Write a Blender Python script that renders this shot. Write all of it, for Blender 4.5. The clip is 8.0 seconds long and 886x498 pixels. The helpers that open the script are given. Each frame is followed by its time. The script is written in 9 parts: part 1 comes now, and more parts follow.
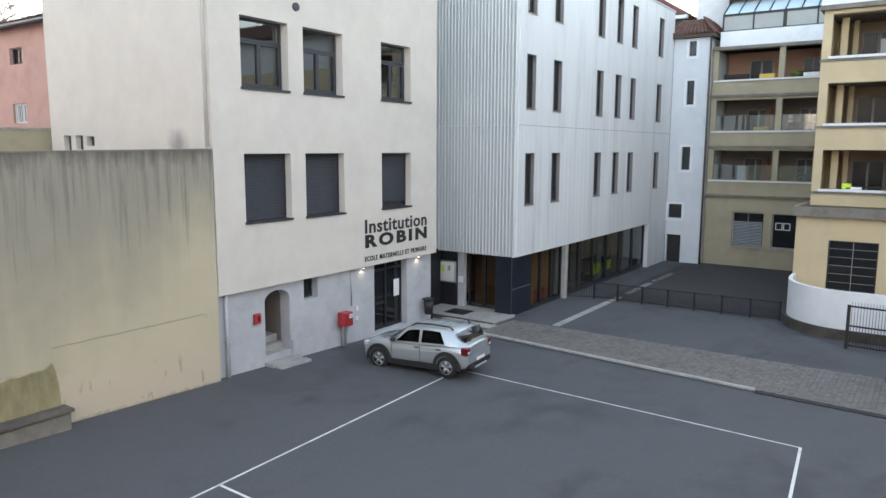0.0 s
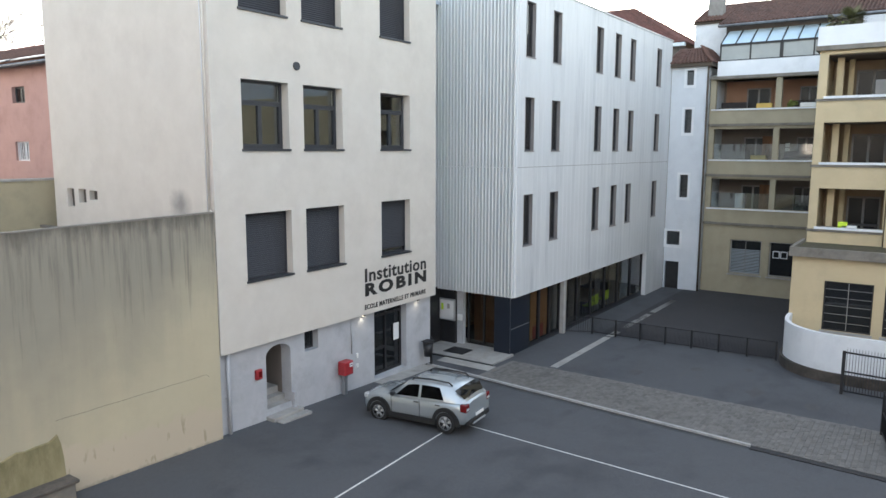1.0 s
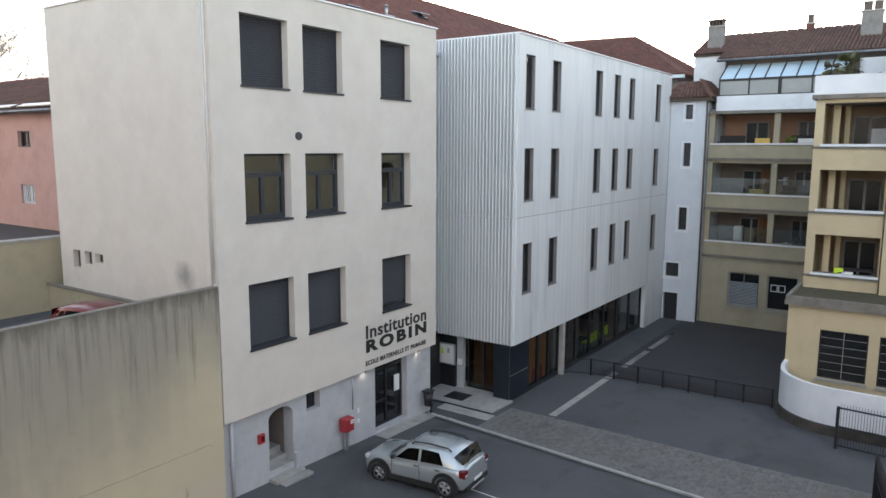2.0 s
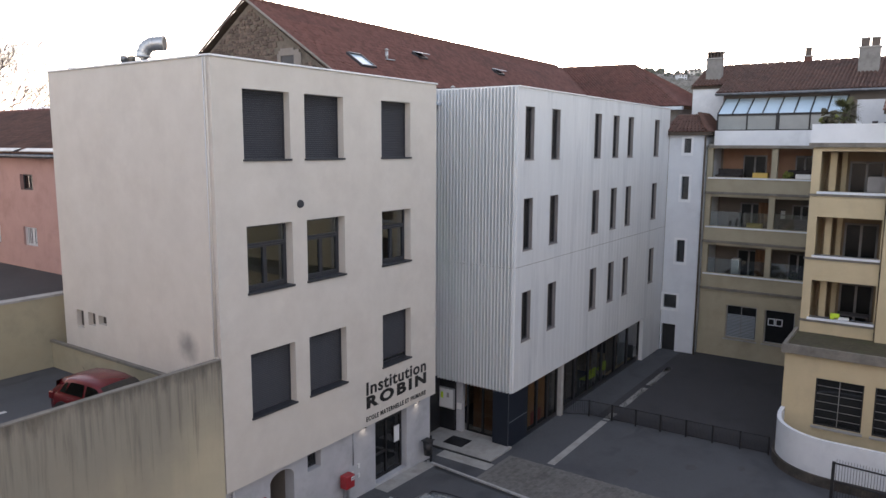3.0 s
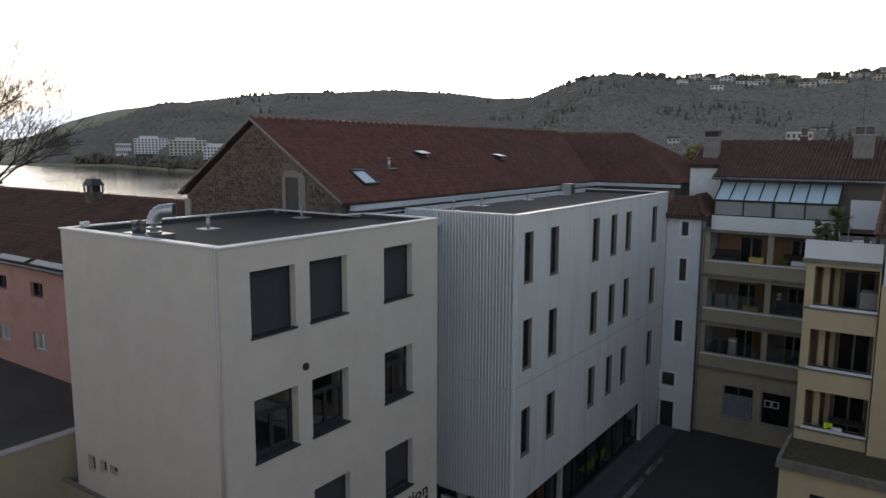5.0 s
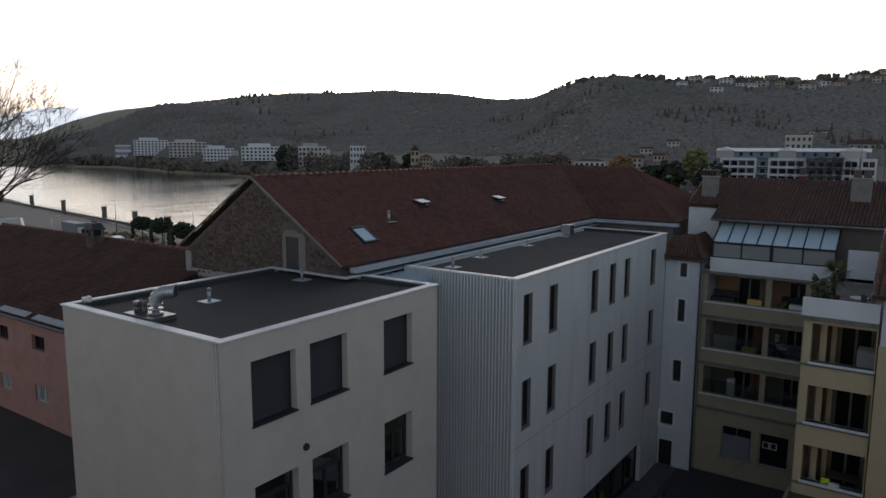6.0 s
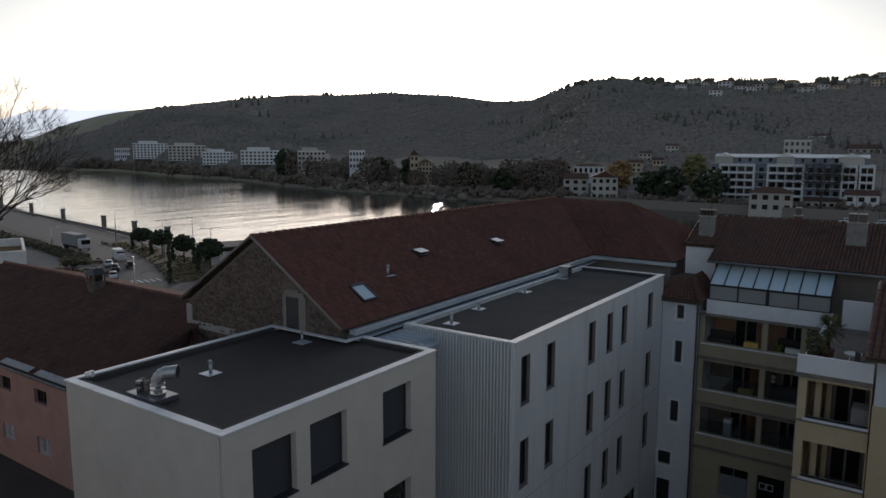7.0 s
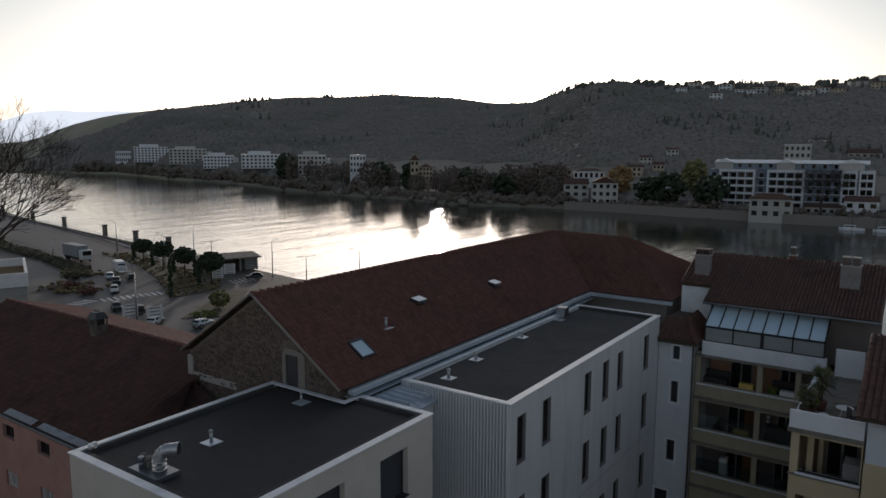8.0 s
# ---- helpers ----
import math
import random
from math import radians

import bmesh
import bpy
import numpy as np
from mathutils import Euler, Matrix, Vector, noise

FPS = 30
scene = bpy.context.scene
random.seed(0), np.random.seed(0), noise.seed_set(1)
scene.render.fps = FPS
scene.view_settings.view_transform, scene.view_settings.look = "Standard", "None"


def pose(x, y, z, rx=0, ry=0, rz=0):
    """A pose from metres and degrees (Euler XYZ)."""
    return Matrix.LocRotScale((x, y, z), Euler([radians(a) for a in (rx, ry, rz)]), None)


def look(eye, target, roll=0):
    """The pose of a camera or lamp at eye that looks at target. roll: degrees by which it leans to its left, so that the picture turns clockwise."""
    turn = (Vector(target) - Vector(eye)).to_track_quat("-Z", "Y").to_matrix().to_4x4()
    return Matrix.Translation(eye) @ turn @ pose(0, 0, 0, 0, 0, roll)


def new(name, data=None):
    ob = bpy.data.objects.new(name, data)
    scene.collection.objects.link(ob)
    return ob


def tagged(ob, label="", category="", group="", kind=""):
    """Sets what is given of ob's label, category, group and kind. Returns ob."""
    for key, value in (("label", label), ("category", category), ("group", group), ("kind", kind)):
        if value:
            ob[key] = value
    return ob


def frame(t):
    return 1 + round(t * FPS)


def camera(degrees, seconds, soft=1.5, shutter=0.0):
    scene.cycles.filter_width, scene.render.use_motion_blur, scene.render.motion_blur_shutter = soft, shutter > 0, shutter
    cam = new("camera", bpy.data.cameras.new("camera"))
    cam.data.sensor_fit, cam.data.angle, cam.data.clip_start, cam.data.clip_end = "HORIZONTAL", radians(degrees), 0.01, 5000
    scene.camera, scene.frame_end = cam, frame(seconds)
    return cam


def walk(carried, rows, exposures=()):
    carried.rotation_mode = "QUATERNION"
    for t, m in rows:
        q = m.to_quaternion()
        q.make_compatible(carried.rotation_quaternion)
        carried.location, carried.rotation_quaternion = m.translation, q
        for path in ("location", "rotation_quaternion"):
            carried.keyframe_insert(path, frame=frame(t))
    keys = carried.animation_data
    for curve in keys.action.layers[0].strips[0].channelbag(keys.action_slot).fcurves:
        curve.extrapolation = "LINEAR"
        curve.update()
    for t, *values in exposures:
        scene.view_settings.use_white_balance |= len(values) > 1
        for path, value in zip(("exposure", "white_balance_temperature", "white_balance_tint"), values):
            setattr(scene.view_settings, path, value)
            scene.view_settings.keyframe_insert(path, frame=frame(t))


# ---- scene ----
# The drone's rise beside the school yard: eye, target, roll.
cam = camera(64.0, 8.0)
PATH = [
    (0, (-11.498, -14.958, 6.199), (4.800, -3.714, 3.378), 0.23),
    (0.5, (-11.492, -14.974, 6.960), (4.804, -3.730, 4.128), 0.23),
    (1, (-11.511, -14.981, 7.749), (4.796, -3.742, 4.965), 0.14),
    (1.5, (-11.549, -15.093, 8.730), (4.727, -3.813, 5.930), 0.14),
    (3, (-11.526, -15.004, 11.706), (4.765, -3.759, 8.847), 0.30),
    (3.5, (-11.555, -15.044, 12.761), (4.729, -3.781, 9.938), 0.22),
    (4, (-11.553, -14.997, 13.996), (4.733, -3.739, 11.166), 0.22),
    (4.5, (-11.550, -15.014, 15.297), (4.720, -3.735, 12.454), 0.21),
    (6, (-11.350, -14.869, 18.992), (4.923, -3.600, 16.130), 0.22),
    (6.5, (-11.335, -14.883, 20.296), (4.928, -3.609, 17.399), 0.22),
    (7, (-11.305, -14.872, 21.463), (4.981, -3.615, 18.624), 0.18),
    (7.5, (-11.297, -14.964, 22.759), (4.981, -3.702, 19.895), 0.20),
    (8, (-11.300, -15.051, 23.958), (4.975, -3.775, 21.139), 0.13),
]
EXPOSURES = [(0.0, 2.88, 6050, 12), (1.7, 2.54, 6050, 12), (2.8, 2.13, 6250, 22), (3.5, 1.70, 6250, 20), (4.5, 1.00, 6100, 15), (6.0, -0.07, 5800, 15), (7.0, -0.32, 5750, 14), (8.0, -0.44, 5800, 14)]
# The plan below is drawn in units of PLAN metres and enlarged to metres at the end.
PLAN = 1.16
walk(cam, [(t, look(Vector(e) * PLAN, Vector(g) * PLAN, r)) for t, e, g, r in PATH], EXPOSURES)

# ---- world and sun ----
SUN_AZ, SUN_EL = 35.2, 7.6
world = bpy.data.worlds.new("evening_sky")
scene.world = world
world.use_nodes = True
wn = world.node_tree
sky = wn.nodes.new("ShaderNodeTexSky")
sky.sky_type = "NISHITA"
sky.sun_disc = False
sky.sun_elevation = radians(SUN_EL)
sky.sun_rotation = radians(90 - SUN_AZ)
sky.air_density, sky.dust_density, sky.ozone_density = 1.0, 1.2, 0.2
haze = wn.nodes.new("ShaderNodeHueSaturation")
haze.inputs["Saturation"].default_value = 0.55
wn.links.new(sky.outputs["Color"], haze.inputs["Color"])
wn.links.new(haze.outputs["Color"], wn.nodes["Background"].inputs["Color"])
wn.nodes["Background"].inputs["Strength"].default_value = 0.15
sun_data = bpy.data.lights.new("sun", "SUN")
sun_data.energy, sun_data.angle, sun_data.color = 2.0, radians(0.6), (1.0, 0.82, 0.62)
sun = new("sun", sun_data)
ca, ce = math.cos(radians(SUN_AZ)), math.cos(radians(SUN_EL))
SUN_DIR = Vector((ca * ce, math.sin(radians(SUN_AZ)) * ce, math.sin(radians(SUN_EL))))
sun.matrix_world = look(SUN_DIR * 300, (0, 0, 0))

# ---- materials ----
def node_mat(name, c1, c2, scale=2.0, rough=0.7, bump=0.15, bscale=40.0, metal=0.0, stretch=(1, 1, 1), c3=None, s3=0.35, random=0.0, spec=0.5):
    """A surface of two mottled tones (c1, c2) with a larger stain tone c3, fine relief, and some change from piece to piece."""
    m = bpy.data.materials.new(name)
    m.use_nodes = True
    t = m.node_tree
    b = t.nodes["Principled BSDF"]
    co = t.nodes.new("ShaderNodeTexCoord")
    mp = t.nodes.new("ShaderNodeMapping")
    mp.inputs["Scale"].default_value = stretch
    t.links.new(co.outputs["Object"], mp.inputs["Vector"])
    n1 = t.nodes.new("ShaderNodeTexNoise")
    n1.inputs["Scale"].default_value = scale
    n1.inputs["Detail"].default_value = 6
    n1.inputs["Roughness"].default_value = 0.65
    t.links.new(mp.outputs[0], n1.inputs["Vector"])
    r1 = t.nodes.new("ShaderNodeMapRange")
    r1.inputs["From Min"].default_value, r1.inputs["From Max"].default_value = 0.3, 0.7
    t.links.new(n1.outputs["Fac"], r1.inputs["Value"])
    mx = t.nodes.new("ShaderNodeMix")
    mx.data_type = "RGBA"
    mx.inputs["A"].default_value, mx.inputs["B"].default_value = (*c1, 1), (*c2, 1)
    t.links.new(r1.outputs[0], mx.inputs["Factor"])
    out = mx.outputs["Result"]
    if c3:
        n3 = t.nodes.new("ShaderNodeTexNoise")
        n3.inputs["Scale"].default_value = s3
        n3.inputs["Detail"].default_value = 8
        n3.inputs["Roughness"].default_value = 0.7
        t.links.new(mp.outputs[0], n3.inputs["Vector"])
        r3 = t.nodes.new("ShaderNodeMapRange")
        r3.inputs["From Min"].default_value, r3.inputs["From Max"].default_value = 0.5, 0.75
        t.links.new(n3.outputs["Fac"], r3.inputs["Value"])
        m3 = t.nodes.new("ShaderNodeMix")
        m3.data_type = "RGBA"
        m3.inputs["B"].default_value = (*c3, 1)
        t.links.new(out, m3.inputs["A"])
        t.links.new(r3.outputs[0], m3.inputs["Factor"])
        out = m3.outputs["Result"]
    if random:
        oi = t.nodes.new("ShaderNodeObjectInfo")
        ge = t.nodes.new("ShaderNodeNewGeometry")
        ad = t.nodes.new("ShaderNodeMath")
        ad.operation = "ADD"
        t.links.new(oi.outputs["Random"], ad.inputs[0])
        t.links.new(ge.outputs["Random Per Island"], ad.inputs[1])
        fr = t.nodes.new("ShaderNodeMath")
        fr.operation = "FRACT"
        t.links.new(ad.outputs[0], fr.inputs[0])
        rr = t.nodes.new("ShaderNodeMapRange")
        rr.inputs["To Min"].default_value, rr.inputs["To Max"].default_value = 1 - random, 1 + random
        t.links.new(fr.outputs[0], rr.inputs["Value"])
        hs = t.nodes.new("ShaderNodeHueSaturation")
        t.links.new(rr.outputs[0], hs.inputs["Value"])
        t.links.new(out, hs.inputs["Color"])
        out = hs.outputs["Color"]
    t.links.new(out, b.inputs["Base Color"])
    b.inputs["Roughness"].default_value, b.inputs["Metallic"].default_value = rough, metal
    b.inputs["Specular IOR Level"].default_value = spec
    if bump:
        n2 = t.nodes.new("ShaderNodeTexNoise")
        n2.inputs["Scale"].default_value = bscale
        n2.inputs["Detail"].default_value = 4
        t.links.new(co.outputs["Object"], n2.inputs["Vector"])
        bp = t.nodes.new("ShaderNodeBump")
        bp.inputs["Strength"].default_value, bp.inputs["Distance"].default_value = bump, 0.02
        t.links.new(n2.outputs["Fac"], bp.inputs["Height"])
        t.links.new(bp.outputs[0], b.inputs["Normal"])
    return m


def glass_mat(name, tint=(0.8, 0.85, 0.85), rough=0.02, head_on=0.13):
    """Window glass seen by day: mostly clear, with a gloss that grows towards grazing angles."""
    m = bpy.data.materials.new(name)
    m.use_nodes = True
    t = m.node_tree
    t.nodes.remove(t.nodes["Principled BSDF"])
    gl = t.nodes.new("ShaderNodeBsdfGlossy")
    gl.inputs["Roughness"].default_value = rough
    tr = t.nodes.new("ShaderNodeBsdfTransparent")
    tr.inputs["Color"].default_value = (*tint, 1)
    lw = t.nodes.new("ShaderNodeLayerWeight")
    lw.inputs["Blend"].default_value = 0.5
    pw = t.nodes.new("ShaderNodeMath")
    pw.operation = "POWER"
    pw.inputs[1].default_value = 5.0
    t.links.new(lw.outputs["Facing"], pw.inputs[0])
    ma = t.nodes.new("ShaderNodeMath")
    ma.operation = "MULTIPLY_ADD"
    ma.inputs[1].default_value, ma.inputs[2].default_value = 1.0 - head_on, head_on
    t.links.new(pw.outputs[0], ma.inputs[0])
    mx = t.nodes.new("ShaderNodeMixShader")
    t.links.new(ma.outputs[0], mx.inputs[0])
    t.links.new(tr.outputs[0], mx.inputs[1])
    t.links.new(gl.outputs[0], mx.inputs[2])
    t.links.new(mx.outputs[0], t.nodes["Material Output"].inputs["Surface"])
    return m


CREAM = node_mat("cream_render", (0.60, 0.56, 0.50), (0.66, 0.62, 0.56), 1.2, 0.9, 0.25, 90, c3=(0.56, 0.52, 0.47), s3=0.5)
GREYWASH = node_mat("pale_grey_render", (0.42, 0.43, 0.455), (0.50, 0.51, 0.53), 1.5, 0.9, 0.25, 80, c3=(0.33, 0.33, 0.345), s3=0.7)
MOSSBED = node_mat("moss_bed", (0.055, 0.048, 0.028), (0.10, 0.085, 0.05), 4, 0.95, 0.6, 30, c3=(0.07, 0.08, 0.03), s3=2.0)
DECKWALL = node_mat("plain_yellow_render", (0.36, 0.32, 0.22), (0.43, 0.385, 0.27), 0.7, 0.95, 0.3, 60, c3=(0.28, 0.265, 0.19), s3=0.7)
MOSS = node_mat("mossy_render", (0.20, 0.175, 0.085), (0.36, 0.31, 0.18), 2.2, 0.95, 0.4, 60, stretch=(1, 1, 0.35), c3=(0.13, 0.115, 0.05), s3=1.6)
YELLOW = node_mat("yellow_render", (0.52, 0.43, 0.27), (0.58, 0.48, 0.31), 0.8, 0.9, 0.2, 80, c3=(0.46, 0.385, 0.25), s3=0.6)
PALEYELLOW = node_mat("dull_yellow_render", (0.36, 0.32, 0.23), (0.41, 0.365, 0.265), 0.8, 0.9, 0.2, 80, c3=(0.31, 0.275, 0.20), s3=0.6)
WHITE = node_mat("white_paint", (0.70, 0.72, 0.75), (0.78, 0.80, 0.82), 1.0, 0.7, 0.15, 70, c3=(0.60, 0.62, 0.64), s3=0.6)
BLUEWHITE = node_mat("bluish_white_render", (0.60, 0.63, 0.67), (0.66, 0.69, 0.73), 1.0, 0.85, 0.2, 70, c3=(0.55, 0.575, 0.61), s3=0.7)
PINK = node_mat("pink_render", (0.41, 0.262, 0.238), (0.46, 0.30, 0.272), 1.0, 0.9, 0.2, 70, c3=(0.33, 0.20, 0.18), s3=0.6)
CLAD = node_mat("pale_metal_cladding", (0.655, 0.67, 0.68), (0.715, 0.73, 0.74), 1.0, 0.55, 0.05, 60, metal=0.1, stretch=(1.5, 1.5, 0.15), c3=(0.50, 0.52, 0.54), s3=0.8)
COBBLE = node_mat("grey_paving", (0.125, 0.120, 0.112), (0.18, 0.172, 0.16), 8, 0.9, 0.4, 80, c3=(0.10, 0.094, 0.085), s3=0.9, random=0.16)
CURVEPLINTH = node_mat("wet_dark_plinth", (0.045, 0.040, 0.036), (0.08, 0.070, 0.060), 2.5, 0.9, 0.4, 40, c3=(0.13, 0.112, 0.092), s3=1.6)
ROADTAR = node_mat("worn_road_tar", (0.052, 0.051, 0.051), (0.070, 0.068, 0.067), 0.8, 0.65, 0, c3=(0.055, 0.053, 0.052), s3=0.1)
QUAY = node_mat("quay_paving", (0.056, 0.049, 0.044), (0.078, 0.068, 0.060), 0.5, 0.75, 0, c3=(0.048, 0.043, 0.039), s3=0.06)
CONCRETE = node_mat("concrete", (0.32, 0.31, 0.29), (0.40, 0.39, 0.37), 3, 0.9, 0.3, 80, c3=(0.24, 0.23, 0.21), s3=1.2)
DIRTYCONC = node_mat("dirty_concrete", (0.17, 0.155, 0.135), (0.25, 0.23, 0.195), 3, 0.95, 0.5, 40, c3=(0.10, 0.09, 0.07), s3=1.0)
LINE = node_mat("white_line_paint", (0.62, 0.62, 0.60), (0.72, 0.72, 0.70), 12, 0.8, 0.2, 90, c3=(0.35, 0.35, 0.35), s3=3)
ANTHRACITE = node_mat("anthracite_metal", (0.045, 0.048, 0.056), (0.055, 0.058, 0.066), 3, 0.45, 0.05, 60, metal=0.3)
SHUTTER = node_mat("grey_shutter", (0.050, 0.052, 0.062), (0.060, 0.062, 0.072), 2, 0.5, 0.05, 60, metal=0.2)
BLACK = node_mat("black_metal", (0.012, 0.012, 0.014), (0.02, 0.02, 0.022), 4, 0.5, 0.05, 60)
NAVY = node_mat("navy_panel", (0.010, 0.014, 0.024), (0.014, 0.019, 0.030), 1, 0.35, 0.03, 30)
# Room interiors; their darkness is put into the colour.
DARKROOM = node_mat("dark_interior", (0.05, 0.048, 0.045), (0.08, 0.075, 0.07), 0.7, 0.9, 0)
# Brown interiors, with their dimness put into the tone.
SHADEBROWN = node_mat("shaded_interior_brown", (0.16, 0.135, 0.118), (0.21, 0.18, 0.155), 0.7, 0.9, 0)
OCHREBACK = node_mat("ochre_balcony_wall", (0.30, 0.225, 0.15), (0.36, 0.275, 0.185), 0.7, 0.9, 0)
# Zinc with the sky's blue sheen put into its base colour.
SKYZINC = node_mat("zinc", (0.52, 0.58, 0.64), (0.62, 0.68, 0.74), 2, 0.38, 0.1, 20, metal=0.5, c3=(0.42, 0.47, 0.53), s3=1.0)
COPING = node_mat("white_coping", (0.76, 0.77, 0.78), (0.84, 0.85, 0.86), 2, 0.4, 0.05, 30, metal=0.15, c3=(0.62, 0.63, 0.64), s3=1.5)
ROOFFELT = node_mat("roof_felt", (0.050, 0.049, 0.048), (0.070, 0.068, 0.066), 3, 0.9, 0.4, 120, c3=(0.036, 0.036, 0.036), s3=0.4)
DARKFELT = node_mat("black_roof_felt", (0.026, 0.023, 0.024), (0.038, 0.034, 0.034), 3, 0.8, 0.4, 120, c3=(0.020, 0.018, 0.018), s3=0.4)
TILE = node_mat("red_clay_tile", (0.135, 0.059, 0.047), (0.185, 0.084, 0.066), 3, 0.85, 0.3, 60, c3=(0.085, 0.047, 0.039), s3=0.35, random=0.16)
TILEDARK = node_mat("brown_clay_tile", (0.085, 0.046, 0.036), (0.13, 0.068, 0.050), 3, 0.9, 0.3, 60, c3=(0.048, 0.032, 0.028), s3=0.5, random=0.16)
STONE = node_mat("rubble_stone", (0.10, 0.075, 0.062), (0.185, 0.14, 0.115), 7, 0.95, 0.7, 30, c3=(0.07, 0.052, 0.045), s3=1.5, random=0.3)
MORTAR = node_mat("lime_mortar", (0.13, 0.11, 0.09), (0.19, 0.16, 0.13), 5, 0.95, 0.4, 50)
CHIMNEYGREY = node_mat("sooty_render", (0.20, 0.19, 0.18), (0.28, 0.27, 0.26), 2, 0.95, 0.3, 60, c3=(0.13, 0.125, 0.12), s3=1.5)
DARKZINC = node_mat("weathered_dark_zinc", (0.16, 0.17, 0.18), (0.26, 0.27, 0.29), 3, 0.3, 0.1, 20, metal=0.6, c3=(0.10, 0.105, 0.11), s3=2.0)
# The lorry side's shade is put into this grey.
LORRYSHADE = node_mat("shaded_lorry_side", (0.22, 0.23, 0.25), (0.27, 0.28, 0.30), 1, 0.5, 0)
DULLGLASS = node_mat("dull_dark_glass", (0.012, 0.013, 0.014), (0.02, 0.021, 0.022), 1, 0.25, 0, spec=0.25)
GREYGLASS = node_mat("grey_veranda_glass", (0.26, 0.28, 0.28), (0.32, 0.34, 0.34), 1, 0.2, 0.02, 20)
BLIND = node_mat("blue_grey_blind", (0.30, 0.34, 0.38), (0.36, 0.40, 0.44), 2, 0.5, 0)
PLINTH = node_mat("stained_plinth", (0.07, 0.062, 0.055), (0.12, 0.105, 0.09), 2.5, 0.95, 0.4, 40, c3=(0.19, 0.16, 0.13), s3=1.2)
HALL = node_mat("warm_hall_paint", (0.56, 0.42, 0.28), (0.64, 0.50, 0.35), 0.8, 0.9, 0, c3=(0.16, 0.17, 0.10), s3=0.8)
KERB = node_mat("kerb_concrete", (0.36, 0.36, 0.355), (0.45, 0.45, 0.44), 4, 0.9, 0.3, 60, c3=(0.28, 0.28, 0.27), s3=1.5)
LINING = node_mat("brown_grey_lining", (0.25, 0.235, 0.23), (0.31, 0.29, 0.285), 2, 0.5, 0, metal=0.2)
DOORGREY = node_mat("grey_door_paint", (0.22, 0.21, 0.20), (0.28, 0.27, 0.26), 2, 0.7, 0)
STONETRIM = node_mat("dressed_stone", (0.22, 0.195, 0.175), (0.28, 0.25, 0.225), 3, 0.9, 0.4, 50)
GLASS = glass_mat("window_glass")
GLASSDARK = glass_mat("tinted_glass", (0.35, 0.38, 0.40))
HALLGLASS = glass_mat("clear_shop_glass", (0.74, 0.75, 0.74), 0.02, 0.035)
# Panel glass: the sky's reflection is painted in as pale blue.
SKYPANE = node_mat("sky_blue_panel_glass", (0.52, 0.66, 0.76), (0.58, 0.72, 0.82), 1, 0.15, 0.02, 20)
WOOD = node_mat("orange_wood", (0.42, 0.20, 0.07), (0.52, 0.26, 0.10), 3, 0.6, 0.1, 30, stretch=(4, 4, 0.6))
DARKWOOD = node_mat("brown_timber", (0.15, 0.070, 0.028), (0.21, 0.10, 0.042), 3, 0.6, 0.1, 30, stretch=(4, 4, 0.6))
OLIVEPANEL = node_mat("olive_timber", (0.22, 0.17, 0.05), (0.30, 0.23, 0.08), 2, 0.7, 0, stretch=(4, 4, 0.6))
REDPANEL = node_mat("red_panel", (0.36, 0.06, 0.03), (0.44, 0.09, 0.04), 2, 0.6, 0)
RED = node_mat("red_enamel", (0.30, 0.022, 0.028), (0.36, 0.030, 0.036), 3, 0.4, 0.03, 30)
LETTER = node_mat("black_lettering", (0.015, 0.014, 0.014), (0.02, 0.019, 0.019), 4, 0.6, 0)
SILVER = node_mat("silver_car_paint", (0.46, 0.50, 0.52), (0.50, 0.54, 0.56), 1, 0.22, 0, metal=0.6)
CARRED = node_mat("red_car_paint", (0.12, 0.008, 0.012), (0.14, 0.010, 0.014), 1, 0.25, 0, metal=0.2)
CARWHITE = node_mat("white_car_paint", (0.6, 0.6, 0.6), (0.65, 0.65, 0.65), 1, 0.3, 0)
CARDARK = node_mat("dark_car_paint", (0.03, 0.033, 0.04), (0.035, 0.04, 0.045), 1, 0.3, 0, metal=0.3)
RUBBER = node_mat("rubber", (0.012, 0.012, 0.012), (0.02, 0.02, 0.02), 6, 0.85, 0.1, 50)
CARGLASS = node_mat("dark_car_glass", (0.008, 0.009, 0.010), (0.012, 0.013, 0.014), 1, 0.06, 0, spec=0.7)
ALLOY = node_mat("alloy", (0.45, 0.46, 0.47), (0.5, 0.51, 0.52), 3, 0.35, 0, metal=0.8)
LAMPRED = node_mat("red_lamp_glass", (0.10, 0.006, 0.008), (0.15, 0.010, 0.010), 2, 0.15, 0)
LAMPCLEAR = node_mat("clear_lamp_glass", (0.55, 0.57, 0.58), (0.62, 0.64, 0.65), 2, 0.1, 0, metal=0.3)
BARK = node_mat("bark", (0.07, 0.055, 0.042), (0.11, 0.085, 0.065), 6, 0.95, 0.5, 30)
PINE = node_mat("pine_foliage", (0.022, 0.034, 0.016), (0.038, 0.052, 0.024), 3, 0.9, 0, random=0.3)
PALM = node_mat("palm_foliage", (0.06, 0.07, 0.022), (0.11, 0.115, 0.04), 3, 0.8, 0, random=0.3)
SHRUB = node_mat("shrub_foliage", (0.10, 0.12, 0.025), (0.16, 0.18, 0.04), 3, 0.9, 0, random=0.3)
# Far woods: haze is put into the colour, lighter than bare foliage.
HAZEWOOD = node_mat("hazy_winter_wood", (0.205, 0.188, 0.172), (0.25, 0.228, 0.206), 0.02, 0.95, 0, random=0.07, c3=(0.125, 0.135, 0.10), s3=0.009)
CONIFER = node_mat("dark_conifer_foliage", (0.10, 0.105, 0.085), (0.13, 0.13, 0.105), 0.05, 0.95, 0, random=0.12)
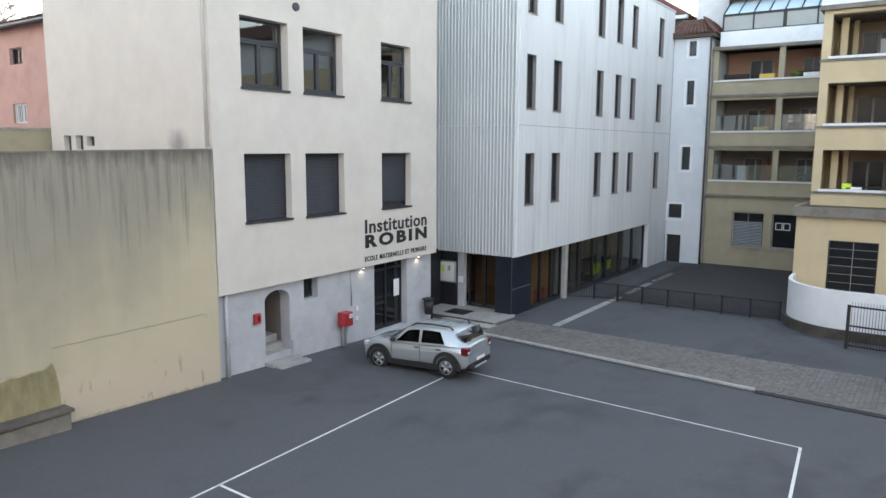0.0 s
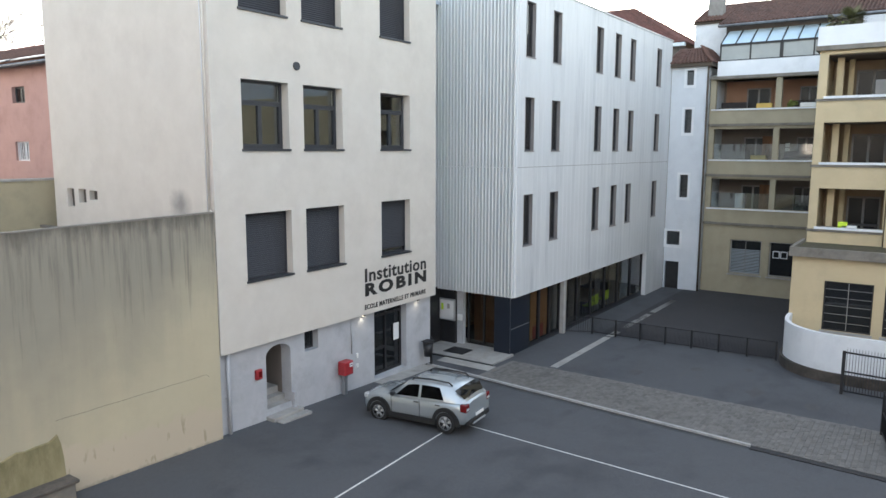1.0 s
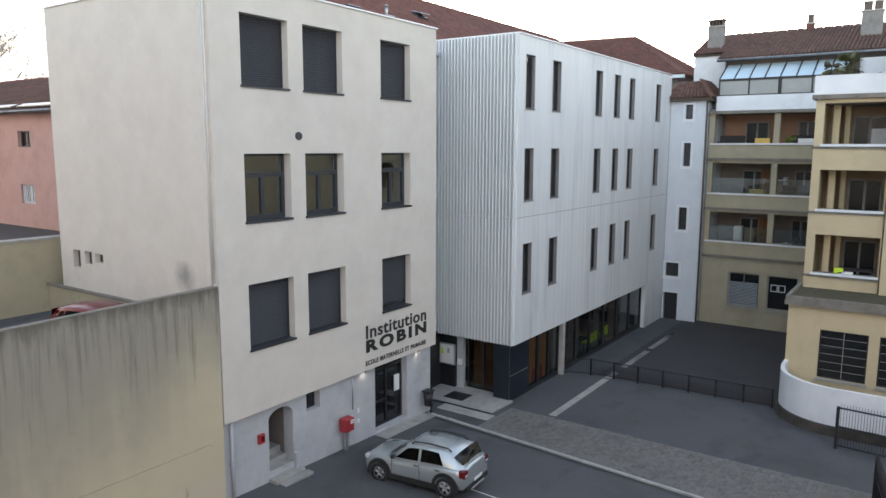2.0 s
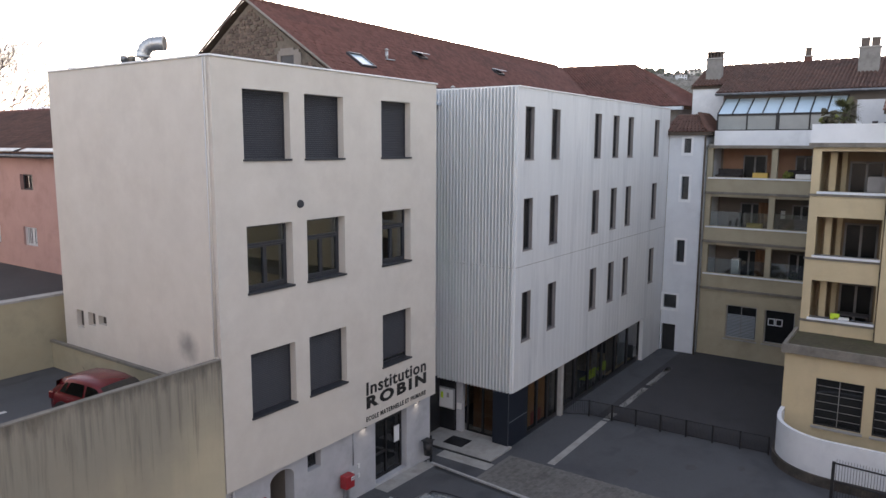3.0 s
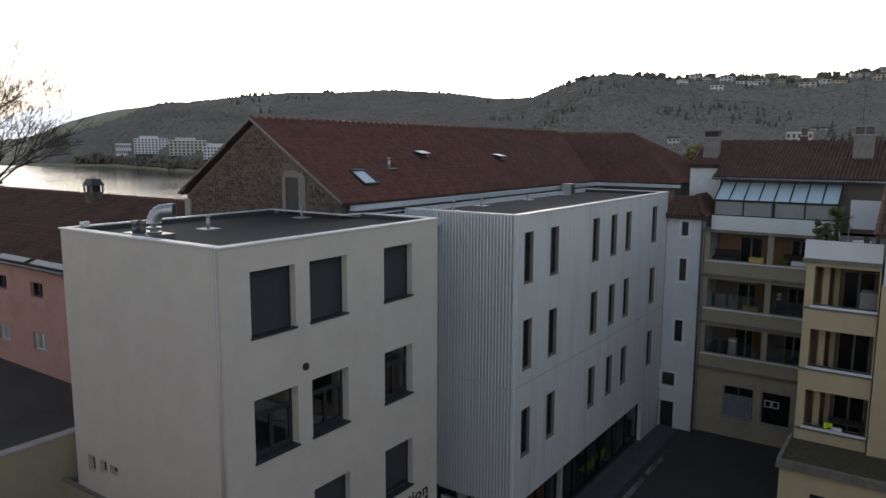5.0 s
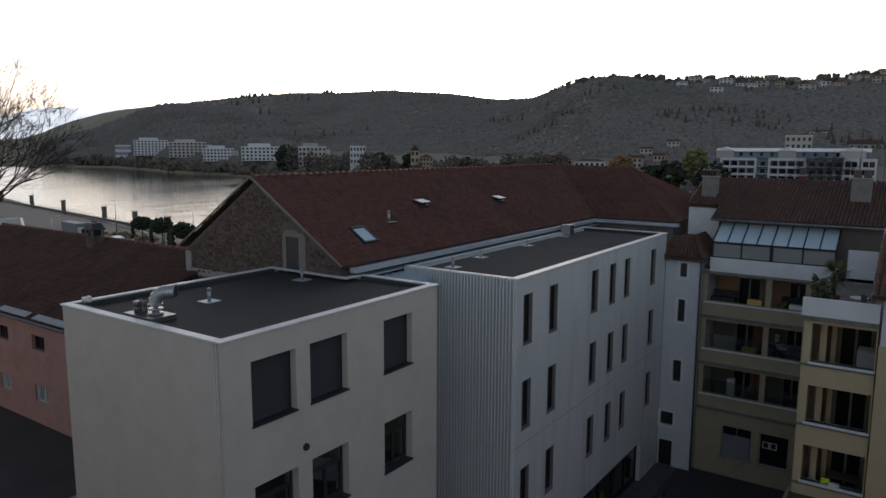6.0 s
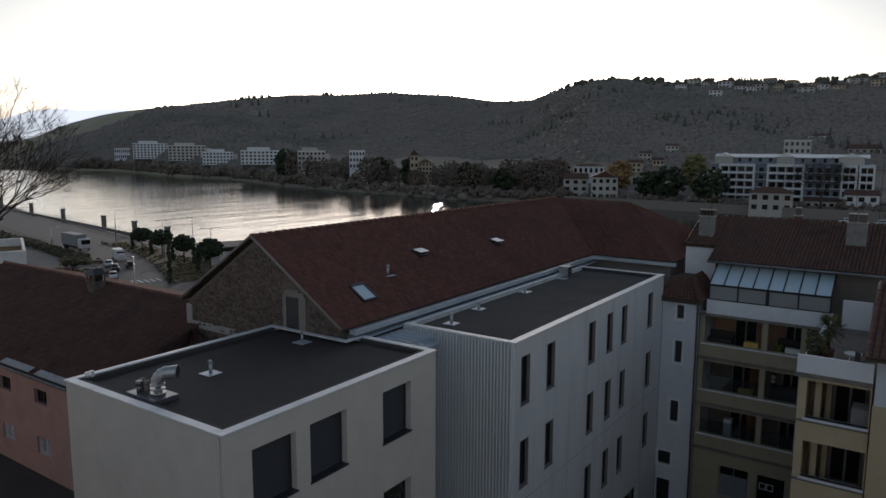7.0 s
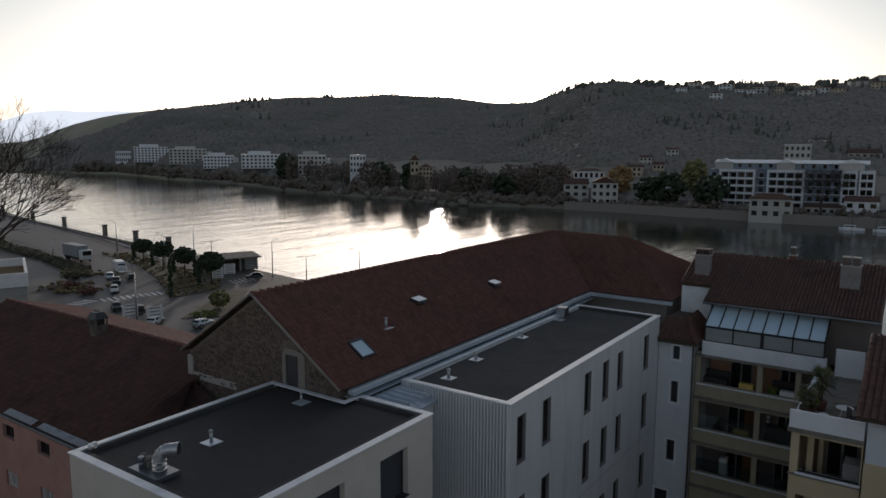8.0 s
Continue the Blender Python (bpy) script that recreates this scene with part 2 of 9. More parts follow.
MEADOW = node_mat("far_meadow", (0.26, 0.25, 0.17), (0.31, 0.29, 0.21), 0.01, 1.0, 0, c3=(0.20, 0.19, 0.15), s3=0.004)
BANKWOOD = node_mat("bank_thicket", (0.14, 0.115, 0.095), (0.19, 0.155, 0.13), 0.4, 0.95, 0, random=0.15, c3=(0.09, 0.09, 0.06), s3=0.05)
# Hill scrub, also lightened to carry the distance haze.
HAZEHILL = node_mat("hazy_hill_scrub", (0.18, 0.165, 0.14), (0.23, 0.21, 0.175), 0.03, 1.0, 0, c3=(0.25, 0.23, 0.17), s3=0.012)
DRYPLANT = node_mat("dry_yellow_planting", (0.13, 0.10, 0.045), (0.20, 0.155, 0.07), 2, 0.95, 0, random=0.3)
HEDGE = node_mat("dull_hedge_leaves", (0.050, 0.048, 0.028), (0.085, 0.075, 0.045), 2, 0.95, 0, random=0.25)
GRASS = node_mat("verge_grass", (0.055, 0.05, 0.030), (0.085, 0.075, 0.045), 0.6, 0.95, 0)
FARWALL = node_mat("far_pale_render", (0.48, 0.46, 0.43), (0.55, 0.53, 0.50), 0.4, 0.9, 0, random=0.15)
FARWHITE = node_mat("far_white_render", (0.66, 0.67, 0.70), (0.74, 0.75, 0.78), 0.4, 0.9, 0)
FARWARM = node_mat("far_ochre_render", (0.46, 0.38, 0.29), (0.52, 0.44, 0.34), 0.4, 0.9, 0, random=0.15)
LIME = node_mat("lime_plastic", (0.55, 0.75, 0.04), (0.60, 0.80, 0.05), 2, 0.5, 0)
PLASTICWHITE = node_mat("white_plastic", (0.72, 0.72, 0.70), (0.78, 0.78, 0.76), 2, 0.4, 0)
SIGNWHITE = node_mat("white_sign", (0.70, 0.70, 0.70), (0.78, 0.78, 0.78), 2, 0.6, 0)


def add_node(t, kind, operation="", a=None, b=None, c=None, **values):
    """A node with its first sockets linked to a, b, c, or set to them where they are numbers."""
    n = t.nodes.new(kind)
    if operation:
        n.operation = operation
    for k, v in enumerate((a, b, c)):
        if v is None:
            continue
        if isinstance(v, (int, float, tuple)):
            n.inputs[k].default_value = v
        else:
            t.links.new(v, n.inputs[k])
    for k, v in values.items():
        n.inputs[k.replace("_", " ")].default_value = v
    return n


def noise_of(t, where, scale, detail=5.0, rough=0.6, stretch=None):
    if stretch:
        where = add_node(t, "ShaderNodeMapping", "", where, Scale=stretch).outputs[0]
    return add_node(t, "ShaderNodeTexNoise", "", where, Scale=scale, Detail=detail, Roughness=rough).outputs["Fac"]


def ramp(t, value, lo, hi, to_lo=0.0, to_hi=1.0):
    n = add_node(t, "ShaderNodeMapRange", "", value, lo, hi, To_Min=to_lo, To_Max=to_hi)
    n.interpolation_type = "SMOOTHSTEP"
    return n.outputs[0]


def sums(t, *values):
    out = values[0]
    for v in values[1:]:
        out = add_node(t, "ShaderNodeMath", "ADD", out, v).outputs[0]
    return out


def times(t, a, b):
    return add_node(t, "ShaderNodeMath", "MULTIPLY", a, b).outputs[0]


def tint_over(t, factor, under, tone):
    n = t.nodes.new("ShaderNodeMix")
    n.data_type = "RGBA"
    n.inputs["B"].default_value = (*tone, 1)
    t.links.new(under, n.inputs["A"])
    t.links.new(factor, n.inputs["Factor"])
    return n.outputs["Result"]


def streak_wall(name, base, stain, top):
    """Old render: fine run-off streaks from the coping, a broad grey weathered field, a paler patched foot with drips."""
    m = node_mat(name, base, tuple(c * 1.12 for c in base), 0.9, 0.95, 0.4, 60, c3=tuple(c * 0.9 for c in base), s3=0.45)
    t = m.node_tree
    b = t.nodes["Principled BSDF"]
    col = b.inputs["Base Color"].links[0].from_socket
    co = t.nodes.new("ShaderNodeTexCoord").outputs["Object"]
    xyz = add_node(t, "ShaderNodeSeparateXYZ", "", co)
    x, z = xyz.outputs["X"], xyz.outputs["Z"]
    cloud = noise_of(t, co, 0.42, 6, 0.6)
    fine = noise_of(t, co, 6.5, 6, 0.65, (1, 1, 0.055))
    wide = noise_of(t, co, 1.1, 5, 0.6, (1, 1, 0.10))
    # the weathered field: deeper away from the corner
    depth = sums(t, times(t, x, -0.42), times(t, cloud, 3.4), times(t, wide, 2.6))
    field = ramp(t, sums(t, z, depth), 5.2, 9.6, 0.0, 0.78)
    col = tint_over(t, field, col, stain)
    runs = ramp(t, sums(t, fine, times(t, sums(t, z, -top), 0.085)), 0.36, 0.60, 0.0, 0.6)
    col = tint_over(t, runs, col, tuple(c * 0.62 for c in stain))
    lip = ramp(t, sums(t, z, times(t, noise_of(t, co, 2.6, 5, 0.7, (1, 1, 0.25)), 1.5)), top + 0.30, top + 0.85, 0.0, 0.7)
    col = tint_over(t, lip, col, (0.085, 0.072, 0.06))
    # the patched foot
    edge = sums(t, z, times(t, noise_of(t, co, 1.3, 6, 0.7), -1.5), times(t, x, 0.05))
    foot = ramp(t, edge, 0.45, 0.15, 0.0, 0.75)
    col = tint_over(t, foot, col, (0.56, 0.475, 0.36))
    drip = times(t, ramp(t, noise_of(t, co, 4.5, 3, 0.5, (1, 1, 0.35)), 0.62, 0.70, 0.0, 0.6), ramp(t, z, 1.3, 0.8))
    col = tint_over(t, drip, col, (0.30, 0.245, 0.15))
    grime = ramp(t, sums(t, z, times(t, noise_of(t, co, 5.0, 5, 0.7), -0.30), times(t, x, 0.037)), 0.06, -0.06, 0.0, 0.55)
    col = tint_over(t, grime, col, (0.20, 0.175, 0.14))
    t.links.new(col, b.inputs["Base Color"])
    return m


def worn_tar(name):
    """Yard asphalt: fine grain, broad dull patches, and long wandering dark seams with soft edges."""
    m = node_mat(name, (0.077, 0.080, 0.087), (0.095, 0.098, 0.106), 14, 0.9, 0.5, 160, c3=(0.058, 0.060, 0.066), s3=0.3)
    t = m.node_tree
    b = t.nodes["Principled BSDF"]
    col = b.inputs["Base Color"].links[0].from_socket
    co = t.nodes.new("ShaderNodeTexCoord").outputs["Object"]
    wob = add_node(t, "ShaderNodeTexNoise", "", co, Scale=0.6, Detail=4.0)
    off = add_node(t, "ShaderNodeVectorMath", "SCALE", wob.outputs["Color"])
    off.inputs["Scale"].default_value = 1.6
    where = add_node(t, "ShaderNodeVectorMath", "ADD", co, off.outputs[0]).outputs[0]
    where = add_node(t, "ShaderNodeMapping", "", where, Scale=(0.10, 0.30, 0.0), Location=(0.35, 0.2, 0.0)).outputs[0]
    vo = t.nodes.new("ShaderNodeTexVoronoi")
    vo.feature = "DISTANCE_TO_EDGE"
    vo.inputs["Scale"].default_value = 1.0
    t.links.new(where, vo.inputs["Vector"])
    seam = times(t, ramp(t, vo.outputs["Distance"], 0.075, 0.01), ramp(t, noise_of(t, co, 0.33, 4, 0.6), 0.42, 0.66, 0.0, 0.5))
    col = tint_over(t, seam, col, (0.040, 0.041, 0.046))
    damp = ramp(t, noise_of(t, co, 0.5, 7, 0.62, (0.55, 1.0, 1.0)), 0.54, 0.78, 0.0, 0.25)
    col = tint_over(t, damp, col, (0.048, 0.050, 0.056))
    bright = ramp(t, noise_of(t, co, 0.8, 6, 0.6, (0.4, 1.0, 1.0)), 0.54, 0.78, 0.0, 0.22)
    col = tint_over(t, bright, col, (0.112, 0.115, 0.123))
    t.links.new(col, b.inputs["Base Color"])
    return m


ASPHALT = worn_tar("asphalt")
YELLOWWALL = streak_wall("stained_yellow_render", (0.505, 0.45, 0.315), (0.235, 0.22, 0.19), 6.15)


def sooted(name, spot, radius):
    """Cream render with one blurred soot stain."""
    m = node_mat(name, (0.60, 0.56, 0.50), (0.66, 0.62, 0.56), 1.2, 0.9, 0.25, 90, c3=(0.56, 0.52, 0.47), s3=0.5)
    t = m.node_tree
    b = t.nodes["Principled BSDF"]
    src = b.inputs["Base Color"].links[0].from_socket
    co = t.nodes.new("ShaderNodeTexCoord")
    n = t.nodes.new("ShaderNodeTexNoise")
    n.inputs["Scale"].default_value, n.inputs["Detail"].default_value = 3.0, 5
    t.links.new(co.outputs["Object"], n.inputs["Vector"])
    sc = t.nodes.new("ShaderNodeVectorMath")
    sc.operation = "SCALE"
    sc.inputs["Scale"].default_value = 0.5
    t.links.new(n.outputs["Color"], sc.inputs[0])
    ad = t.nodes.new("ShaderNodeVectorMath")
    t.links.new(co.outputs["Object"], ad.inputs[0])
    t.links.new(sc.outputs[0], ad.inputs[1])
    d = t.nodes.new("ShaderNodeVectorMath")
    d.operation = "DISTANCE"
    d.inputs[1].default_value = (spot[0] + 0.25, 0.25, spot[1] + 0.25)
    t.links.new(ad.outputs[0], d.inputs[0])
    r = t.nodes.new("ShaderNodeMapRange")
    r.inputs["From Min"].default_value, r.inputs["From Max"].default_value = radius, 0.05
    r.inputs["To Max"].default_value = 0.7
    t.links.new(d.outputs["Value"], r.inputs["Value"])
    mx = t.nodes.new("ShaderNodeMix")
    mx.data_type = "RGBA"
    mx.inputs["B"].default_value = (0.16, 0.15, 0.15, 1)
    t.links.new(src, mx.inputs["A"])
    t.links.new(r.outputs[0], mx.inputs["Factor"])
    t.links.new(mx.outputs["Result"], b.inputs["Base Color"])
    return m


SIDECREAM = sooted("sooted_cream_render", (6.45, 6.25), 0.55)

# ---- mesh helpers ----
def mesh_of(name, bm, material):
    me = bpy.data.meshes.new(name)
    bm.to_mesh(me)
    bm.free()
    me.materials.append(material)
    return me


def raw_mesh(name, verts, faces, material, smooth=False):
    me = bpy.data.meshes.new(name)
    me.from_pydata([tuple(v) for v in verts], [], [tuple(int(i) for i in f) for f in faces])
    me.materials.append(material)
    if smooth:
        me.polygons.foreach_set("use_smooth", [True] * len(me.polygons))
    me.update()
    return me


def part(name, shape, material, parent=None, label="", at=None):
    """One mesh object (from a bmesh or a ready mesh) under a thing or a part."""
    me = mesh_of(name, shape, material) if isinstance(shape, bmesh.types.BMesh) else shape
    ob = new(name, me)
    if parent is not None:
        ob.parent = parent
    if at is not None:
        ob.matrix_basis = at
    return tagged(ob, label)


def thing(name, label, category, at=None, group="", kind=""):
    ob = new(name)
    ob.empty_display_size = 0.2
    if at is not None:
        ob.matrix_basis = at
    return tagged(ob, label, category, group, kind)


def setting(name, shape, material, label, at=None):
    ob = part(name, shape, material, None, label, at)
    return tagged(ob, kind="structure")


def box(bm, x0, x1, y0, y1, z0, z1, bevel=0.0):
    vs = [bm.verts.new(p) for p in ((x0, y0, z0), (x1, y0, z0), (x1, y1, z0), (x0, y1, z0), (x0, y0, z1), (x1, y0, z1), (x1, y1, z1), (x0, y1, z1))]
    fs = [bm.faces.new([vs[i] for i in f]) for f in ((3, 2, 1, 0), (4, 5, 6, 7), (0, 1, 5, 4), (1, 2, 6, 5), (2, 3, 7, 6), (3, 0, 4, 7))]
    if bevel:
        es = list({e for f in fs for e in f.edges})
        bmesh.ops.bevel(bm, geom=es, offset=bevel, segments=1, affect="EDGES")
    return bm


def boxes(*items, bevel=0.0):
    bm = bmesh.new()
    for it in items:
        box(bm, *it, bevel=bevel)
    return bm


def tube(bm, p, q, r0, r1=None, n=10, caps=True):
    """A straight tapered tube from p to q."""
    r1 = r0 if r1 is None else r1
    p, q = Vector(p), Vector(q)
    m = (q - p).to_track_quat("Z", "Y").to_matrix()
    rings = []
    for c, r in ((p, r0), (q, r1)):
        rings.append([bm.verts.new(c + m @ Vector((r * math.cos(2 * math.pi * i / n), r * math.sin(2 * math.pi * i / n), 0))) for i in range(n)])
    for i in range(n):
        bm.faces.new((rings[0][i], rings[0][(i + 1) % n], rings[1][(i + 1) % n], rings[1][i])).smooth = True
    if caps:
        bm.faces.new(rings[0][::-1])
        bm.faces.new(rings[1])
    return bm


def tubes(*items, n=10):
    bm = bmesh.new()
    for it in items:
        tube(bm, *it, n=n)
    return bm


def bent_tube(bm, pts, r, n=12):
    """A pipe along a chain of points."""
    rings, pts = [], [Vector(p) for p in pts]
    rs = r if isinstance(r, (list, tuple)) else [r] * len(pts)
    for k, p in enumerate(pts):
        d = (pts[min(k + 1, len(pts) - 1)] - pts[max(k - 1, 0)]).normalized()
        m = d.to_track_quat("Z", "Y").to_matrix()
        rings.append([bm.verts.new(p + m @ Vector((rs[k] * math.cos(2 * math.pi * i / n), rs[k] * math.sin(2 * math.pi * i / n), 0))) for i in range(n)])
    for a, b in zip(rings, rings[1:]):
        for i in range(n):
            bm.faces.new((a[i], a[(i + 1) % n], b[(i + 1) % n], b[i])).smooth = True
    bm.faces.new(rings[0][::-1])
    bm.faces.new(rings[-1])
    return bm


def prism(bm, outline, z0, z1):
    """An upright solid over a plan outline (counter-clockwise)."""
    lo = [bm.verts.new((x, y, z0)) for x, y in outline]
    hi = [bm.verts.new((x, y, z1)) for x, y in outline]
    n = len(outline)
    for i in range(n):
        bm.faces.new((lo[i], lo[(i + 1) % n], hi[(i + 1) % n], hi[i]))
    bm.faces.new(lo[::-1])
    bm.faces.new(hi)
    return bm


def slab(bm, pts, thick):
    """A sloping slab: a planar polygon (counter-clockwise from above) thickened downwards."""
    hi = [bm.verts.new(p) for p in pts]
    lo = [bm.verts.new((p[0], p[1], p[2] - thick)) for p in pts]
    n = len(pts)
    bm.faces.new(hi)
    bm.faces.new(lo[::-1])
    for i in range(n):
        bm.faces.new((lo[i], lo[(i + 1) % n], hi[(i + 1) % n], hi[i]))
    return bm


def wall_mesh(w, z0, z1, openings, thick):
    """A wall of width w (u = x, face at y = 0, back at y = thick) with rectangular openings (u0, u1, z0, z1) cut through."""
    us = sorted({0.0, w, *(min(max(v, 0), w) for o in openings for v in o[:2])})
    zs = sorted({z0, z1, *(min(max(v, z0), z1) for o in openings for v in o[2:])})
    bm = bmesh.new()
    cache = {}

    def vert(i, y, j):
        k = (i, y, j)
        if k not in cache:
            cache[k] = bm.verts.new((us[i], y, zs[j]))
        return cache[k]

    def solid(i, j):
        if not (0 <= i < len(us) - 1 and 0 <= j < len(zs) - 1):
            return False
        cu, cz = (us[i] + us[i + 1]) / 2, (zs[j] + zs[j + 1]) / 2
        return not any(o[0] < cu < o[1] and o[2] < cz < o[3] for o in openings)

    for i in range(len(us) - 1):
        for j in range(len(zs) - 1):
            if not solid(i, j):
                continue
            bm.faces.new((vert(i, 0, j), vert(i + 1, 0, j), vert(i + 1, 0, j + 1), vert(i, 0, j + 1)))
            bm.faces.new((vert(i, thick, j + 1), vert(i + 1, thick, j + 1), vert(i + 1, thick, j), vert(i, thick, j)))
            if not solid(i - 1, j):
                bm.faces.new((vert(i, 0, j + 1), vert(i, thick, j + 1), vert(i, thick, j), vert(i, 0, j)))
            if not solid(i + 1, j):
                bm.faces.new((vert(i + 1, 0, j), vert(i + 1, thick, j), vert(i + 1, thick, j + 1), vert(i + 1, 0, j + 1)))
            if not solid(i, j - 1):
                bm.faces.new((vert(i, 0, j), vert(i, thick, j), vert(i + 1, thick, j), vert(i + 1, 0, j)))
            if not solid(i, j + 1):
                bm.faces.new((vert(i + 1, 0, j + 1), vert(i + 1, thick, j + 1), vert(i, thick, j + 1), vert(i, 0, j + 1)))
    return bm


def facing_x(x, y, z=0.0):
    """Places a wall whose face looks towards -X; u runs towards -Y from the point given."""
    return pose(x, y, z, 0, 0, -90)


def tile_roof(corners, material, pitch=0.26, course=0.42, seed=1, skip=(0, 0)):
    """Canal tiles over a quadrilateral given as eave-left, eave-right, ridge-right, ridge-left (seen from outside, facing the slope)."""
    rnd = random.Random(seed)
    a, b, c, d = (Vector(p) for p in corners)
    nrm = (b - a).cross(d - a).normalized()
    wide = max((b - a).length, (c - d).length)
    cols, rows = max(2, int(wide / pitch)), max(2, int(((d - a).length + (c - b).length) / 2 / course))
    per = 4
    prof = [math.sin(math.pi * k / per) for k in range(per)] + [0.0]
    verts, faces = [], []
    for j in range(rows):
        t0, t1 = j / rows, (j + 1.12) / rows
        for i in range(cols):
            h = rnd.uniform(-0.009, 0.009)
            if i < skip[0] and j < skip[1]:
                continue
            base = len(verts)
            for t, lift in ((t0, 0.018), (t1, 0.0)):
                for k in range(per + 1):
                    s = (i + k / per * 0.98) / cols
                    t2 = min(t, 1.0)
                    p = (a + (b - a) * s) * (1 - t2) + (d + (c - d) * s) * t2
                    verts.append(p + nrm * (prof[k] * min(pitch, 0.21) * 0.44 + lift + h))
            for k in range(per):
                faces.append((base + k, base + k + 1, base + per + 2 + k, base + per + 1 + k))
            # the open end of the tile
            faces.append([base + k for k in range(per, -1, -1)])
    return raw_mesh("roof_tiles", verts, faces, material)


def loose_tiles(corners, material, parent, count, pitch, course, seed):
    """The nearest tiles of a roof laid one by one: columns and rows from the eave's left end."""
    rnd = random.Random(seed)
    a, b, c, d = (Vector(p) for p in corners)
    wide = max((b - a).length, (c - d).length)
    cols, rows = max(2, int(wide / pitch)), max(2, int(((d - a).length + (c - b).length) / 2 / course))
    e1, nrm = (b - a).normalized(), (b - a).cross(d - a).normalized()
    e2 = nrm.cross(e1)
    w, l = (b - a).length / cols * 0.98, (d - a).length / rows * 1.12
    v, n = [], 4
    for y, lift in ((0, 0.018), (l, 0.0)):
        for k in range(n + 1):
            v.append((w * k / n, y, math.sin(math.pi * k / n) * pitch * 0.44 + lift))
    f = [(k, k + 1, n + 2 + k, n + 1 + k) for k in range(n)] + [list(range(n, -1, -1))]
    me = raw_mesh("tile", v, f, material)
    for j in range(min(count[1], rows)):
        for i in range(min(count[0], cols)):
            s, t = i / cols, j / rows
            p = (a + (b - a) * s) * (1 - t) + (d + (c - d) * s) * t + nrm * rnd.uniform(-0.014, 0.014)
            m = Matrix((e1, e2, nrm)).transposed().to_4x4()
            part("tile", me, material, parent, "", Matrix.Translation(p) @ m)


def text_mesh(words, size, depth, material, spread=1.0, bold=0.0):
    cu = bpy.data.curves.new("lettering", "FONT")
    cu.body, cu.size, cu.extrude, cu.offset = words, size, depth, bold
    cu.resolution_u, cu.space_character = 3, spread
    ob = new("lettering", cu)
    bpy.context.view_layer.update()
    me = bpy.data.meshes.new_from_object(ob)
    bpy.data.objects.remove(ob)
    me.materials.clear()
    me.materials.append(material)
    return me

def split_letters(me):
    """One mesh for each letter of a line of lettering; pieces that stand over one another belong together."""
    bm = bmesh.new()
    bm.from_mesh(me)
    left, pieces = set(bm.faces), []
    while left:
        heap = [left.pop()]
        piece = set(heap)
        while heap:
            for e in heap.pop().edges:
                for f in e.link_faces:
                    if f in left:
                        left.discard(f)
                        piece.add(f)
                        heap.append(f)
        xs_ = [v.co.x for f in piece for v in f.verts]
        pieces.append((min(xs_), max(xs_), piece))
    pieces.sort(key=lambda p: p[0])
    groups = []
    for lo, hi, piece in pieces:
        if groups and lo < groups[-1][1] - 0.6 * min(hi - lo, groups[-1][1] - groups[-1][0]):
            groups[-1] = [groups[-1][0], max(hi, groups[-1][1]), groups[-1][2] | piece]
        else:
            groups.append([lo, hi, piece])
    out = []
    for lo, hi, piece in groups:
        verts = list({v for f in piece for v in f.verts})
        number = {v: k for k, v in enumerate(verts)}
        out.append(raw_mesh("letter", [v.co[:] for v in verts], [[number[v] for v in f.verts] for f in piece], LETTER))
    bm.free()
    return out


# ---- yard, river valley and hills ----
def yard_z(x):
    """The yard falls gently away from the retaining wall, then levels out."""
    if x < -8:
        return 0.416
    if x < 12:
        return 0.12 - 0.037 * x
    return -0.324 - 0.0065 * (min(x, 40) - 12)


def strip(name, pts_left, pts_right, lift, material, label, steps=1):
    """A thin painted or paved strip that follows the yard's fall."""
    vs, fs = [], []
    for (ax, ay), (bx, by) in zip(pts_left, pts_right):
        vs += [(ax, ay, yard_z(ax) + lift), (bx, by, yard_z(bx) + lift)]
    for i in range(len(pts_left) - 1):
        fs.append((2 * i, 2 * i + 1, 2 * i + 3, 2 * i + 2))
    return setting(name, raw_mesh(name, vs, fs, material), material, label)


def between(table, x):
    for (a, va), (b, vb) in zip(table, table[1:]):
        if x <= b:
            f = max(0.0, (x - a) / (b - a))
            return va + (vb - va) * f
    return table[-1][1]


xs = [-60, -40, -20, -8, -4, 0, 4, 8, 12, 18, 24, 31, 40]
ys = [-60, -40, -25, -15, -8, -4, 0, 2.2]
setting("yard_floor", raw_mesh("yard_floor", [(x, y, yard_z(x)) for x in xs for y in ys],
        [(i * len(ys) + j, (i + 1) * len(ys) + j, (i + 1) * len(ys) + j + 1, i * len(ys) + j + 1) for i in range(len(xs) - 1) for j in range(len(ys) - 1)], ASPHALT),
        ASPHALT, "dark grey asphalt school yard with faint patches")

# The valley: polar about the yard. Far bank distance, skyline elevation and its distance by bearing.
CX, CY = -11.5, -15.0
BANK = [(-30, 300), (2.3, 330), (8.3, 333), (16.4, 349), (24.9, 374), (34.0, 394), (38.4, 436), (43.0, 472), (47.4, 538), (51.4, 657), (55.7, 748), (59.4, 925), (63.4, 980), (67.4, 1077), (85, 2200)]
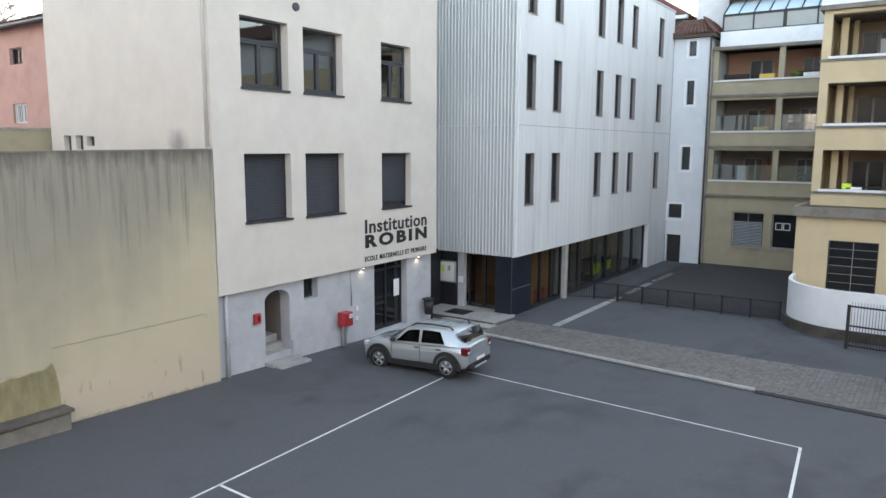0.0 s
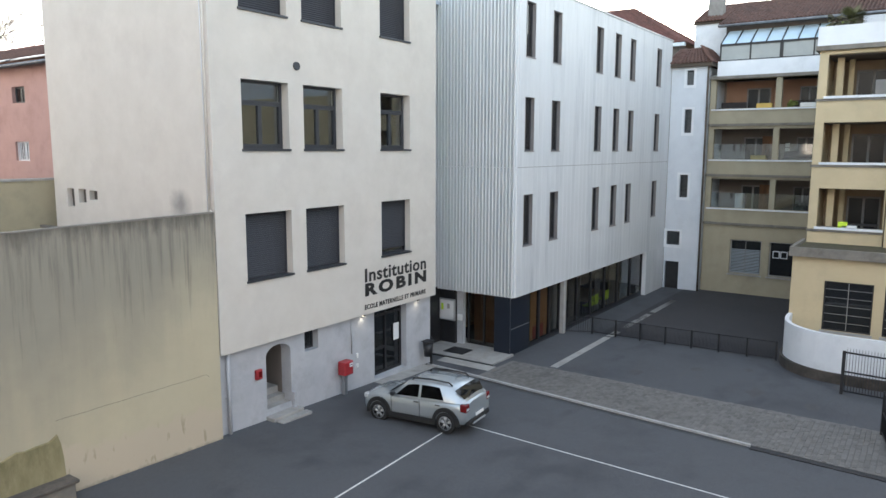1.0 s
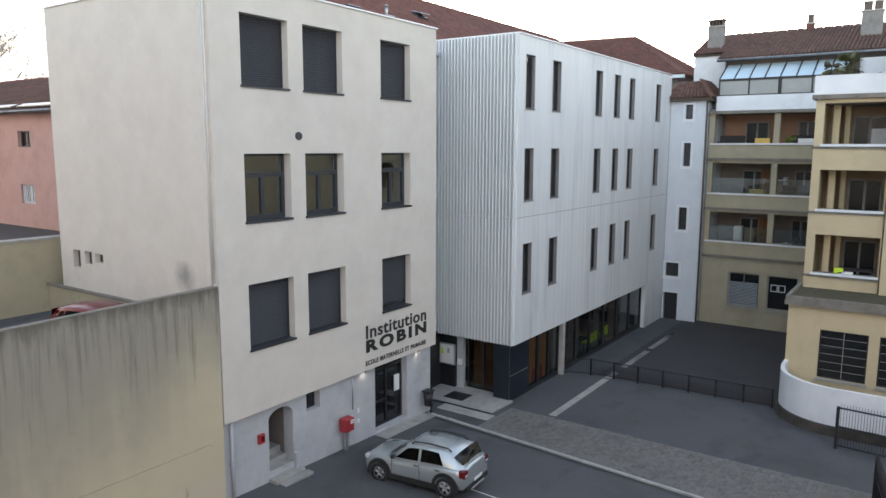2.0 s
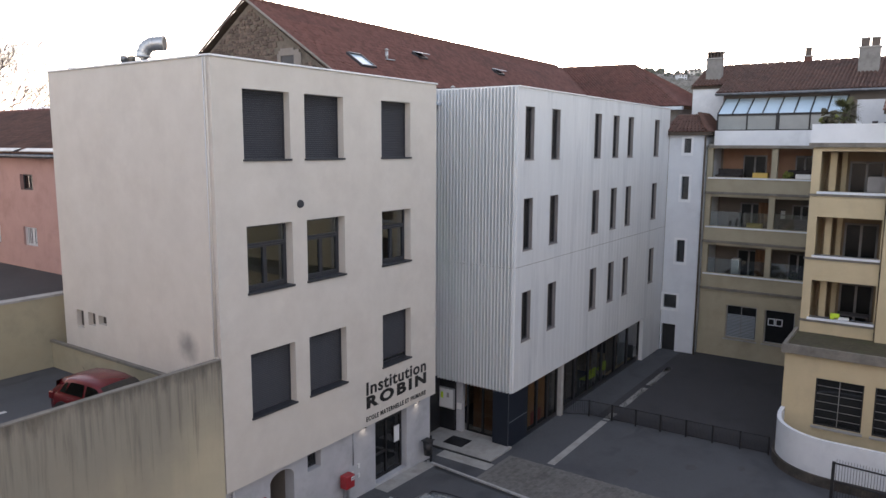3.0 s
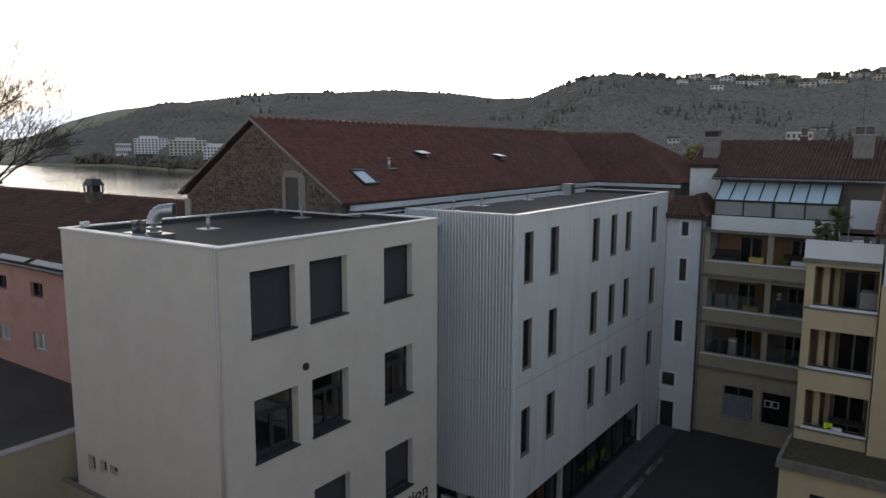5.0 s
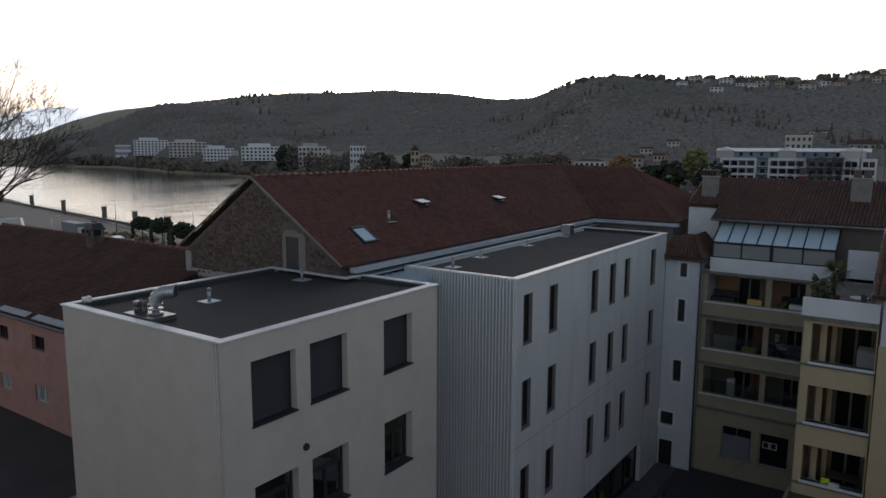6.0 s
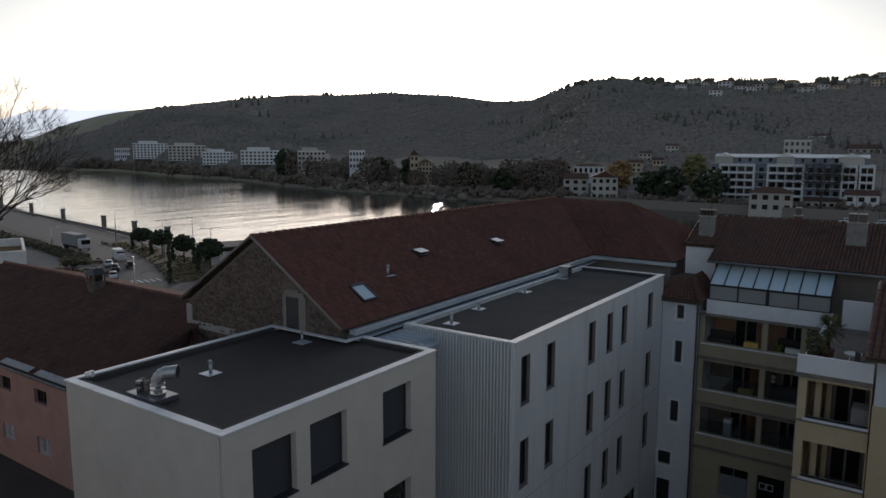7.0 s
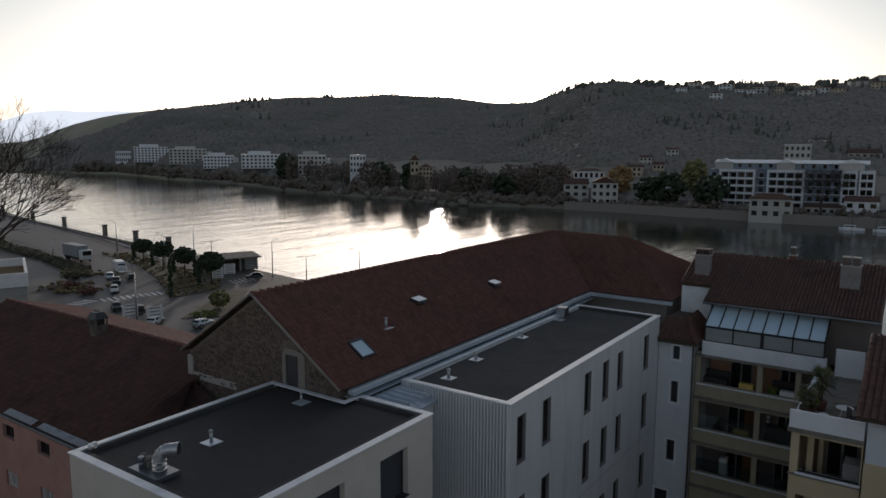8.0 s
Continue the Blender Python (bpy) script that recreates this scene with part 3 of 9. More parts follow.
CREST = [(-30, 4.8), (3.3, 4.77), (9.1, 4.44), (12.9, 4.79), (16.8, 4.78), (20.9, 5.15), (23.5, 5.05), (25.2, 4.5), (27.8, 3.6), (30.4, 3.52), (34.0, 3.98), (39.3, 4.2), (42.9, 3.97), (46.4, 3.92), (51.4, 3.45), (55.4, 2.95), (56.63, 2.81), (58.77, 2.5), (60.08, 2.22), (61.92, 1.68), (63.36, 1.1), (64.47, 0.5), (66.4, 0.3), (85, 0.3)]
RIDGE_FAR = [(-30, 880), (23, 880), (28, 1250), (33, 1480), (46, 1480), (51, 1550), (59, 1950), (66, 3000), (85, 3800)]
WATER_Z = -7.5


def near_bank(y):
    return 94 + max(0.0, y - 95) * 0.165


def hill_z(az, off):
    """Height of the far bank and hills, off metres beyond the waterline at a bearing."""
    d0, d1 = between(BANK, az), between(RIDGE_FAR, az)
    r = d0 + off
    x, y = CX + r * math.cos(radians(az)), CY + r * math.sin(radians(az))
    top = 23.95 + d1 * math.tan(radians(between(CREST, az))) - 3
    s = off / (d1 - d0)
    n = noise.noise(Vector((x * 0.006, y * 0.006, 0))) * 0.5 + noise.noise(Vector((x * 0.02, y * 0.02, 3))) * 0.2
    low = -5.5 + 10 * min(1, s / 0.22)
    if s < 1:
        f = max(0.0, (s - 0.18) / 0.82)
        f = 0.55 * f * f * (3 - 2 * f) + 0.45 * f
        return low + (top - low) * f + n * 14 * f * (1 - f)
    return top - (s - 1) * 40


def far_place(az, off):
    r = between(BANK, az) + off
    return CX + r * math.cos(radians(az)), CY + r * math.sin(radians(az))


azs = [-30 + 1.0 * i for i in range(116)]
fr = [0, 0.002, 0.02, 0.05, 0.08, 0.12, 0.17, 0.22, 0.28, 0.34, 0.4, 0.46, 0.52, 0.58, 0.64, 0.7, 0.76, 0.82, 0.88, 0.94, 1.0, 1.1, 1.3, 1.8, 2.6]
tv, tf = [], []
for a in azs:
    span = between(RIDGE_FAR, a) - between(BANK, a)
    for f in fr:
        x, y = far_place(a, f * span)
        tv.append((x, y, -12.0 if f == 0 else hill_z(a, f * span)))
nr = len(fr)
tf = [(i * nr + j, i * nr + j + 1, (i + 1) * nr + j + 1, (i + 1) * nr + j) for i in range(len(azs) - 1) for j in range(nr - 1)]
grassy = 84 * (nr - 1)
setting("far_hillside", raw_mesh("far_hillside", tv, tf[:grassy], HAZEHILL, smooth=True), HAZEHILL, "brown and green wooded hills beyond the river")
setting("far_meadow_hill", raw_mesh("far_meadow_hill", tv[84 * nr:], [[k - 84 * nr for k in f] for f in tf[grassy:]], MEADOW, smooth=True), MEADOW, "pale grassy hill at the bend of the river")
# a nearer wooded spur before the grassy hill, and glowing haze-pale mountains at the end of the valley
SPUR = [(38, -1.2), (42, -0.2), (45, 0.9), (48, 1.9), (51, 2.6), (53.5, 2.85), (55.89, 2.8), (56.64, 2.6), (58.04, 2.0), (59.39, 1.45), (60.71, 0.95), (61.99, 0.53), (63.18, 0.2), (63.8, -0.1), (65, -0.6)]
SPUR_D = 1230


def spur_z(az, s):
    """Height on the spur: s runs from its foot (0) to its crest (1) and down behind (2)."""
    top = 23.95 + SPUR_D * math.tan(radians(between(SPUR, az))) - 4
    f = 1 - abs(1 - s) ** 1.4
    return -6 + (top + 6) * f


def spur_place(az, s):
    foot = between(BANK, az) + 6
    d = foot + (SPUR_D - foot) * s
    return CX + d * math.cos(radians(az)), CY + d * math.sin(radians(az))


sp_s = [0, 0.1, 0.25, 0.4, 0.55, 0.7, 0.85, 0.95, 1.0, 1.05, 1.2, 1.5]
sp_a = [38 + 0.5 * i for i in range(55)]
setting("wooded_spur", raw_mesh("wooded_spur", [(*spur_place(a, q), spur_z(a, q)) for a in sp_a for q in sp_s], [(i * 12 + j, i * 12 + j + 1, i * 12 + 13 + j, i * 12 + 12 + j) for i in range(54) for j in range(11)], HAZEHILL, smooth=True), HAZEHILL, "dark wooded spur running down to the river")
MOUNTAIN = [(50, 2.3), (56, 2.5), (59.3, 2.63), (61.15, 2.5), (62.9, 2.58), (64.65, 2.34), (66.35, 1.73), (68, 1.5), (70, 1.9), (74, 1.2), (80, 0.6)]
mt_a = [50 + 0.5 * i for i in range(61)]
PALEHAZE = node_mat("haze_glow_mountain", (0.58, 0.60, 0.62), (0.62, 0.64, 0.66), 0.002, 1.0, 0)
# Emission paints in the pale haze of the distance.
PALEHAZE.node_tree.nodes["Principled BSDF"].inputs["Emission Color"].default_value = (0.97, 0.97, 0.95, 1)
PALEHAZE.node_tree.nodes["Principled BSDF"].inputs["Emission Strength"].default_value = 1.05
setting("backdrop_mountains", raw_mesh("backdrop_mountains", [(CX + 4300 * math.cos(radians(a)), CY + 4300 * math.sin(radians(a)), z) for a in mt_a for z in (-40, 23.95 + 4300 * math.tan(radians(between(MOUNTAIN, a) + 0.05 * noise.noise(Vector((a, 0, 0))))))], [(2 * i, 2 * i + 1, 2 * i + 3, 2 * i + 2) for i in range(60)], PALEHAZE), PALEHAZE, "glowing backdrop of haze-pale mountains at the end of the valley")
setting("ground", raw_mesh("ground", [(-4500, -4500, -11.9), (4500, -4500, -11.9), (4500, 4500, -11.9), (-4500, 4500, -11.9)], [(0, 1, 2, 3)], HAZEHILL), HAZEHILL, "valley floor reaching the horizon")
bank_pts = [(near_bank(y), y) for y in (-400, 0, 60, 95, 120, 160, 220, 300, 420, 600, 900, 1500)]
setting("quay_ground", prism(bmesh.new(), [(-900, -400)] + bank_pts + [(-900, 1500)], -9.8, -2.0), QUAY, "paved riverside quay with a straight stone edge")


def water_mat():
    m = bpy.data.materials.new("river_water")
    m.use_nodes = True
    t = m.node_tree
    b = t.nodes["Principled BSDF"]
    b.inputs["Base Color"].default_value = (0.03, 0.035, 0.03, 1)
    b.inputs["Roughness"].default_value = 0.24
    b.inputs["IOR"].default_value = 1.33
    co = t.nodes.new("ShaderNodeTexCoord")
    mp = t.nodes.new("ShaderNodeMapping")
    mp.inputs["Rotation"].default_value = (0, 0, radians(-68))
    mp.inputs["Scale"].default_value = (0.25, 1.0, 1)
    t.links.new(co.outputs["Object"], mp.inputs[0])
    n1, n2 = t.nodes.new("ShaderNodeTexNoise"), t.nodes.new("ShaderNodeTexNoise")
    n1.inputs["Scale"].default_value, n1.inputs["Detail"].default_value = 0.5, 5
    n2.inputs["Scale"].default_value, n2.inputs["Detail"].default_value = 0.02, 4
    mr = t.nodes.new("ShaderNodeMapRange")
    mr.inputs["From Min"].default_value, mr.inputs["From Max"].default_value = 0.42, 0.62
    mr.inputs["To Min"].default_value, mr.inputs["To Max"].default_value = 0.03, 0.36
    t.links.new(mp.outputs[0], n1.inputs["Vector"])
    t.links.new(mp.outputs[0], n2.inputs["Vector"])
    t.links.new(n2.outputs["Fac"], mr.inputs["Value"])
    bp = t.nodes.new("ShaderNodeBump")
    bp.inputs["Distance"].default_value = 0.10
    t.links.new(n1.outputs["Fac"], bp.inputs["Height"])
    t.links.new(mr.outputs[0], bp.inputs["Strength"])
    wr = t.nodes.new("ShaderNodeMapRange")
    wr.inputs["From Min"].default_value, wr.inputs["From Max"].default_value = 0.36, 0.64
    wr.inputs["To Min"].default_value, wr.inputs["To Max"].default_value = 0.05, 0.13
    t.links.new(n2.outputs["Fac"], wr.inputs["Value"])
    t.links.new(wr.outputs[0], b.inputs["Roughness"])
    n3 = t.nodes.new("ShaderNodeTexNoise")
    n3.inputs["Scale"].default_value, n3.inputs["Detail"].default_value, n3.inputs["Roughness"].default_value = 0.10, 6, 0.62
    t.links.new(mp.outputs[0], n3.inputs["Vector"])
    b3 = t.nodes.new("ShaderNodeBump")
    b3.inputs["Distance"].default_value, b3.inputs["Strength"].default_value = 0.8, 0.42
    t.links.new(n3.outputs["Fac"], b3.inputs["Height"])
    t.links.new(bp.outputs[0], b3.inputs["Normal"])
    t.links.new(b3.outputs[0], b.inputs["Normal"])
    return m


WATER = water_mat()
setting("water", raw_mesh("water", [(60, -500, WATER_Z), (4000, -500, WATER_Z), (4000, 4000, WATER_Z), (60, 4000, WATER_Z)], [(0, 1, 2, 3)], WATER), WATER, "wide calm river that mirrors the evening sky")

BACKTAR = node_mat("dark_back_yard_tar", (0.046, 0.044, 0.048), (0.060, 0.058, 0.062), 10, 0.9, 0.5, 160, c3=(0.036, 0.035, 0.038), s3=0.35)
strip("back_yard", [(17.9, -3.3), (24, -3.3), (31.15, -3.3)], [(17.95, -10.6), (24, -10.6), (31.15, -13.4)], 0.004, BACKTAR, "darker asphalt behind the railing")
STAIN = node_mat("oil_stained_tar", (0.055, 0.054, 0.056), (0.078, 0.077, 0.080), 5, 0.8, 0.4, 160)
rs = random.Random(90)
for k, (x, y, r) in enumerate(((13.2, -6.6, 0.42), (14.9, -8.3, 0.35), (13.4, -10.6, 0.5), (15.9, -9.9, 0.28), (12.9, -12.4, 0.4))):
    pts_ = [(x + r * rs.uniform(0.55, 1.1) * math.cos(0.449 * i), y + 0.7 * r * rs.uniform(0.55, 1.1) * math.sin(0.449 * i)) for i in range(14)]
    setting("yard_stain_%d" % (k + 1), raw_mesh("yard_stain", [(a, b, yard_z(a) + 0.004) for a, b in pts_], [list(range(14))], STAIN), STAIN, "dark oil stain on the asphalt")
# yard markings
def line_between(name, p, q, wide, lift, material, label):
    p, q = Vector(p), Vector(q)
    d = (q - p).normalized()
    n = Vector((-d.y, d.x)) * wide / 2
    k = max(1, int((q - p).length / 1.0))
    pts = [p + (q - p) * i / k for i in range(k + 1)]
    return strip(name, [tuple(a - n) for a in pts], [tuple(a + n) for a in pts], lift, material, label)


line_between("court_line_1", (-7.0, -5.22), (3.95, -4.34), 0.052, 0.004, LINE, "thin worn white court line on the asphalt")
line_between("court_line_2", (4.86, -4.2), (4.53, -13.1), 0.052, 0.004, LINE, "thin worn white court line on the asphalt")
line_between("court_line_3", (4.53, -13.1), (-7.0, -14.0), 0.06, 0.0045, LINE, "thin worn white court line on the asphalt")
line_between("court_line_4", (-3.98, -4.95), (-4.1, -9.0), 0.06, 0.0045, LINE, "thin worn white court line on the asphalt")
for k, (a, b) in enumerate(((12.0, 17.4), (17.55, 18.6), (19.5, 22.9), (23.4, 27.1))):
    line_between("walkway_line_%d" % (k + 1), (a, -3.83 + (a - 12) * 0.003), (b, -3.83 + (b - 12) * 0.003), 0.30, 0.004, CONCRETE, "pale worn band across the asphalt")


# ---- unseen plain house rows, added to close the yard behind and beside the drone and block sky light ----
def plain_row(label, x0, x1, y0, y1, z1, material):
    row = thing("unseen_house_row", label, "building")
    part("wall", boxes((x0, x1, y0, y1, -0.5, z1)), material, row)
    part("roof", boxes((x0 - 0.4, x1 + 0.4, y0 - 0.4, y1 + 0.4, z1, z1 + 0.35)), TILEDARK, row, "flat brown roof edge")
    return row


plain_row("unseen plain pale house row added behind the yard to block sky light", -42, -30, -60, 34, 18.0, FARWALL)
plain_row("unseen plain pale house row added beside the yard to block sky light", -38, 17, -48, -36, 17.0, FARWALL)
# Added out of view to darken the pink house and the deck.
plain_row("unseen plain pale house added beyond the parking deck to block light", -26, -9.5, 14, 52, 17.0, FARWALL)

# ---- the rendered school building ----
W3 = [(0.97, 2.62), (3.19, 4.82), (6.63, 8.20)]
R3 = [(4.19, 6.03), (7.72, 9.56), (11.32, 13.18)]
SCHOOL_W, SCHOOL_D, SCHOOL_TOP, SOFFIT = 9.74, 7.85, 13.905, 2.37
school = thing("school_building", "four-storey cream rendered school with deep-set windows and a flat roof", "building")
ops = [(a, b, c, d) for a, b in W3 for c, d in R3]
part("front_wall", wall_mesh(SCHOOL_W, SOFFIT, SCHOOL_TOP, ops, 0.46), CREAM, school, "smooth cream rendered upper wall")
SLOTS = [(SCHOOL_D - 7.12, SCHOOL_D - 6.70, 5.97, 6.53), (SCHOOL_D - 6.45, SCHOOL_D - 6.03, 6.11, 6.53), (SCHOOL_D - 5.85, SCHOOL_D - 5.41, 6.22, 6.50)]
part("side_wall", wall_mesh(SCHOOL_D - 0.46, 0.0, SCHOOL_TOP, SLOTS, 0.4), SIDECREAM, school, "blank cream rendered side wall", facing_x(0, SCHOOL_D))
# Dark backing stands in for the shade inside the small openings.
for a, b, c, d in SLOTS:
    part("slot_shade_back", boxes((a + 0.003, b - 0.003, 0.16, 0.2, c + 0.003, d - 0.003)), PLINTH, school, "dark backing painting the shade in a small opening", facing_x(0, SCHOOL_D))
part("back_wall", boxes((0.4, SCHOOL_W, SCHOOL_D - 0.3, SCHOOL_D, 0, SCHOOL_TOP)), CREAM, school)
part("end_wall", boxes((SCHOOL_W - 0.3, SCHOOL_W, 0.46, SCHOOL_D - 0.3, 0, SCHOOL_TOP)), CREAM, school)
part("soffit", boxes((0.4, SCHOOL_W - 0.3, 0.463, SCHOOL_D - 0.3, SOFFIT + 0.1, SOFFIT + 0.3)), CREAM, school)
part("roof", boxes((0.4, SCHOOL_W - 0.3, 0.46, SCHOOL_D - 0.3, 13.5, 13.78)), DARKFELT, school, "dark bituminous felt roof")
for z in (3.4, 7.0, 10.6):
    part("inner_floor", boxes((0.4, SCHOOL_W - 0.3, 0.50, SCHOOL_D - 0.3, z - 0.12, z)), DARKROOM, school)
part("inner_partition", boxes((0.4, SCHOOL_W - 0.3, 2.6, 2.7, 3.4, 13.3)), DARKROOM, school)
C0, C1 = SCHOOL_TOP, SCHOOL_TOP + 0.05
for c in ((-0.05, SCHOOL_W + 0.05, -0.05, 0.27), (-0.05, 0.25, 0.273, SCHOOL_D + 0.05), (0.253, 8.60, SCHOOL_D - 0.20, SCHOOL_D + 0.05), (SCHOOL_W - 0.22, SCHOOL_W + 0.05, 0.273, 3.45), (8.603, 8.85, 3.45, SCHOOL_D + 0.05), (8.853, SCHOOL_W + 0.05, 3.453, 3.70)):
    part("coping", boxes((*c, C0, C1), bevel=0.008), COPING, school, "pale metal parapet coping")
for c in ((0.253, SCHOOL_W - 0.223, 0.273, 0.50), (0.253, 0.45, 0.503, SCHOOL_D - 0.203), (0.453, 8.60, SCHOOL_D - 0.36, SCHOOL_D - 0.203), (SCHOOL_W - 0.36, SCHOOL_W - 0.223, 0.503, 3.45)):
    part("felt_upstand", boxes((*c, 13.74, C0 + 0.012)), ROOFFELT, school, "dark felt upstand inside the parapet")

def shutter_window(u0, u1, z0, z1, parent, lower=0.0):
    """An opening closed by a slatted roller shutter, with a metal sill."""
    w = part("window", boxes((u0 + 0.002, u0 + 0.05, 0.20, 0.30, z0, z1), (u1 - 0.05, u1 - 0.002, 0.20, 0.30, z0, z1), (u0 + 0.05, u1 - 0.05, 0.20, 0.30, z1 - 0.06, z1 - 0.002), (u0 + 0.05, u1 - 0.05, 0.26, 0.34, z0 + 0.002, z0 + 0.07)), ANTHRACITE, parent, "anthracite guide rails of a roller shutter", pose(0, 0.03, 0))
    n = int((z1 - 0.06 - z0 - lower) / 0.058)
    sh = part("shutter", boxes((u0 + 0.05, u1 - 0.05, 0.215, 0.247, z1 - 0.06 - 0.058 * n - 0.03, z1 - 0.06 - 0.058 * n)), SHUTTER, w, "lowered dark grey slatted roller shutter")
    bm = bmesh.new()
    prof = ((0.245, -0.055), (0.226, -0.050), (0.217, -0.028), (0.230, -0.003), (0.245, 0.0))
    rows = [[bm.verts.new((u, y, z)) for y, z in prof] for u in (u0 + 0.05, u1 - 0.05)]
    for k in range(4):
        bm.faces.new((rows[0][k + 1], rows[0][k], rows[1][k], rows[1][k + 1]))
    bmesh.ops.recalc_face_normals(bm, faces=bm.faces)
    slat_me = mesh_of("slat", bm, SHUTTER)
    for k in range(n):
        part("slat", slat_me, SHUTTER, sh, "", pose(0, 0, z1 - 0.06 - k * 0.058))
    part("backing", boxes((u0 + 0.05, u1 - 0.05, 0.248, 0.256, z0 + lower + 0.01, z1 - 0.06)), BLACK, w)
    part("sill", boxes((u0 - 0.03, u1 + 0.03, -0.075, 0.22, z0 - 0.03, z0 + 0.025)), ANTHRACITE, w, "dark metal sill")
    if lower:
        part("pane", boxes((u0 + 0.05, u1 - 0.05, 0.30, 0.31, z0 + 0.07, z0 + lower + 0.1)), GLASS, w).visible_shadow = False
    return w


def casement_window(u0, u1, z0, z1, parent, blind=False):
    """A grey framed window: transom lights over two casements, with a metal sill."""
    zt = z1 - 0.55
    um = (u0 + u1) / 2
    y0, y1 = 0.24, 0.32
    w = part("window", boxes((u0 + 0.002, u0 + 0.07, y0, y1, z0 + 0.03, z1), (u1 - 0.07, u1 - 0.002, y0, y1, z0 + 0.03, z1), (u0 + 0.07, u1 - 0.07, y0, y1, z1 - 0.07, z1 - 0.002), (u0 + 0.07, u1 - 0.07, y0, y1, z0 + 0.03, z0 + 0.10), (u0 + 0.07, u1 - 0.07, y0, y1, zt - 0.035, zt + 0.035), bevel=0.008), ANTHRACITE, parent, "anthracite framed window", pose(0, 0.03, 0))
    for a, b in ((u0 + 0.07, um), (um, u1 - 0.07)):
        part("casement", boxes((a + 0.003, a + 0.06, y0 - 0.015, y1, z0 + 0.10, zt - 0.04), (b - 0.06, b - 0.003, y0 - 0.015, y1, z0 + 0.10, zt - 0.04), (a + 0.06, b - 0.06, y0 - 0.015, y1, z0 + 0.10, z0 + 0.16), (a + 0.06, b - 0.06, y0 - 0.015, y1, zt - 0.10, zt - 0.04)), ANTHRACITE, w)
        part("pane", boxes((a + 0.06, b - 0.06, y0 + 0.03, y0 + 0.04, z0 + 0.16, zt - 0.10)), GLASS, w).visible_shadow = False
    part("pane", boxes((u0 + 0.07, u1 - 0.07, y0 + 0.03, y0 + 0.04, zt + 0.035, z1 - 0.07)), GLASS, w).visible_shadow = False
    part("sill", boxes((u0 - 0.03, u1 + 0.03, -0.075, 0.25, z0 - 0.03, z0 + 0.03)), ANTHRACITE, w, "dark metal sill")
    return w


for k, (a, b) in enumerate(W3):
    shutter_window(a, b, *R3[0], school, 0.17 if k == 2 else 0.0)
    casement_window(a, b, *R3[1], school)
    shutter_window(a, b, *R3[2], school)

# ground floor, set back under the upper walls
GF = 0.18
DOOR, WIN, ENTRY = (1.66, 2.60), (3.17, 3.75), (6.40, 8.18)
part("ground_floor_wall", wall_mesh(SCHOOL_W - 0.1, -0.4, SOFFIT + 0.1, [(DOOR[0], DOOR[1], 0.35, 2.18), (WIN[0], WIN[1], 1.70, SOFFIT + 0.2), (ENTRY[0], ENTRY[1], -0.02, SOFFIT + 0.2)], 0.4), GREYWASH, school, "pale grey rendered ground-floor wall", pose(0, GF, 0))
# the arch head of the old doorway
bm = bmesh.new()
n, w2, cxx = 14, (DOOR[1] - DOOR[0]) / 2, (DOOR[0] + DOOR[1]) / 2
for side in (-1, 1):
    for i in range(n // 2):
        a0, a1 = math.pi / 2 * i / (n // 2), math.pi / 2 * (i + 1) / (n // 2)
        pts = [(cxx + side * w2 * math.cos(a), 1.90 + 0.28 * math.sin(a)) for a in (a0, a1)]
        q = [(pts[0][0], pts[0][1]), (pts[1][0], pts[1][1]), (pts[1][0], 2.18), (pts[0][0], 2.18)]
        for y in (GF, GF + 0.4):
            bm.faces.new([bm.verts.new((p[0], y, p[1])) for p in (q if (side < 0) == (y > GF) else q[::-1])])
        bm.faces.new([bm.verts.new(p) for p in ((pts[0][0], GF, pts[0][1]), (pts[1][0], GF, pts[1][1]), (pts[1][0], GF + 0.4, pts[1][1]), (pts[0][0], GF + 0.4, pts[0][1]))])
bmesh.ops.recalc_face_normals(bm, faces=bm.faces)
part("door_arch", bm, GREYWASH, school)
# Dark brown lining paints in the shade inside the doorway.
part("porch_lining", boxes((DOOR[0] - 0.25, DOOR[0], GF + 0.4, 2.4, 0.3, 2.3), (DOOR[1], DOOR[1] + 0.25, GF + 0.4, 2.4, 0.3, 2.3), (DOOR[0], DOOR[1], 2.2, 2.4, 0.3, 2.3), (DOOR[0] - 0.25, DOOR[1] + 0.25, GF + 0.4, 2.4, 2.3, 2.4)), SHADEBROWN, school, "porch lining with the doorway's dimness painted brown")
inner = part("inner_door", boxes((DOOR[0] + 0.04, DOOR[0] + 0.10, 0.95, 1.75, 0.75, 2.15), bevel=0.01), WHITE, school, "pale inner door standing open")
for st in ((DOOR[0] - 0.05, DOOR[1] + 0.16, GF - 0.34, GF + 0.017, -0.1, 0.17), (DOOR[0], DOOR[1], GF + 0.02, GF + 0.297, -0.1, 0.357), (DOOR[0], DOOR[1], GF + 0.30, GF + 0.577, 0.2, 0.53), (DOOR[0], DOOR[1], GF + 0.58, 2.2, 0.2, 0.72)):
    part("step", boxes(st, bevel=0.012), CONCRETE, school, "worn concrete door step")
part("door_mat", boxes((DOOR[0] + 0.02, DOOR[1] + 0.22, GF - 0.62, GF - 0.36, -0.05, 0.10), bevel=0.01), CONCRETE, school, "low concrete slab before the steps")
part("side_buttress", boxes((DOOR[1], DOOR[1] + 0.10, GF - 0.12, GF, 0.0, 0.62), bevel=0.01), GREYWASH, school)
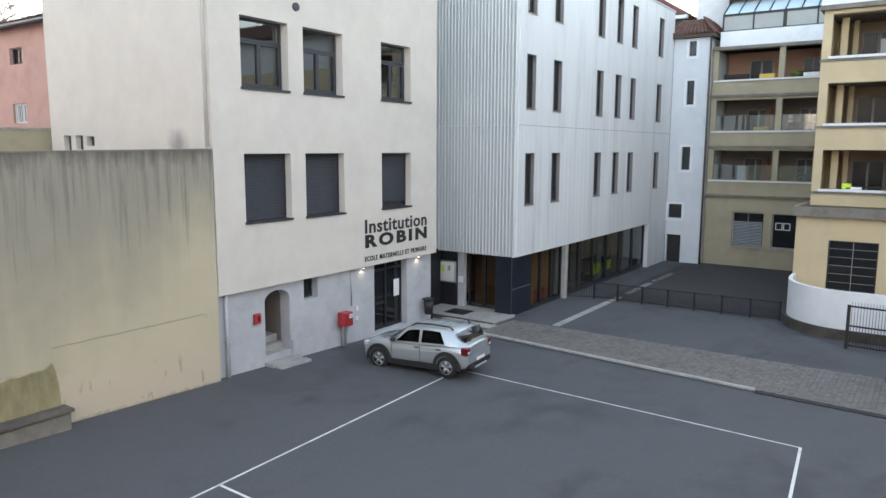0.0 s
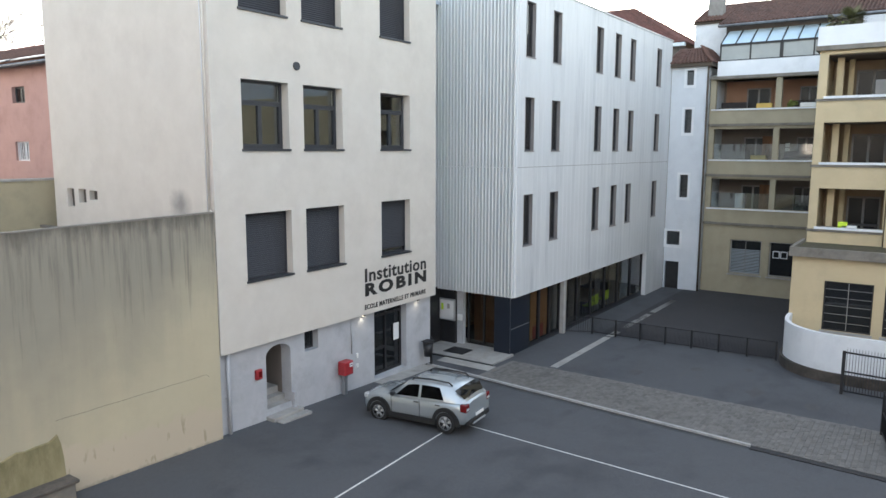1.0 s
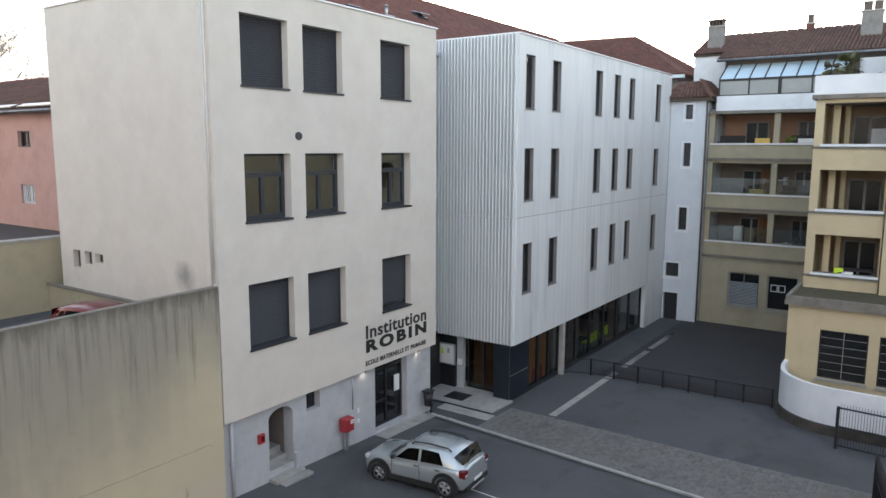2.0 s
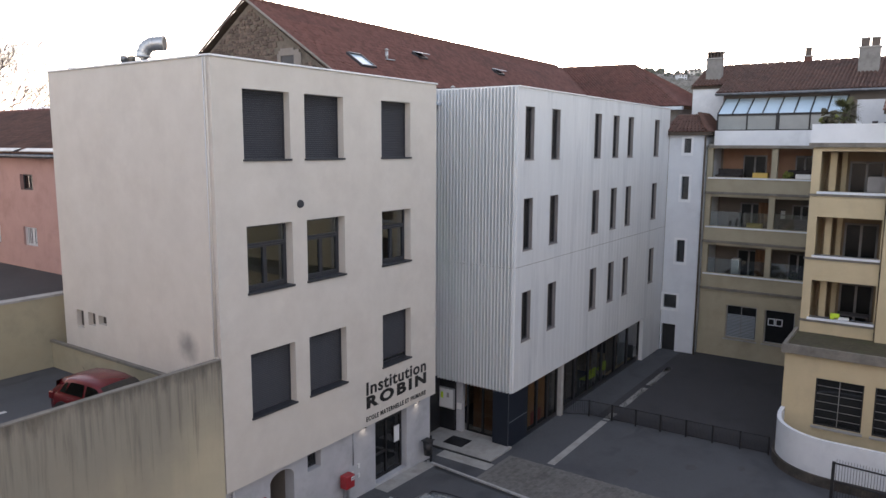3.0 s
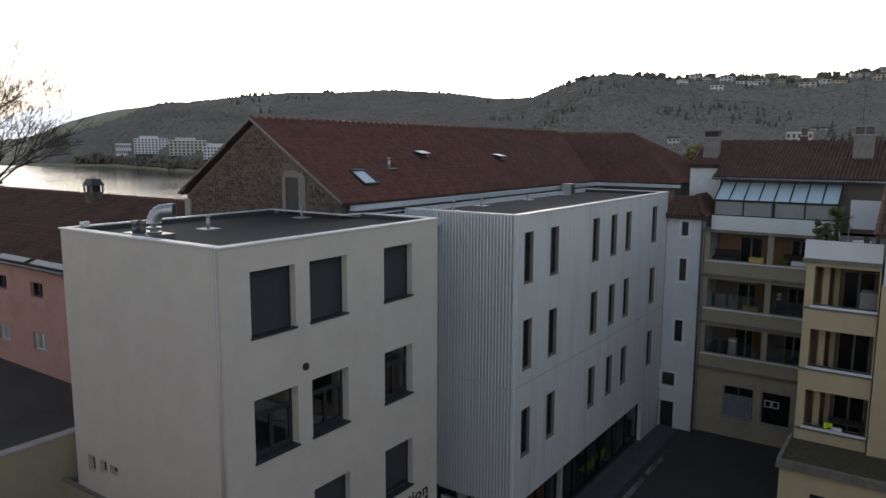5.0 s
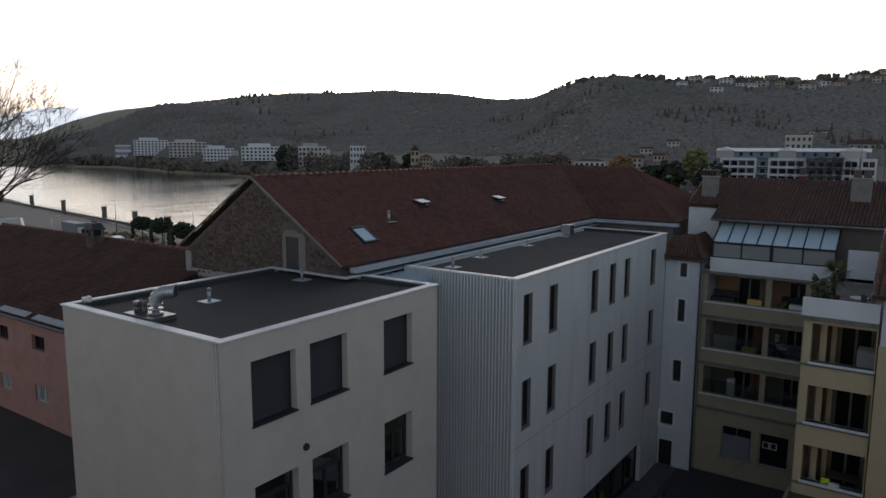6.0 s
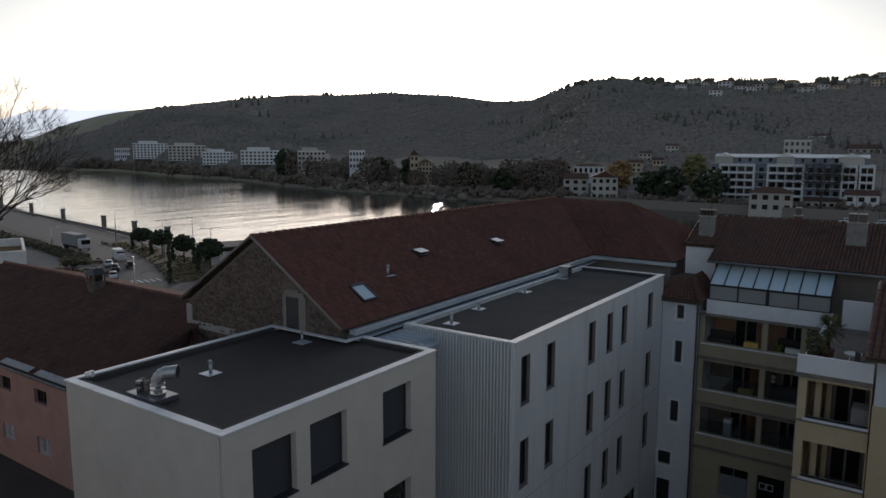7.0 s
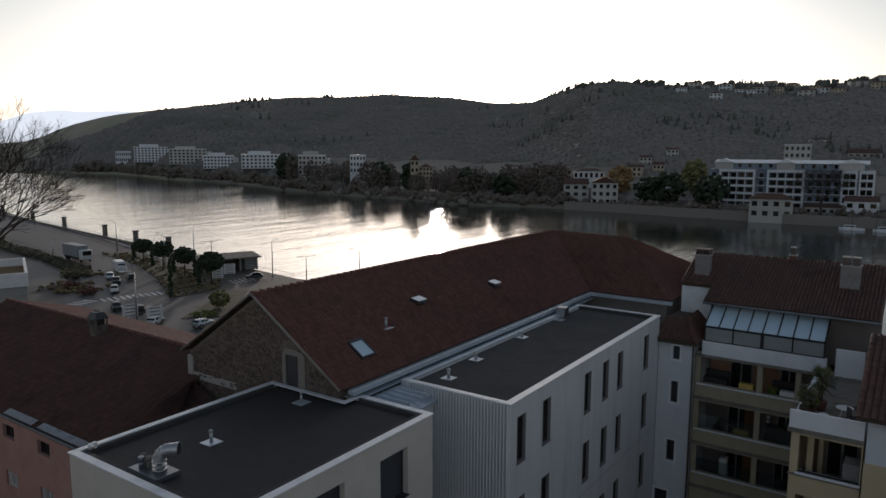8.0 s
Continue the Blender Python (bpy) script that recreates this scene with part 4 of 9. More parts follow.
w = part("small_window", boxes((WIN[0], WIN[0] + 0.04, 0.42, 0.47, 1.70, 2.47), (WIN[1] - 0.04, WIN[1], 0.42, 0.47, 1.70, 2.47), (WIN[0] + 0.04, WIN[1] - 0.04, 0.42, 0.47, 1.70, 1.75)), ANTHRACITE, school)
part("pane", boxes((WIN[0] + 0.04, WIN[1] - 0.04, 0.44, 0.45, 1.75, 2.47)), GLASSDARK, w)
e = part("entrance_door", boxes((ENTRY[0], ENTRY[0] + 0.08, 0.42, 0.52, -0.1, 2.47), (ENTRY[1] - 0.08, ENTRY[1], 0.42, 0.52, -0.1, 2.47), (7.25, 7.33, 0.42, 0.52, -0.1, 2.47), (ENTRY[0] + 0.08, ENTRY[1] - 0.08, 0.42, 0.52, 2.02, 2.10), (ENTRY[0] + 0.08, ENTRY[1] - 0.08, 0.42, 0.52, -0.1, 0.08), (ENTRY[0] + 0.08, 7.25, 0.42, 0.52, 0.85, 0.93)), BLACK, school, "dark framed glazed entrance door")
part("pane", boxes((ENTRY[0] + 0.08, 7.25, 0.46, 0.47, 0.93, 2.02)), GLASSDARK, e)
part("pane", boxes((ENTRY[0] + 0.08, 7.25, 0.46, 0.47, 0.08, 0.85)), GLASSDARK, e)
part("pane", boxes((7.33, ENTRY[1] - 0.08, 0.46, 0.47, 0.08, 2.02)), GLASSDARK, e)
part("pane", boxes((ENTRY[0] + 0.08, ENTRY[1] - 0.08, 0.46, 0.47, 2.10, 2.47)), GLASSDARK, e)
part("notice_sheet", boxes((7.72, 8.02, 0.40, 0.415, 1.02, 1.62)), SIGNWHITE, e, "white paper notice taped to the glass")
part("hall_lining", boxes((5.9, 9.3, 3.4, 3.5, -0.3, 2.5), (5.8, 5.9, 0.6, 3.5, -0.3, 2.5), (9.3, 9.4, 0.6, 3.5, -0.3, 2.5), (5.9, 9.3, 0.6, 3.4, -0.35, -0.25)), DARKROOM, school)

# lettering on the wall
for words, size, z, u0, u1, bold, spread in (("Institution", 0.62, 3.46, 5.75, 9.12, 0.013, 1.08), ("ROBIN", 0.55, 3.0, 5.75, 9.13, 0.026, 1.32), ("ECOLE MATERNELLE ET PRIMAIRE", 0.225, 2.54, 5.73, 9.10, 0.005, 1.18)):
    me = text_mesh(words, size, 0.006, LETTER, spread, bold)
    lo, hi = min(v.co.x for v in me.vertices), max(v.co.x for v in me.vertices)
    top = max(v.co.y for v in me.vertices)
    k = (u1 - u0) / (hi - lo)
    for v in me.vertices:
        v.co.x = (v.co.x - lo) * k
    for letter in split_letters(me):
        part("letter", letter, LETTER, school, "black painted letter", pose(u0, -0.008, z, 90, 0, 0))

# ---- the metal-clad new wing ----
MX0, MX1, MY0, MY1, MZ0, MZ1, MJ = 12.24, 30.58, -2.0, 3.4, 2.05, 13.93, 7.07
wing = thing("metal_clad_wing", "modern school wing in pale ribbed metal over glazed ground floor", "building")
MW = [(12.79, 13.56), (15.07, 15.87), (19.49, 20.30), (21.76, 22.56), (23.79, 24.58), (27.90, 28.73)]
MR = [(4.00, 6.02), (7.68, 9.73), (11.21, 13.25)]
LEG = 27.52
ops = [(a - MX0, b - MX0, c, d) for a, b in MW for c, d in MR] + [(LEG - 3.6 - MX0, LEG - MX0, -1, MZ0)]
part("front_cladding", wall_mesh(MX1 - MX0, MZ0, MZ1, ops[:-1], 0.35), CLAD, wing, "pale grey-white vertical metal cladding", pose(MX0, MY0, 0))
part("leg_cladding", boxes((LEG, MX1, MY0, MY0 + 0.35, -0.8, MZ0)), CLAD, wing)
part("end_cladding", boxes((MX0, MX0 + 0.3, MY0 + 0.35, MY1, MZ0, MZ1)), CLAD, wing)
part("far_wall", boxes((MX1 - 0.3, MX1, MY0 + 0.35, MY1, -0.8, MZ1), (MX0 + 0.3, MX1 - 0.3, MY1 - 0.3, MY1, -0.8, MZ1)), CLAD, wing)
part("soffit", boxes((MX0 + 0.3, LEG, MY0 + 0.35, MY1 - 0.3, MZ0 + 0.02, MZ0 + 0.15)), ANTHRACITE, wing)
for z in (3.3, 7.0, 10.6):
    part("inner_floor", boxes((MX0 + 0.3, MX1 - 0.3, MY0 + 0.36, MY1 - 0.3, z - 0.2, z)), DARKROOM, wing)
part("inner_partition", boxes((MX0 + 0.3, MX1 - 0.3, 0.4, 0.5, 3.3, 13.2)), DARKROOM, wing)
part("roof", boxes((MX0 + 0.3, MX1 - 0.3, MY0 + 0.35, MY1 - 0.3, 13.5, 13.78)), ROOFFELT, wing, "grey felt flat roof")
for c in ((MX0 - 0.05, MX1 + 0.05, MY0 - 0.05, MY0 + 0.30), (MX0 - 0.05, MX0 + 0.22, MY0 + 0.303, MY1), (MX1 - 0.22, MX1 + 0.05, MY0 + 0.303, MY1)):
    part("coping", boxes((*c, MZ1, MZ1 + 0.05), bevel=0.008), COPING, wing, "pale metal parapet coping")
for c in ((MX0 + 0.223, MX1 - 0.223, MY0 + 0.303, MY0 + 0.40), (MX0 + 0.223, MX0 + 0.38, MY0 + 0.403, MY1 - 0.303), (MX1 - 0.38, MX1 - 0.223, MY0 + 0.403, MY1 - 0.303)):
    part("felt_upstand", boxes((*c, 13.74, MZ1 + 0.012)), ROOFFELT, wing, "dark felt upstand inside the parapet")
part("rear_flashing", boxes((MX0 + 0.223, MX1 - 0.223, MY1 - 0.30, MY1, MZ1 - 0.01, MZ1 + 0.03)), SKYZINC, wing, "zinc flashing along the rear edge")


def ribs(u0, u1, z0, z1, step, wide, deep, openings):
    """Standing ribs on a wall face at y = 0, cut at openings."""
    bm = bmesh.new()
    k = int((u1 - u0) / step)
    for i in range(k + 1):
        u = u0 + (u1 - u0) * i / max(k, 1)
        spans = [(z0, z1)]
        for a, b, c, d in openings:
            if a - wide < u < b + wide:
                spans = [s for lo, hi in spans for s in ((lo, min(hi, c)), (max(lo, d), hi)) if s[1] - s[0] > 0.02]
        for lo, hi in spans:
            vs = [bm.verts.new(p) for p in ((u - wide / 2, 0, lo), (u - wide * 0.3, -deep, lo), (u + wide * 0.3, -deep, lo), (u + wide / 2, 0, lo), (u - wide / 2, 0, hi), (u - wide * 0.3, -deep, hi), (u + wide * 0.3, -deep, hi), (u + wide / 2, 0, hi))]
            for f in ((0, 1, 5, 4), (1, 2, 6, 5), (2, 3, 7, 6), (3, 2, 1, 0), (4, 5, 6, 7)):
                bm.faces.new([vs[j] for j in f])
    return bm


for z0, z1 in ((MZ0, MJ - 0.012), (MJ + 0.012, MZ1)):
    rib_me = mesh_of("rib", ribs(0, 0.1, z0, z1, 0.2, 0.08, 0.145, []), CLAD)
    for i in range(36):
        part("rib", rib_me, CLAD, wing, "", facing_x(MX0, MY1 - 0.06 - 0.1505 * i))
    part("front_seam", ribs(0.05, MX1 - MX0 - 0.05, z0, z1, 0.40, 0.02, 0.005, ops[:-1]), CLAD, wing, "fine standing seams", pose(MX0, MY0, 0))["kind"] = "stuff"

for a, b in MW:
    for c, d in MR:
        y = MY0
        w = part("window", boxes((a + 0.002, a + 0.03, y - 0.015, y + 0.3, c + 0.02, d - 0.01), (b - 0.022, b - 0.002, y + 0.0, y + 0.3, c + 0.02, d - 0.01), (a + 0.002, b - 0.002, y - 0.015, y + 0.3, d - 0.01, d - 0.001), (a - 0.01, b + 0.01, y - 0.03, y + 0.3, c - 0.02, c + 0.02)), LINING, wing, "tall narrow window with a brown-grey metal lining")
        part("frame", boxes((a + 0.02, a + 0.08, y + 0.14, y + 0.20, c + 0.02, d - 0.01), (b - 0.08, b - 0.02, y + 0.14, y + 0.20, c + 0.02, d - 0.01), (a + 0.08, b - 0.08, y + 0.14, y + 0.20, c + 0.02, c + 0.08), (a + 0.08, b - 0.08, y + 0.14, y + 0.20, d - 0.07, d - 0.01)), ANTHRACITE, w)
        part("pane", boxes((a + 0.08, b - 0.08, y + 0.165, y + 0.175, c + 0.08, d - 0.07)), GLASSDARK, w).visible_shadow = False

part("joint", boxes((MX0 + 0.01, MX1 - 0.01, MY0 - 0.004, MY0 + 0.01, MJ - 0.009, MJ + 0.009)), DOORGREY, wing, "fine dark joint between cladding storeys")
# ground floor: dark panels at the corner, then glazing between a column and the clad leg
GY = MY0 + 0.22
part("corner_panel", boxes((MX0 + 0.12, 13.86, GY, GY + 0.1, -0.6, MZ0), (MX0 + 0.05, MX0 + 0.12, GY, GY + 0.1, -0.6, MZ0)), NAVY, wing, "dark blue-black corner panelling")
part("plinth", boxes((13.86, LEG, GY, GY + 0.12, -0.8, -0.26)), ANTHRACITE, wing)
part("column", boxes((16.79, 17.04, MY0 + 0.03, MY0 + 0.28, -0.8, MZ0), bevel=0.02), CONCRETE, wing, "slim pale concrete column")
ms = [13.86, 14.8, 15.8, 16.79, 17.04, 18.65, 20.3, 22.0, 23.8, 25.65, LEG]
for a, b in zip(ms, ms[1:]):
    if a == 16.79:
        continue
    g = part("glazing_bay", boxes((a, a + 0.06, GY, GY + 0.12, -0.26, MZ0), (b - 0.06, b, GY, GY + 0.12, -0.26, MZ0), (a + 0.06, b - 0.06, GY, GY + 0.12, MZ0 - 0.08, MZ0), (a + 0.06, b - 0.06, GY, GY + 0.12, -0.26, -0.18)), BLACK, wing)
    part("pane", boxes((a + 0.06, b - 0.06, GY + 0.05, GY + 0.06, -0.18, MZ0 - 0.08)), HALLGLASS, g).visible_shadow = False
part("hall_lining", boxes((MX0 + 0.4, LEG, 2.6, 2.7, -0.8, MZ0), (MX0 + 0.4, LEG, GY + 0.13, 2.6, -0.6, -0.4)), HALL, wing)
part("hall_partition", boxes((13.95, 14.78, GY + 0.42, GY + 0.5, -0.4, MZ0)), OLIVEPANEL, wing, "olive timber panel behind the glass")
part("hall_partition", boxes((14.82, 16.75, GY + 0.42, GY + 0.5, -0.4, MZ0)), WOOD, wing, "orange wooden partition behind the glass")
part("hall_partition", boxes((15.0, 15.9, GY + 0.36, GY + 0.41, -0.3, 0.25)), REDPANEL, wing, "red low panel behind the glass")
# Panels added inside only to give the glazed bays their tones.
for u0, u1, z1, mat_h, lb in ((17.15, 18.3, MZ0, DOORGREY, "grey tone panel added inside the hall"), (18.9, 20.2, MZ0, SHADEBROWN, "brown tone panel added inside the hall"), (22.1, 22.7, 1.5, LINING, "grey half-height panel added inside the hall"), (24.0, 25.5, MZ0, SHADEBROWN, "brown tone panel added inside the hall"), (25.8, 27.3, MZ0, BLIND, "blue-grey tone panel added inside the hall")):
    part("hall_tone_panel", boxes((u0, u1, GY + 0.55, GY + 0.62, -0.4, z1)), mat_h, wing, lb)
for x in (21.2, 21.8, 23.2):
    ch = thing("hall_chair", "bright green chair behind the hall glazing", "chair", pose(x, GY + 0.55, -0.4, 0, 0, 180), group="hall chairs")
    part("seat", boxes((-0.22, 0.22, -0.22, 0.22, 0.42, 0.47), bevel=0.015), LIME, ch)
    part("backrest", boxes((-0.22, 0.22, 0.19, 0.23, 0.47, 0.92), bevel=0.015), LIME, ch)
    for a in (-0.19, 0.19):
        for b in (-0.19, 0.19):
            part("leg", boxes((a - 0.015, a + 0.015, b - 0.015, b + 0.015, 0, 0.42)), ALLOY, ch)
part("panel_joint", boxes((MX0 + 0.12, 13.86, GY - 0.006, GY, 0.72, 0.745), (MX0 + 0.045, MX0 + 0.051, GY - 0.006, GY, -0.5, MZ0)), ALLOY, wing, "thin pale joint in the dark panelling")

# ---- link and zinc roof between the two ----
link = thing("link_block", "narrow recessed link between the school buildings with a zinc roof", "building")
part("wall", boxes((SCHOOL_W + 0.02, MX0 - 0.02, 1.7, 3.4, -0.6, 13.2)), CLAD, link)
bm = bmesh.new()
slab(bm, [(SCHOOL_W + 0.06, 1.45, 13.45), (MX0 + 0.25, 1.45, 13.45), (MX0 + 0.25, 3.45, 13.75), (SCHOOL_W + 0.06, 3.45, 13.75)], 0.12)
part("roof", bm, SKYZINC, link, "standing-seam zinc roof")
for i in range(6):
    part("seam", boxes((SCHOOL_W + 0.3 + 0.42 * i, SCHOOL_W + 0.33 + 0.42 * i, 1.65, 3.4, 13.6, 13.80)), SKYZINC, link)

# ---- retaining wall, raised parking deck and the pink house beyond ----
WALL_TOP = 6.16
def leaning_top(y0, y1, drop, thick, material):
    """A long straight wall piece whose top falls gently away from the school."""
    z1, z0 = WALL_TOP - drop, WALL_TOP - drop - 40 * 0.012
    vs = [(x, y, z) for x, zt in ((-40, z0), (-0.04, z1)) for y in (y0, y1) for z in (zt - thick if thick else -0.5, zt)]
    return raw_mesh("wall_piece", vs, [(0, 1, 3, 2), (4, 6, 7, 5), (0, 4, 5, 1), (2, 3, 7, 6), (1, 5, 7, 3), (0, 2, 6, 4)], material)


setting("wall_south", leaning_top(0.0, 0.17, 0.03, 0, YELLOWWALL), YELLOWWALL, "high stained yellow rendered retaining wall")
setting("wall_south_cap", leaning_top(-0.012, 0.16, 0.0, 0.03, DIRTYCONC), DIRTYCONC, "thin weathered rough mortar edge on the wall")
setting("parking_deck", boxes((-40, -0.004, 0.172, 8.7, 3.8, 4.35)), ASPHALT, "raised asphalt parking deck behind the wall")
setting("wall_deck_back", boxes((-40, 0.9, 8.7, 9.05, 3.0, 6.72)), DECKWALL, "low cream wall at the back of the parking deck")
setting("wall_deck_back_cap", boxes((-40, 0.9, 8.66, 9.09, 6.72, 6.79)), CONCRETE, "thin concrete coping")
setting("deck_kerb", boxes((-0.07, -0.004, 0.18, 8.7, 4.35, 5.22)), DECKWALL, "yellow rendered ledge along the school wall")
setting("deck_kerb_cap", boxes((-0.13, -0.004, 0.2, 8.7, 5.22, 5.30)), DIRTYCONC, "weathered sloping ledge top")
for k, (a, b, c, d) in enumerate(((-3.15, 5.6, -2.9, 5.75), (-3.45, 4.7, -3.35, 3.9))):
    setting("bay_mark_%d" % (k + 1), boxes((min(a, c), max(a, c), min(b, d), max(b, d), 4.352, 4.356)), LINE, "short white parking bay mark")
setting("back_lane", boxes((-40, 8.0, 9.05, 60, 2.0, 6.15)), BACKTAR, "dark asphalt lane between the wall and the pink house")

PINKX = 3.9
pink = thing("pink_house", "old pink rendered house with small windows and a brown tiled roof", "house")
PW = [(18.66, 17.52, 9.70, 10.40), (18.7, 17.5, 7.2, 8.04), (22.1, 20.95, 9.70, 10.40), (22.1, 20.95, 7.15, 7.97), (14.8, 13.7, 9.70, 10.40), (14.8, 13.7, 7.2, 8.04), (25.7, 24.6, 9.70, 10.40), (25.7, 24.6, 7.2, 8.04)]
Y0P, Y1P = 36.0, 13.3
part("wall", wall_mesh(Y0P - Y1P, 3.0, 11.3, [(Y0P - a, Y0P - b, c, d) for a, b, c, d in PW], 0.4), PINK, pink, "faded pink render", facing_x(PINKX, Y0P))
part("end_wall", boxes((PINKX + 0.4, 8.5, Y1P, Y1P + 0.3, 3, 11.3), (PINKX + 0.9, PINKX + 1.0, Y1P + 0.3, Y0P, 3, 11.3)), PINK, pink)
for k, (a, b, c, d) in enumerate(PW):
    u0, u1 = Y0P - a, Y0P - b
    w = part("window", boxes((u0, u0 + 0.07, 0.15, 0.22, c, d), (u1 - 0.07, u1, 0.15, 0.22, c, d), (u0 + 0.07, u1 - 0.07, 0.15, 0.22, d - 0.07, d), (u0 + 0.07, u1 - 0.07, 0.15, 0.22, c, c + 0.07), ((u0 + u1) / 2 - 0.03, (u0 + u1) / 2 + 0.03, 0.15, 0.22, c + 0.07, d - 0.07)), WHITE if k % 2 else ANTHRACITE, pink, "small old window", facing_x(PINKX, Y0P))
    part("pane", boxes((u0 + 0.07, u1 - 0.07, 0.18, 0.19, c + 0.07, d - 0.07)), GLASSDARK, w)
    if k % 2:
        part("grille", boxes(*[(u0 + (u1 - u0) * i / 8 - 0.012, u0 + (u1 - u0) * i / 8 + 0.012, 0.03, 0.06, c, d) for i in range(1, 8)]), WHITE, w, "white window bars")
part("roof", tile_roof([(PINKX - 0.45, Y0P, 11.3), (PINKX - 0.45, Y1P - 0.3, 11.3), (10.6, Y1P - 0.3, 13.68), (10.6, Y0P, 13.68)], TILEDARK, seed=3, pitch=0.21, course=0.33), TILEDARK, pink, "old brown canal tiles")["kind"] = "stuff"
# Back slope takes the brighter TILE to paint in its sunlit orange.
part("roof_back", tile_roof([(15.4, Y1P + 0.2, 12.3), (15.4, Y0P, 12.3), (10.6, Y0P, 13.68), (10.6, Y1P + 0.2, 13.68)], TILE, seed=4, pitch=0.3, course=0.4), TILE, pink)["kind"] = "stuff"
bm = bmesh.new()
slab(bm, [(PINKX - 0.4, Y1P - 0.25, 11.27), (10.6, Y1P - 0.25, 13.65), (10.6, Y0P, 13.65), (PINKX - 0.4, Y0P, 11.27)], 0.1)
slab(bm, [(10.6, Y1P + 0.2, 13.65), (15.4, Y1P + 0.2, 12.27), (15.4, Y0P, 12.27), (10.6, Y0P, 13.65)], 0.1)
bmesh.ops.recalc_face_normals(bm, faces=bm.faces)
part("roof_deck", bm, BARK, pink)
bm = bmesh.new()
bm.faces.new([bm.verts.new(p) for p in ((PINKX, Y1P + 0.1, 11.3), (8.5, Y1P + 0.1, 11.3), (8.5, Y1P + 0.1, 12.90))])
part("gable", bm, PINK, pink)
part("hip_front", tile_roof([(PINKX - 0.45, Y1P - 0.3, 11.3), (PINKX - 0.45, 9.0, 11.3), (8.5, Y1P - 0.35, 12.97), (8.52, Y1P - 0.3, 12.99)], TILEDARK, seed=23, pitch=0.21, course=0.33), TILEDARK, pink, "old brown canal tiles")["kind"] = "stuff"
part("hip_end", tile_roof([(PINKX - 0.45, 9.0, 11.3), (8.45, 9.0, 11.3), (8.5, Y1P - 0.3, 12.95), (8.45, Y1P - 0.35, 12.95)], TILEDARK, seed=24, pitch=0.21, course=0.33), TILEDARK, pink, "old brown canal tiles")["kind"] = "stuff"
part("lower_wall", boxes((PINKX, 8.4, 9.4, Y1P - 0.003, 3.0, 11.28)), PINK, pink)
part("gutter", tubes(((PINKX - 0.5, Y0P, 11.22), (PINKX - 0.5, Y1P - 0.3, 11.22), 0.08)), DARKZINC, pink, "zinc gutter")
for y0_, y1_ in ((13.6, 17.4), (17.9, 20.6)):
    part("eaves_sheet", slab(bmesh.new(), [(PINKX - 0.54, y0_, 11.43), (PINKX - 0.54, y1_, 11.43), (PINKX - 0.2, y1_, 11.55), (PINKX - 0.2, y0_, 11.55)], 0.04), DARKZINC, pink, "grey zinc sheet along the eaves")
RIDGE_ME = mesh_of("ridge_tile", tubes(((0, 0, 0.06), (0, -0.47, 0.04), 0.13, 0.11), n=8), TILE)
for i in range(int((Y0P - Y1P + 0.2) / 0.45)):
    part("ridge_tile", RIDGE_ME, TILE, pink, "", pose(10.6, Y0P - 0.45 * i, 13.68))

# ---- the old stone-gabled building ----
GX, EY0, EY1, RY, EZ, RZ = 8.95, 3.85, 14.05, 8.95, 14.30, 17.62
VX = 33.6
barn = thing("old_tiled_building", "long old building with rubble stone gable and red tiled roof", "building")
bm = bmesh.new()
lo = [bm.verts.new(p) for p in ((GX, EY0 + 0.3, 2), (GX, EY1 - 0.3, 2), (GX, EY1 - 0.3, EZ), (GX, RY, RZ - 0.12), (GX, EY0 + 0.3, EZ))]
hi = [bm.verts.new(v.co + Vector((0.5, 0, 0))) for v in lo]
bm.faces.new(lo[::-1])
bm.faces.new(hi)
for i in range(5):
    bm.faces.new((lo[i], lo[(i + 1) % 5], hi[(i + 1) % 5], hi[i]))
bmesh.ops.recalc_face_normals(bm, faces=bm.faces)
part("gable_wall", bm, MORTAR, barn, "rubble stone gable wall")
part("long_wall", boxes((GX + 0.5, VX + 8, EY0 + 0.35, EY0 + 0.75, 2, EZ - 0.1), (GX + 0.5, VX + 8, EY1 - 0.7, EY1 - 0.3, -1.5, EZ - 0.1)), STONETRIM, barn)
RX1 = 38.6
FRONT = [(GX - 0.25, EY0, EZ), (VX, EY0, EZ), (RX1, RY, RZ), (GX - 0.25, RY, RZ)]
roof_ = part("roof", tile_roof(FRONT, TILE, seed=5, pitch=0.21, course=0.33, skip=(18, 16)), TILE, barn, "red canal tiles with darker patches")
part("roof_back", tile_roof([(RX1 + 6, EY1, EZ), (GX - 0.25, EY1, EZ), (GX - 0.25, RY, RZ), (RX1, RY, RZ)], TILE, seed=6, pitch=0.5, course=0.8), TILE, barn)["kind"] = "stuff"
part("wing_roof", tile_roof([(VX, EY0, EZ), (VX, -1.75, EZ), (RX1, 3.4, RZ - 0.1), (RX1, RY, RZ)], TILE, seed=7, pitch=0.21, course=0.33), TILE, barn, "red canal tiles")["kind"] = "stuff"
part("wing_hip", tile_roof([(VX, -1.75, EZ), (45.5, -1.75, EZ), (RX1 + 0.05, 3.35, RZ - 0.1), (RX1, 3.4, RZ - 0.1)], TILE, seed=8, pitch=0.21, course=0.33), TILE, barn, "orange-red canal tiles")["kind"] = "stuff"
part("wing_roof_back", tile_roof([(45.5, -1.75, EZ), (45.5, EY1, EZ), (RX1, RY, RZ), (RX1, 3.4, RZ - 0.1)], TILE, seed=9, pitch=0.5, course=0.8), TILE, barn)["kind"] = "stuff"
bm = bmesh.new()
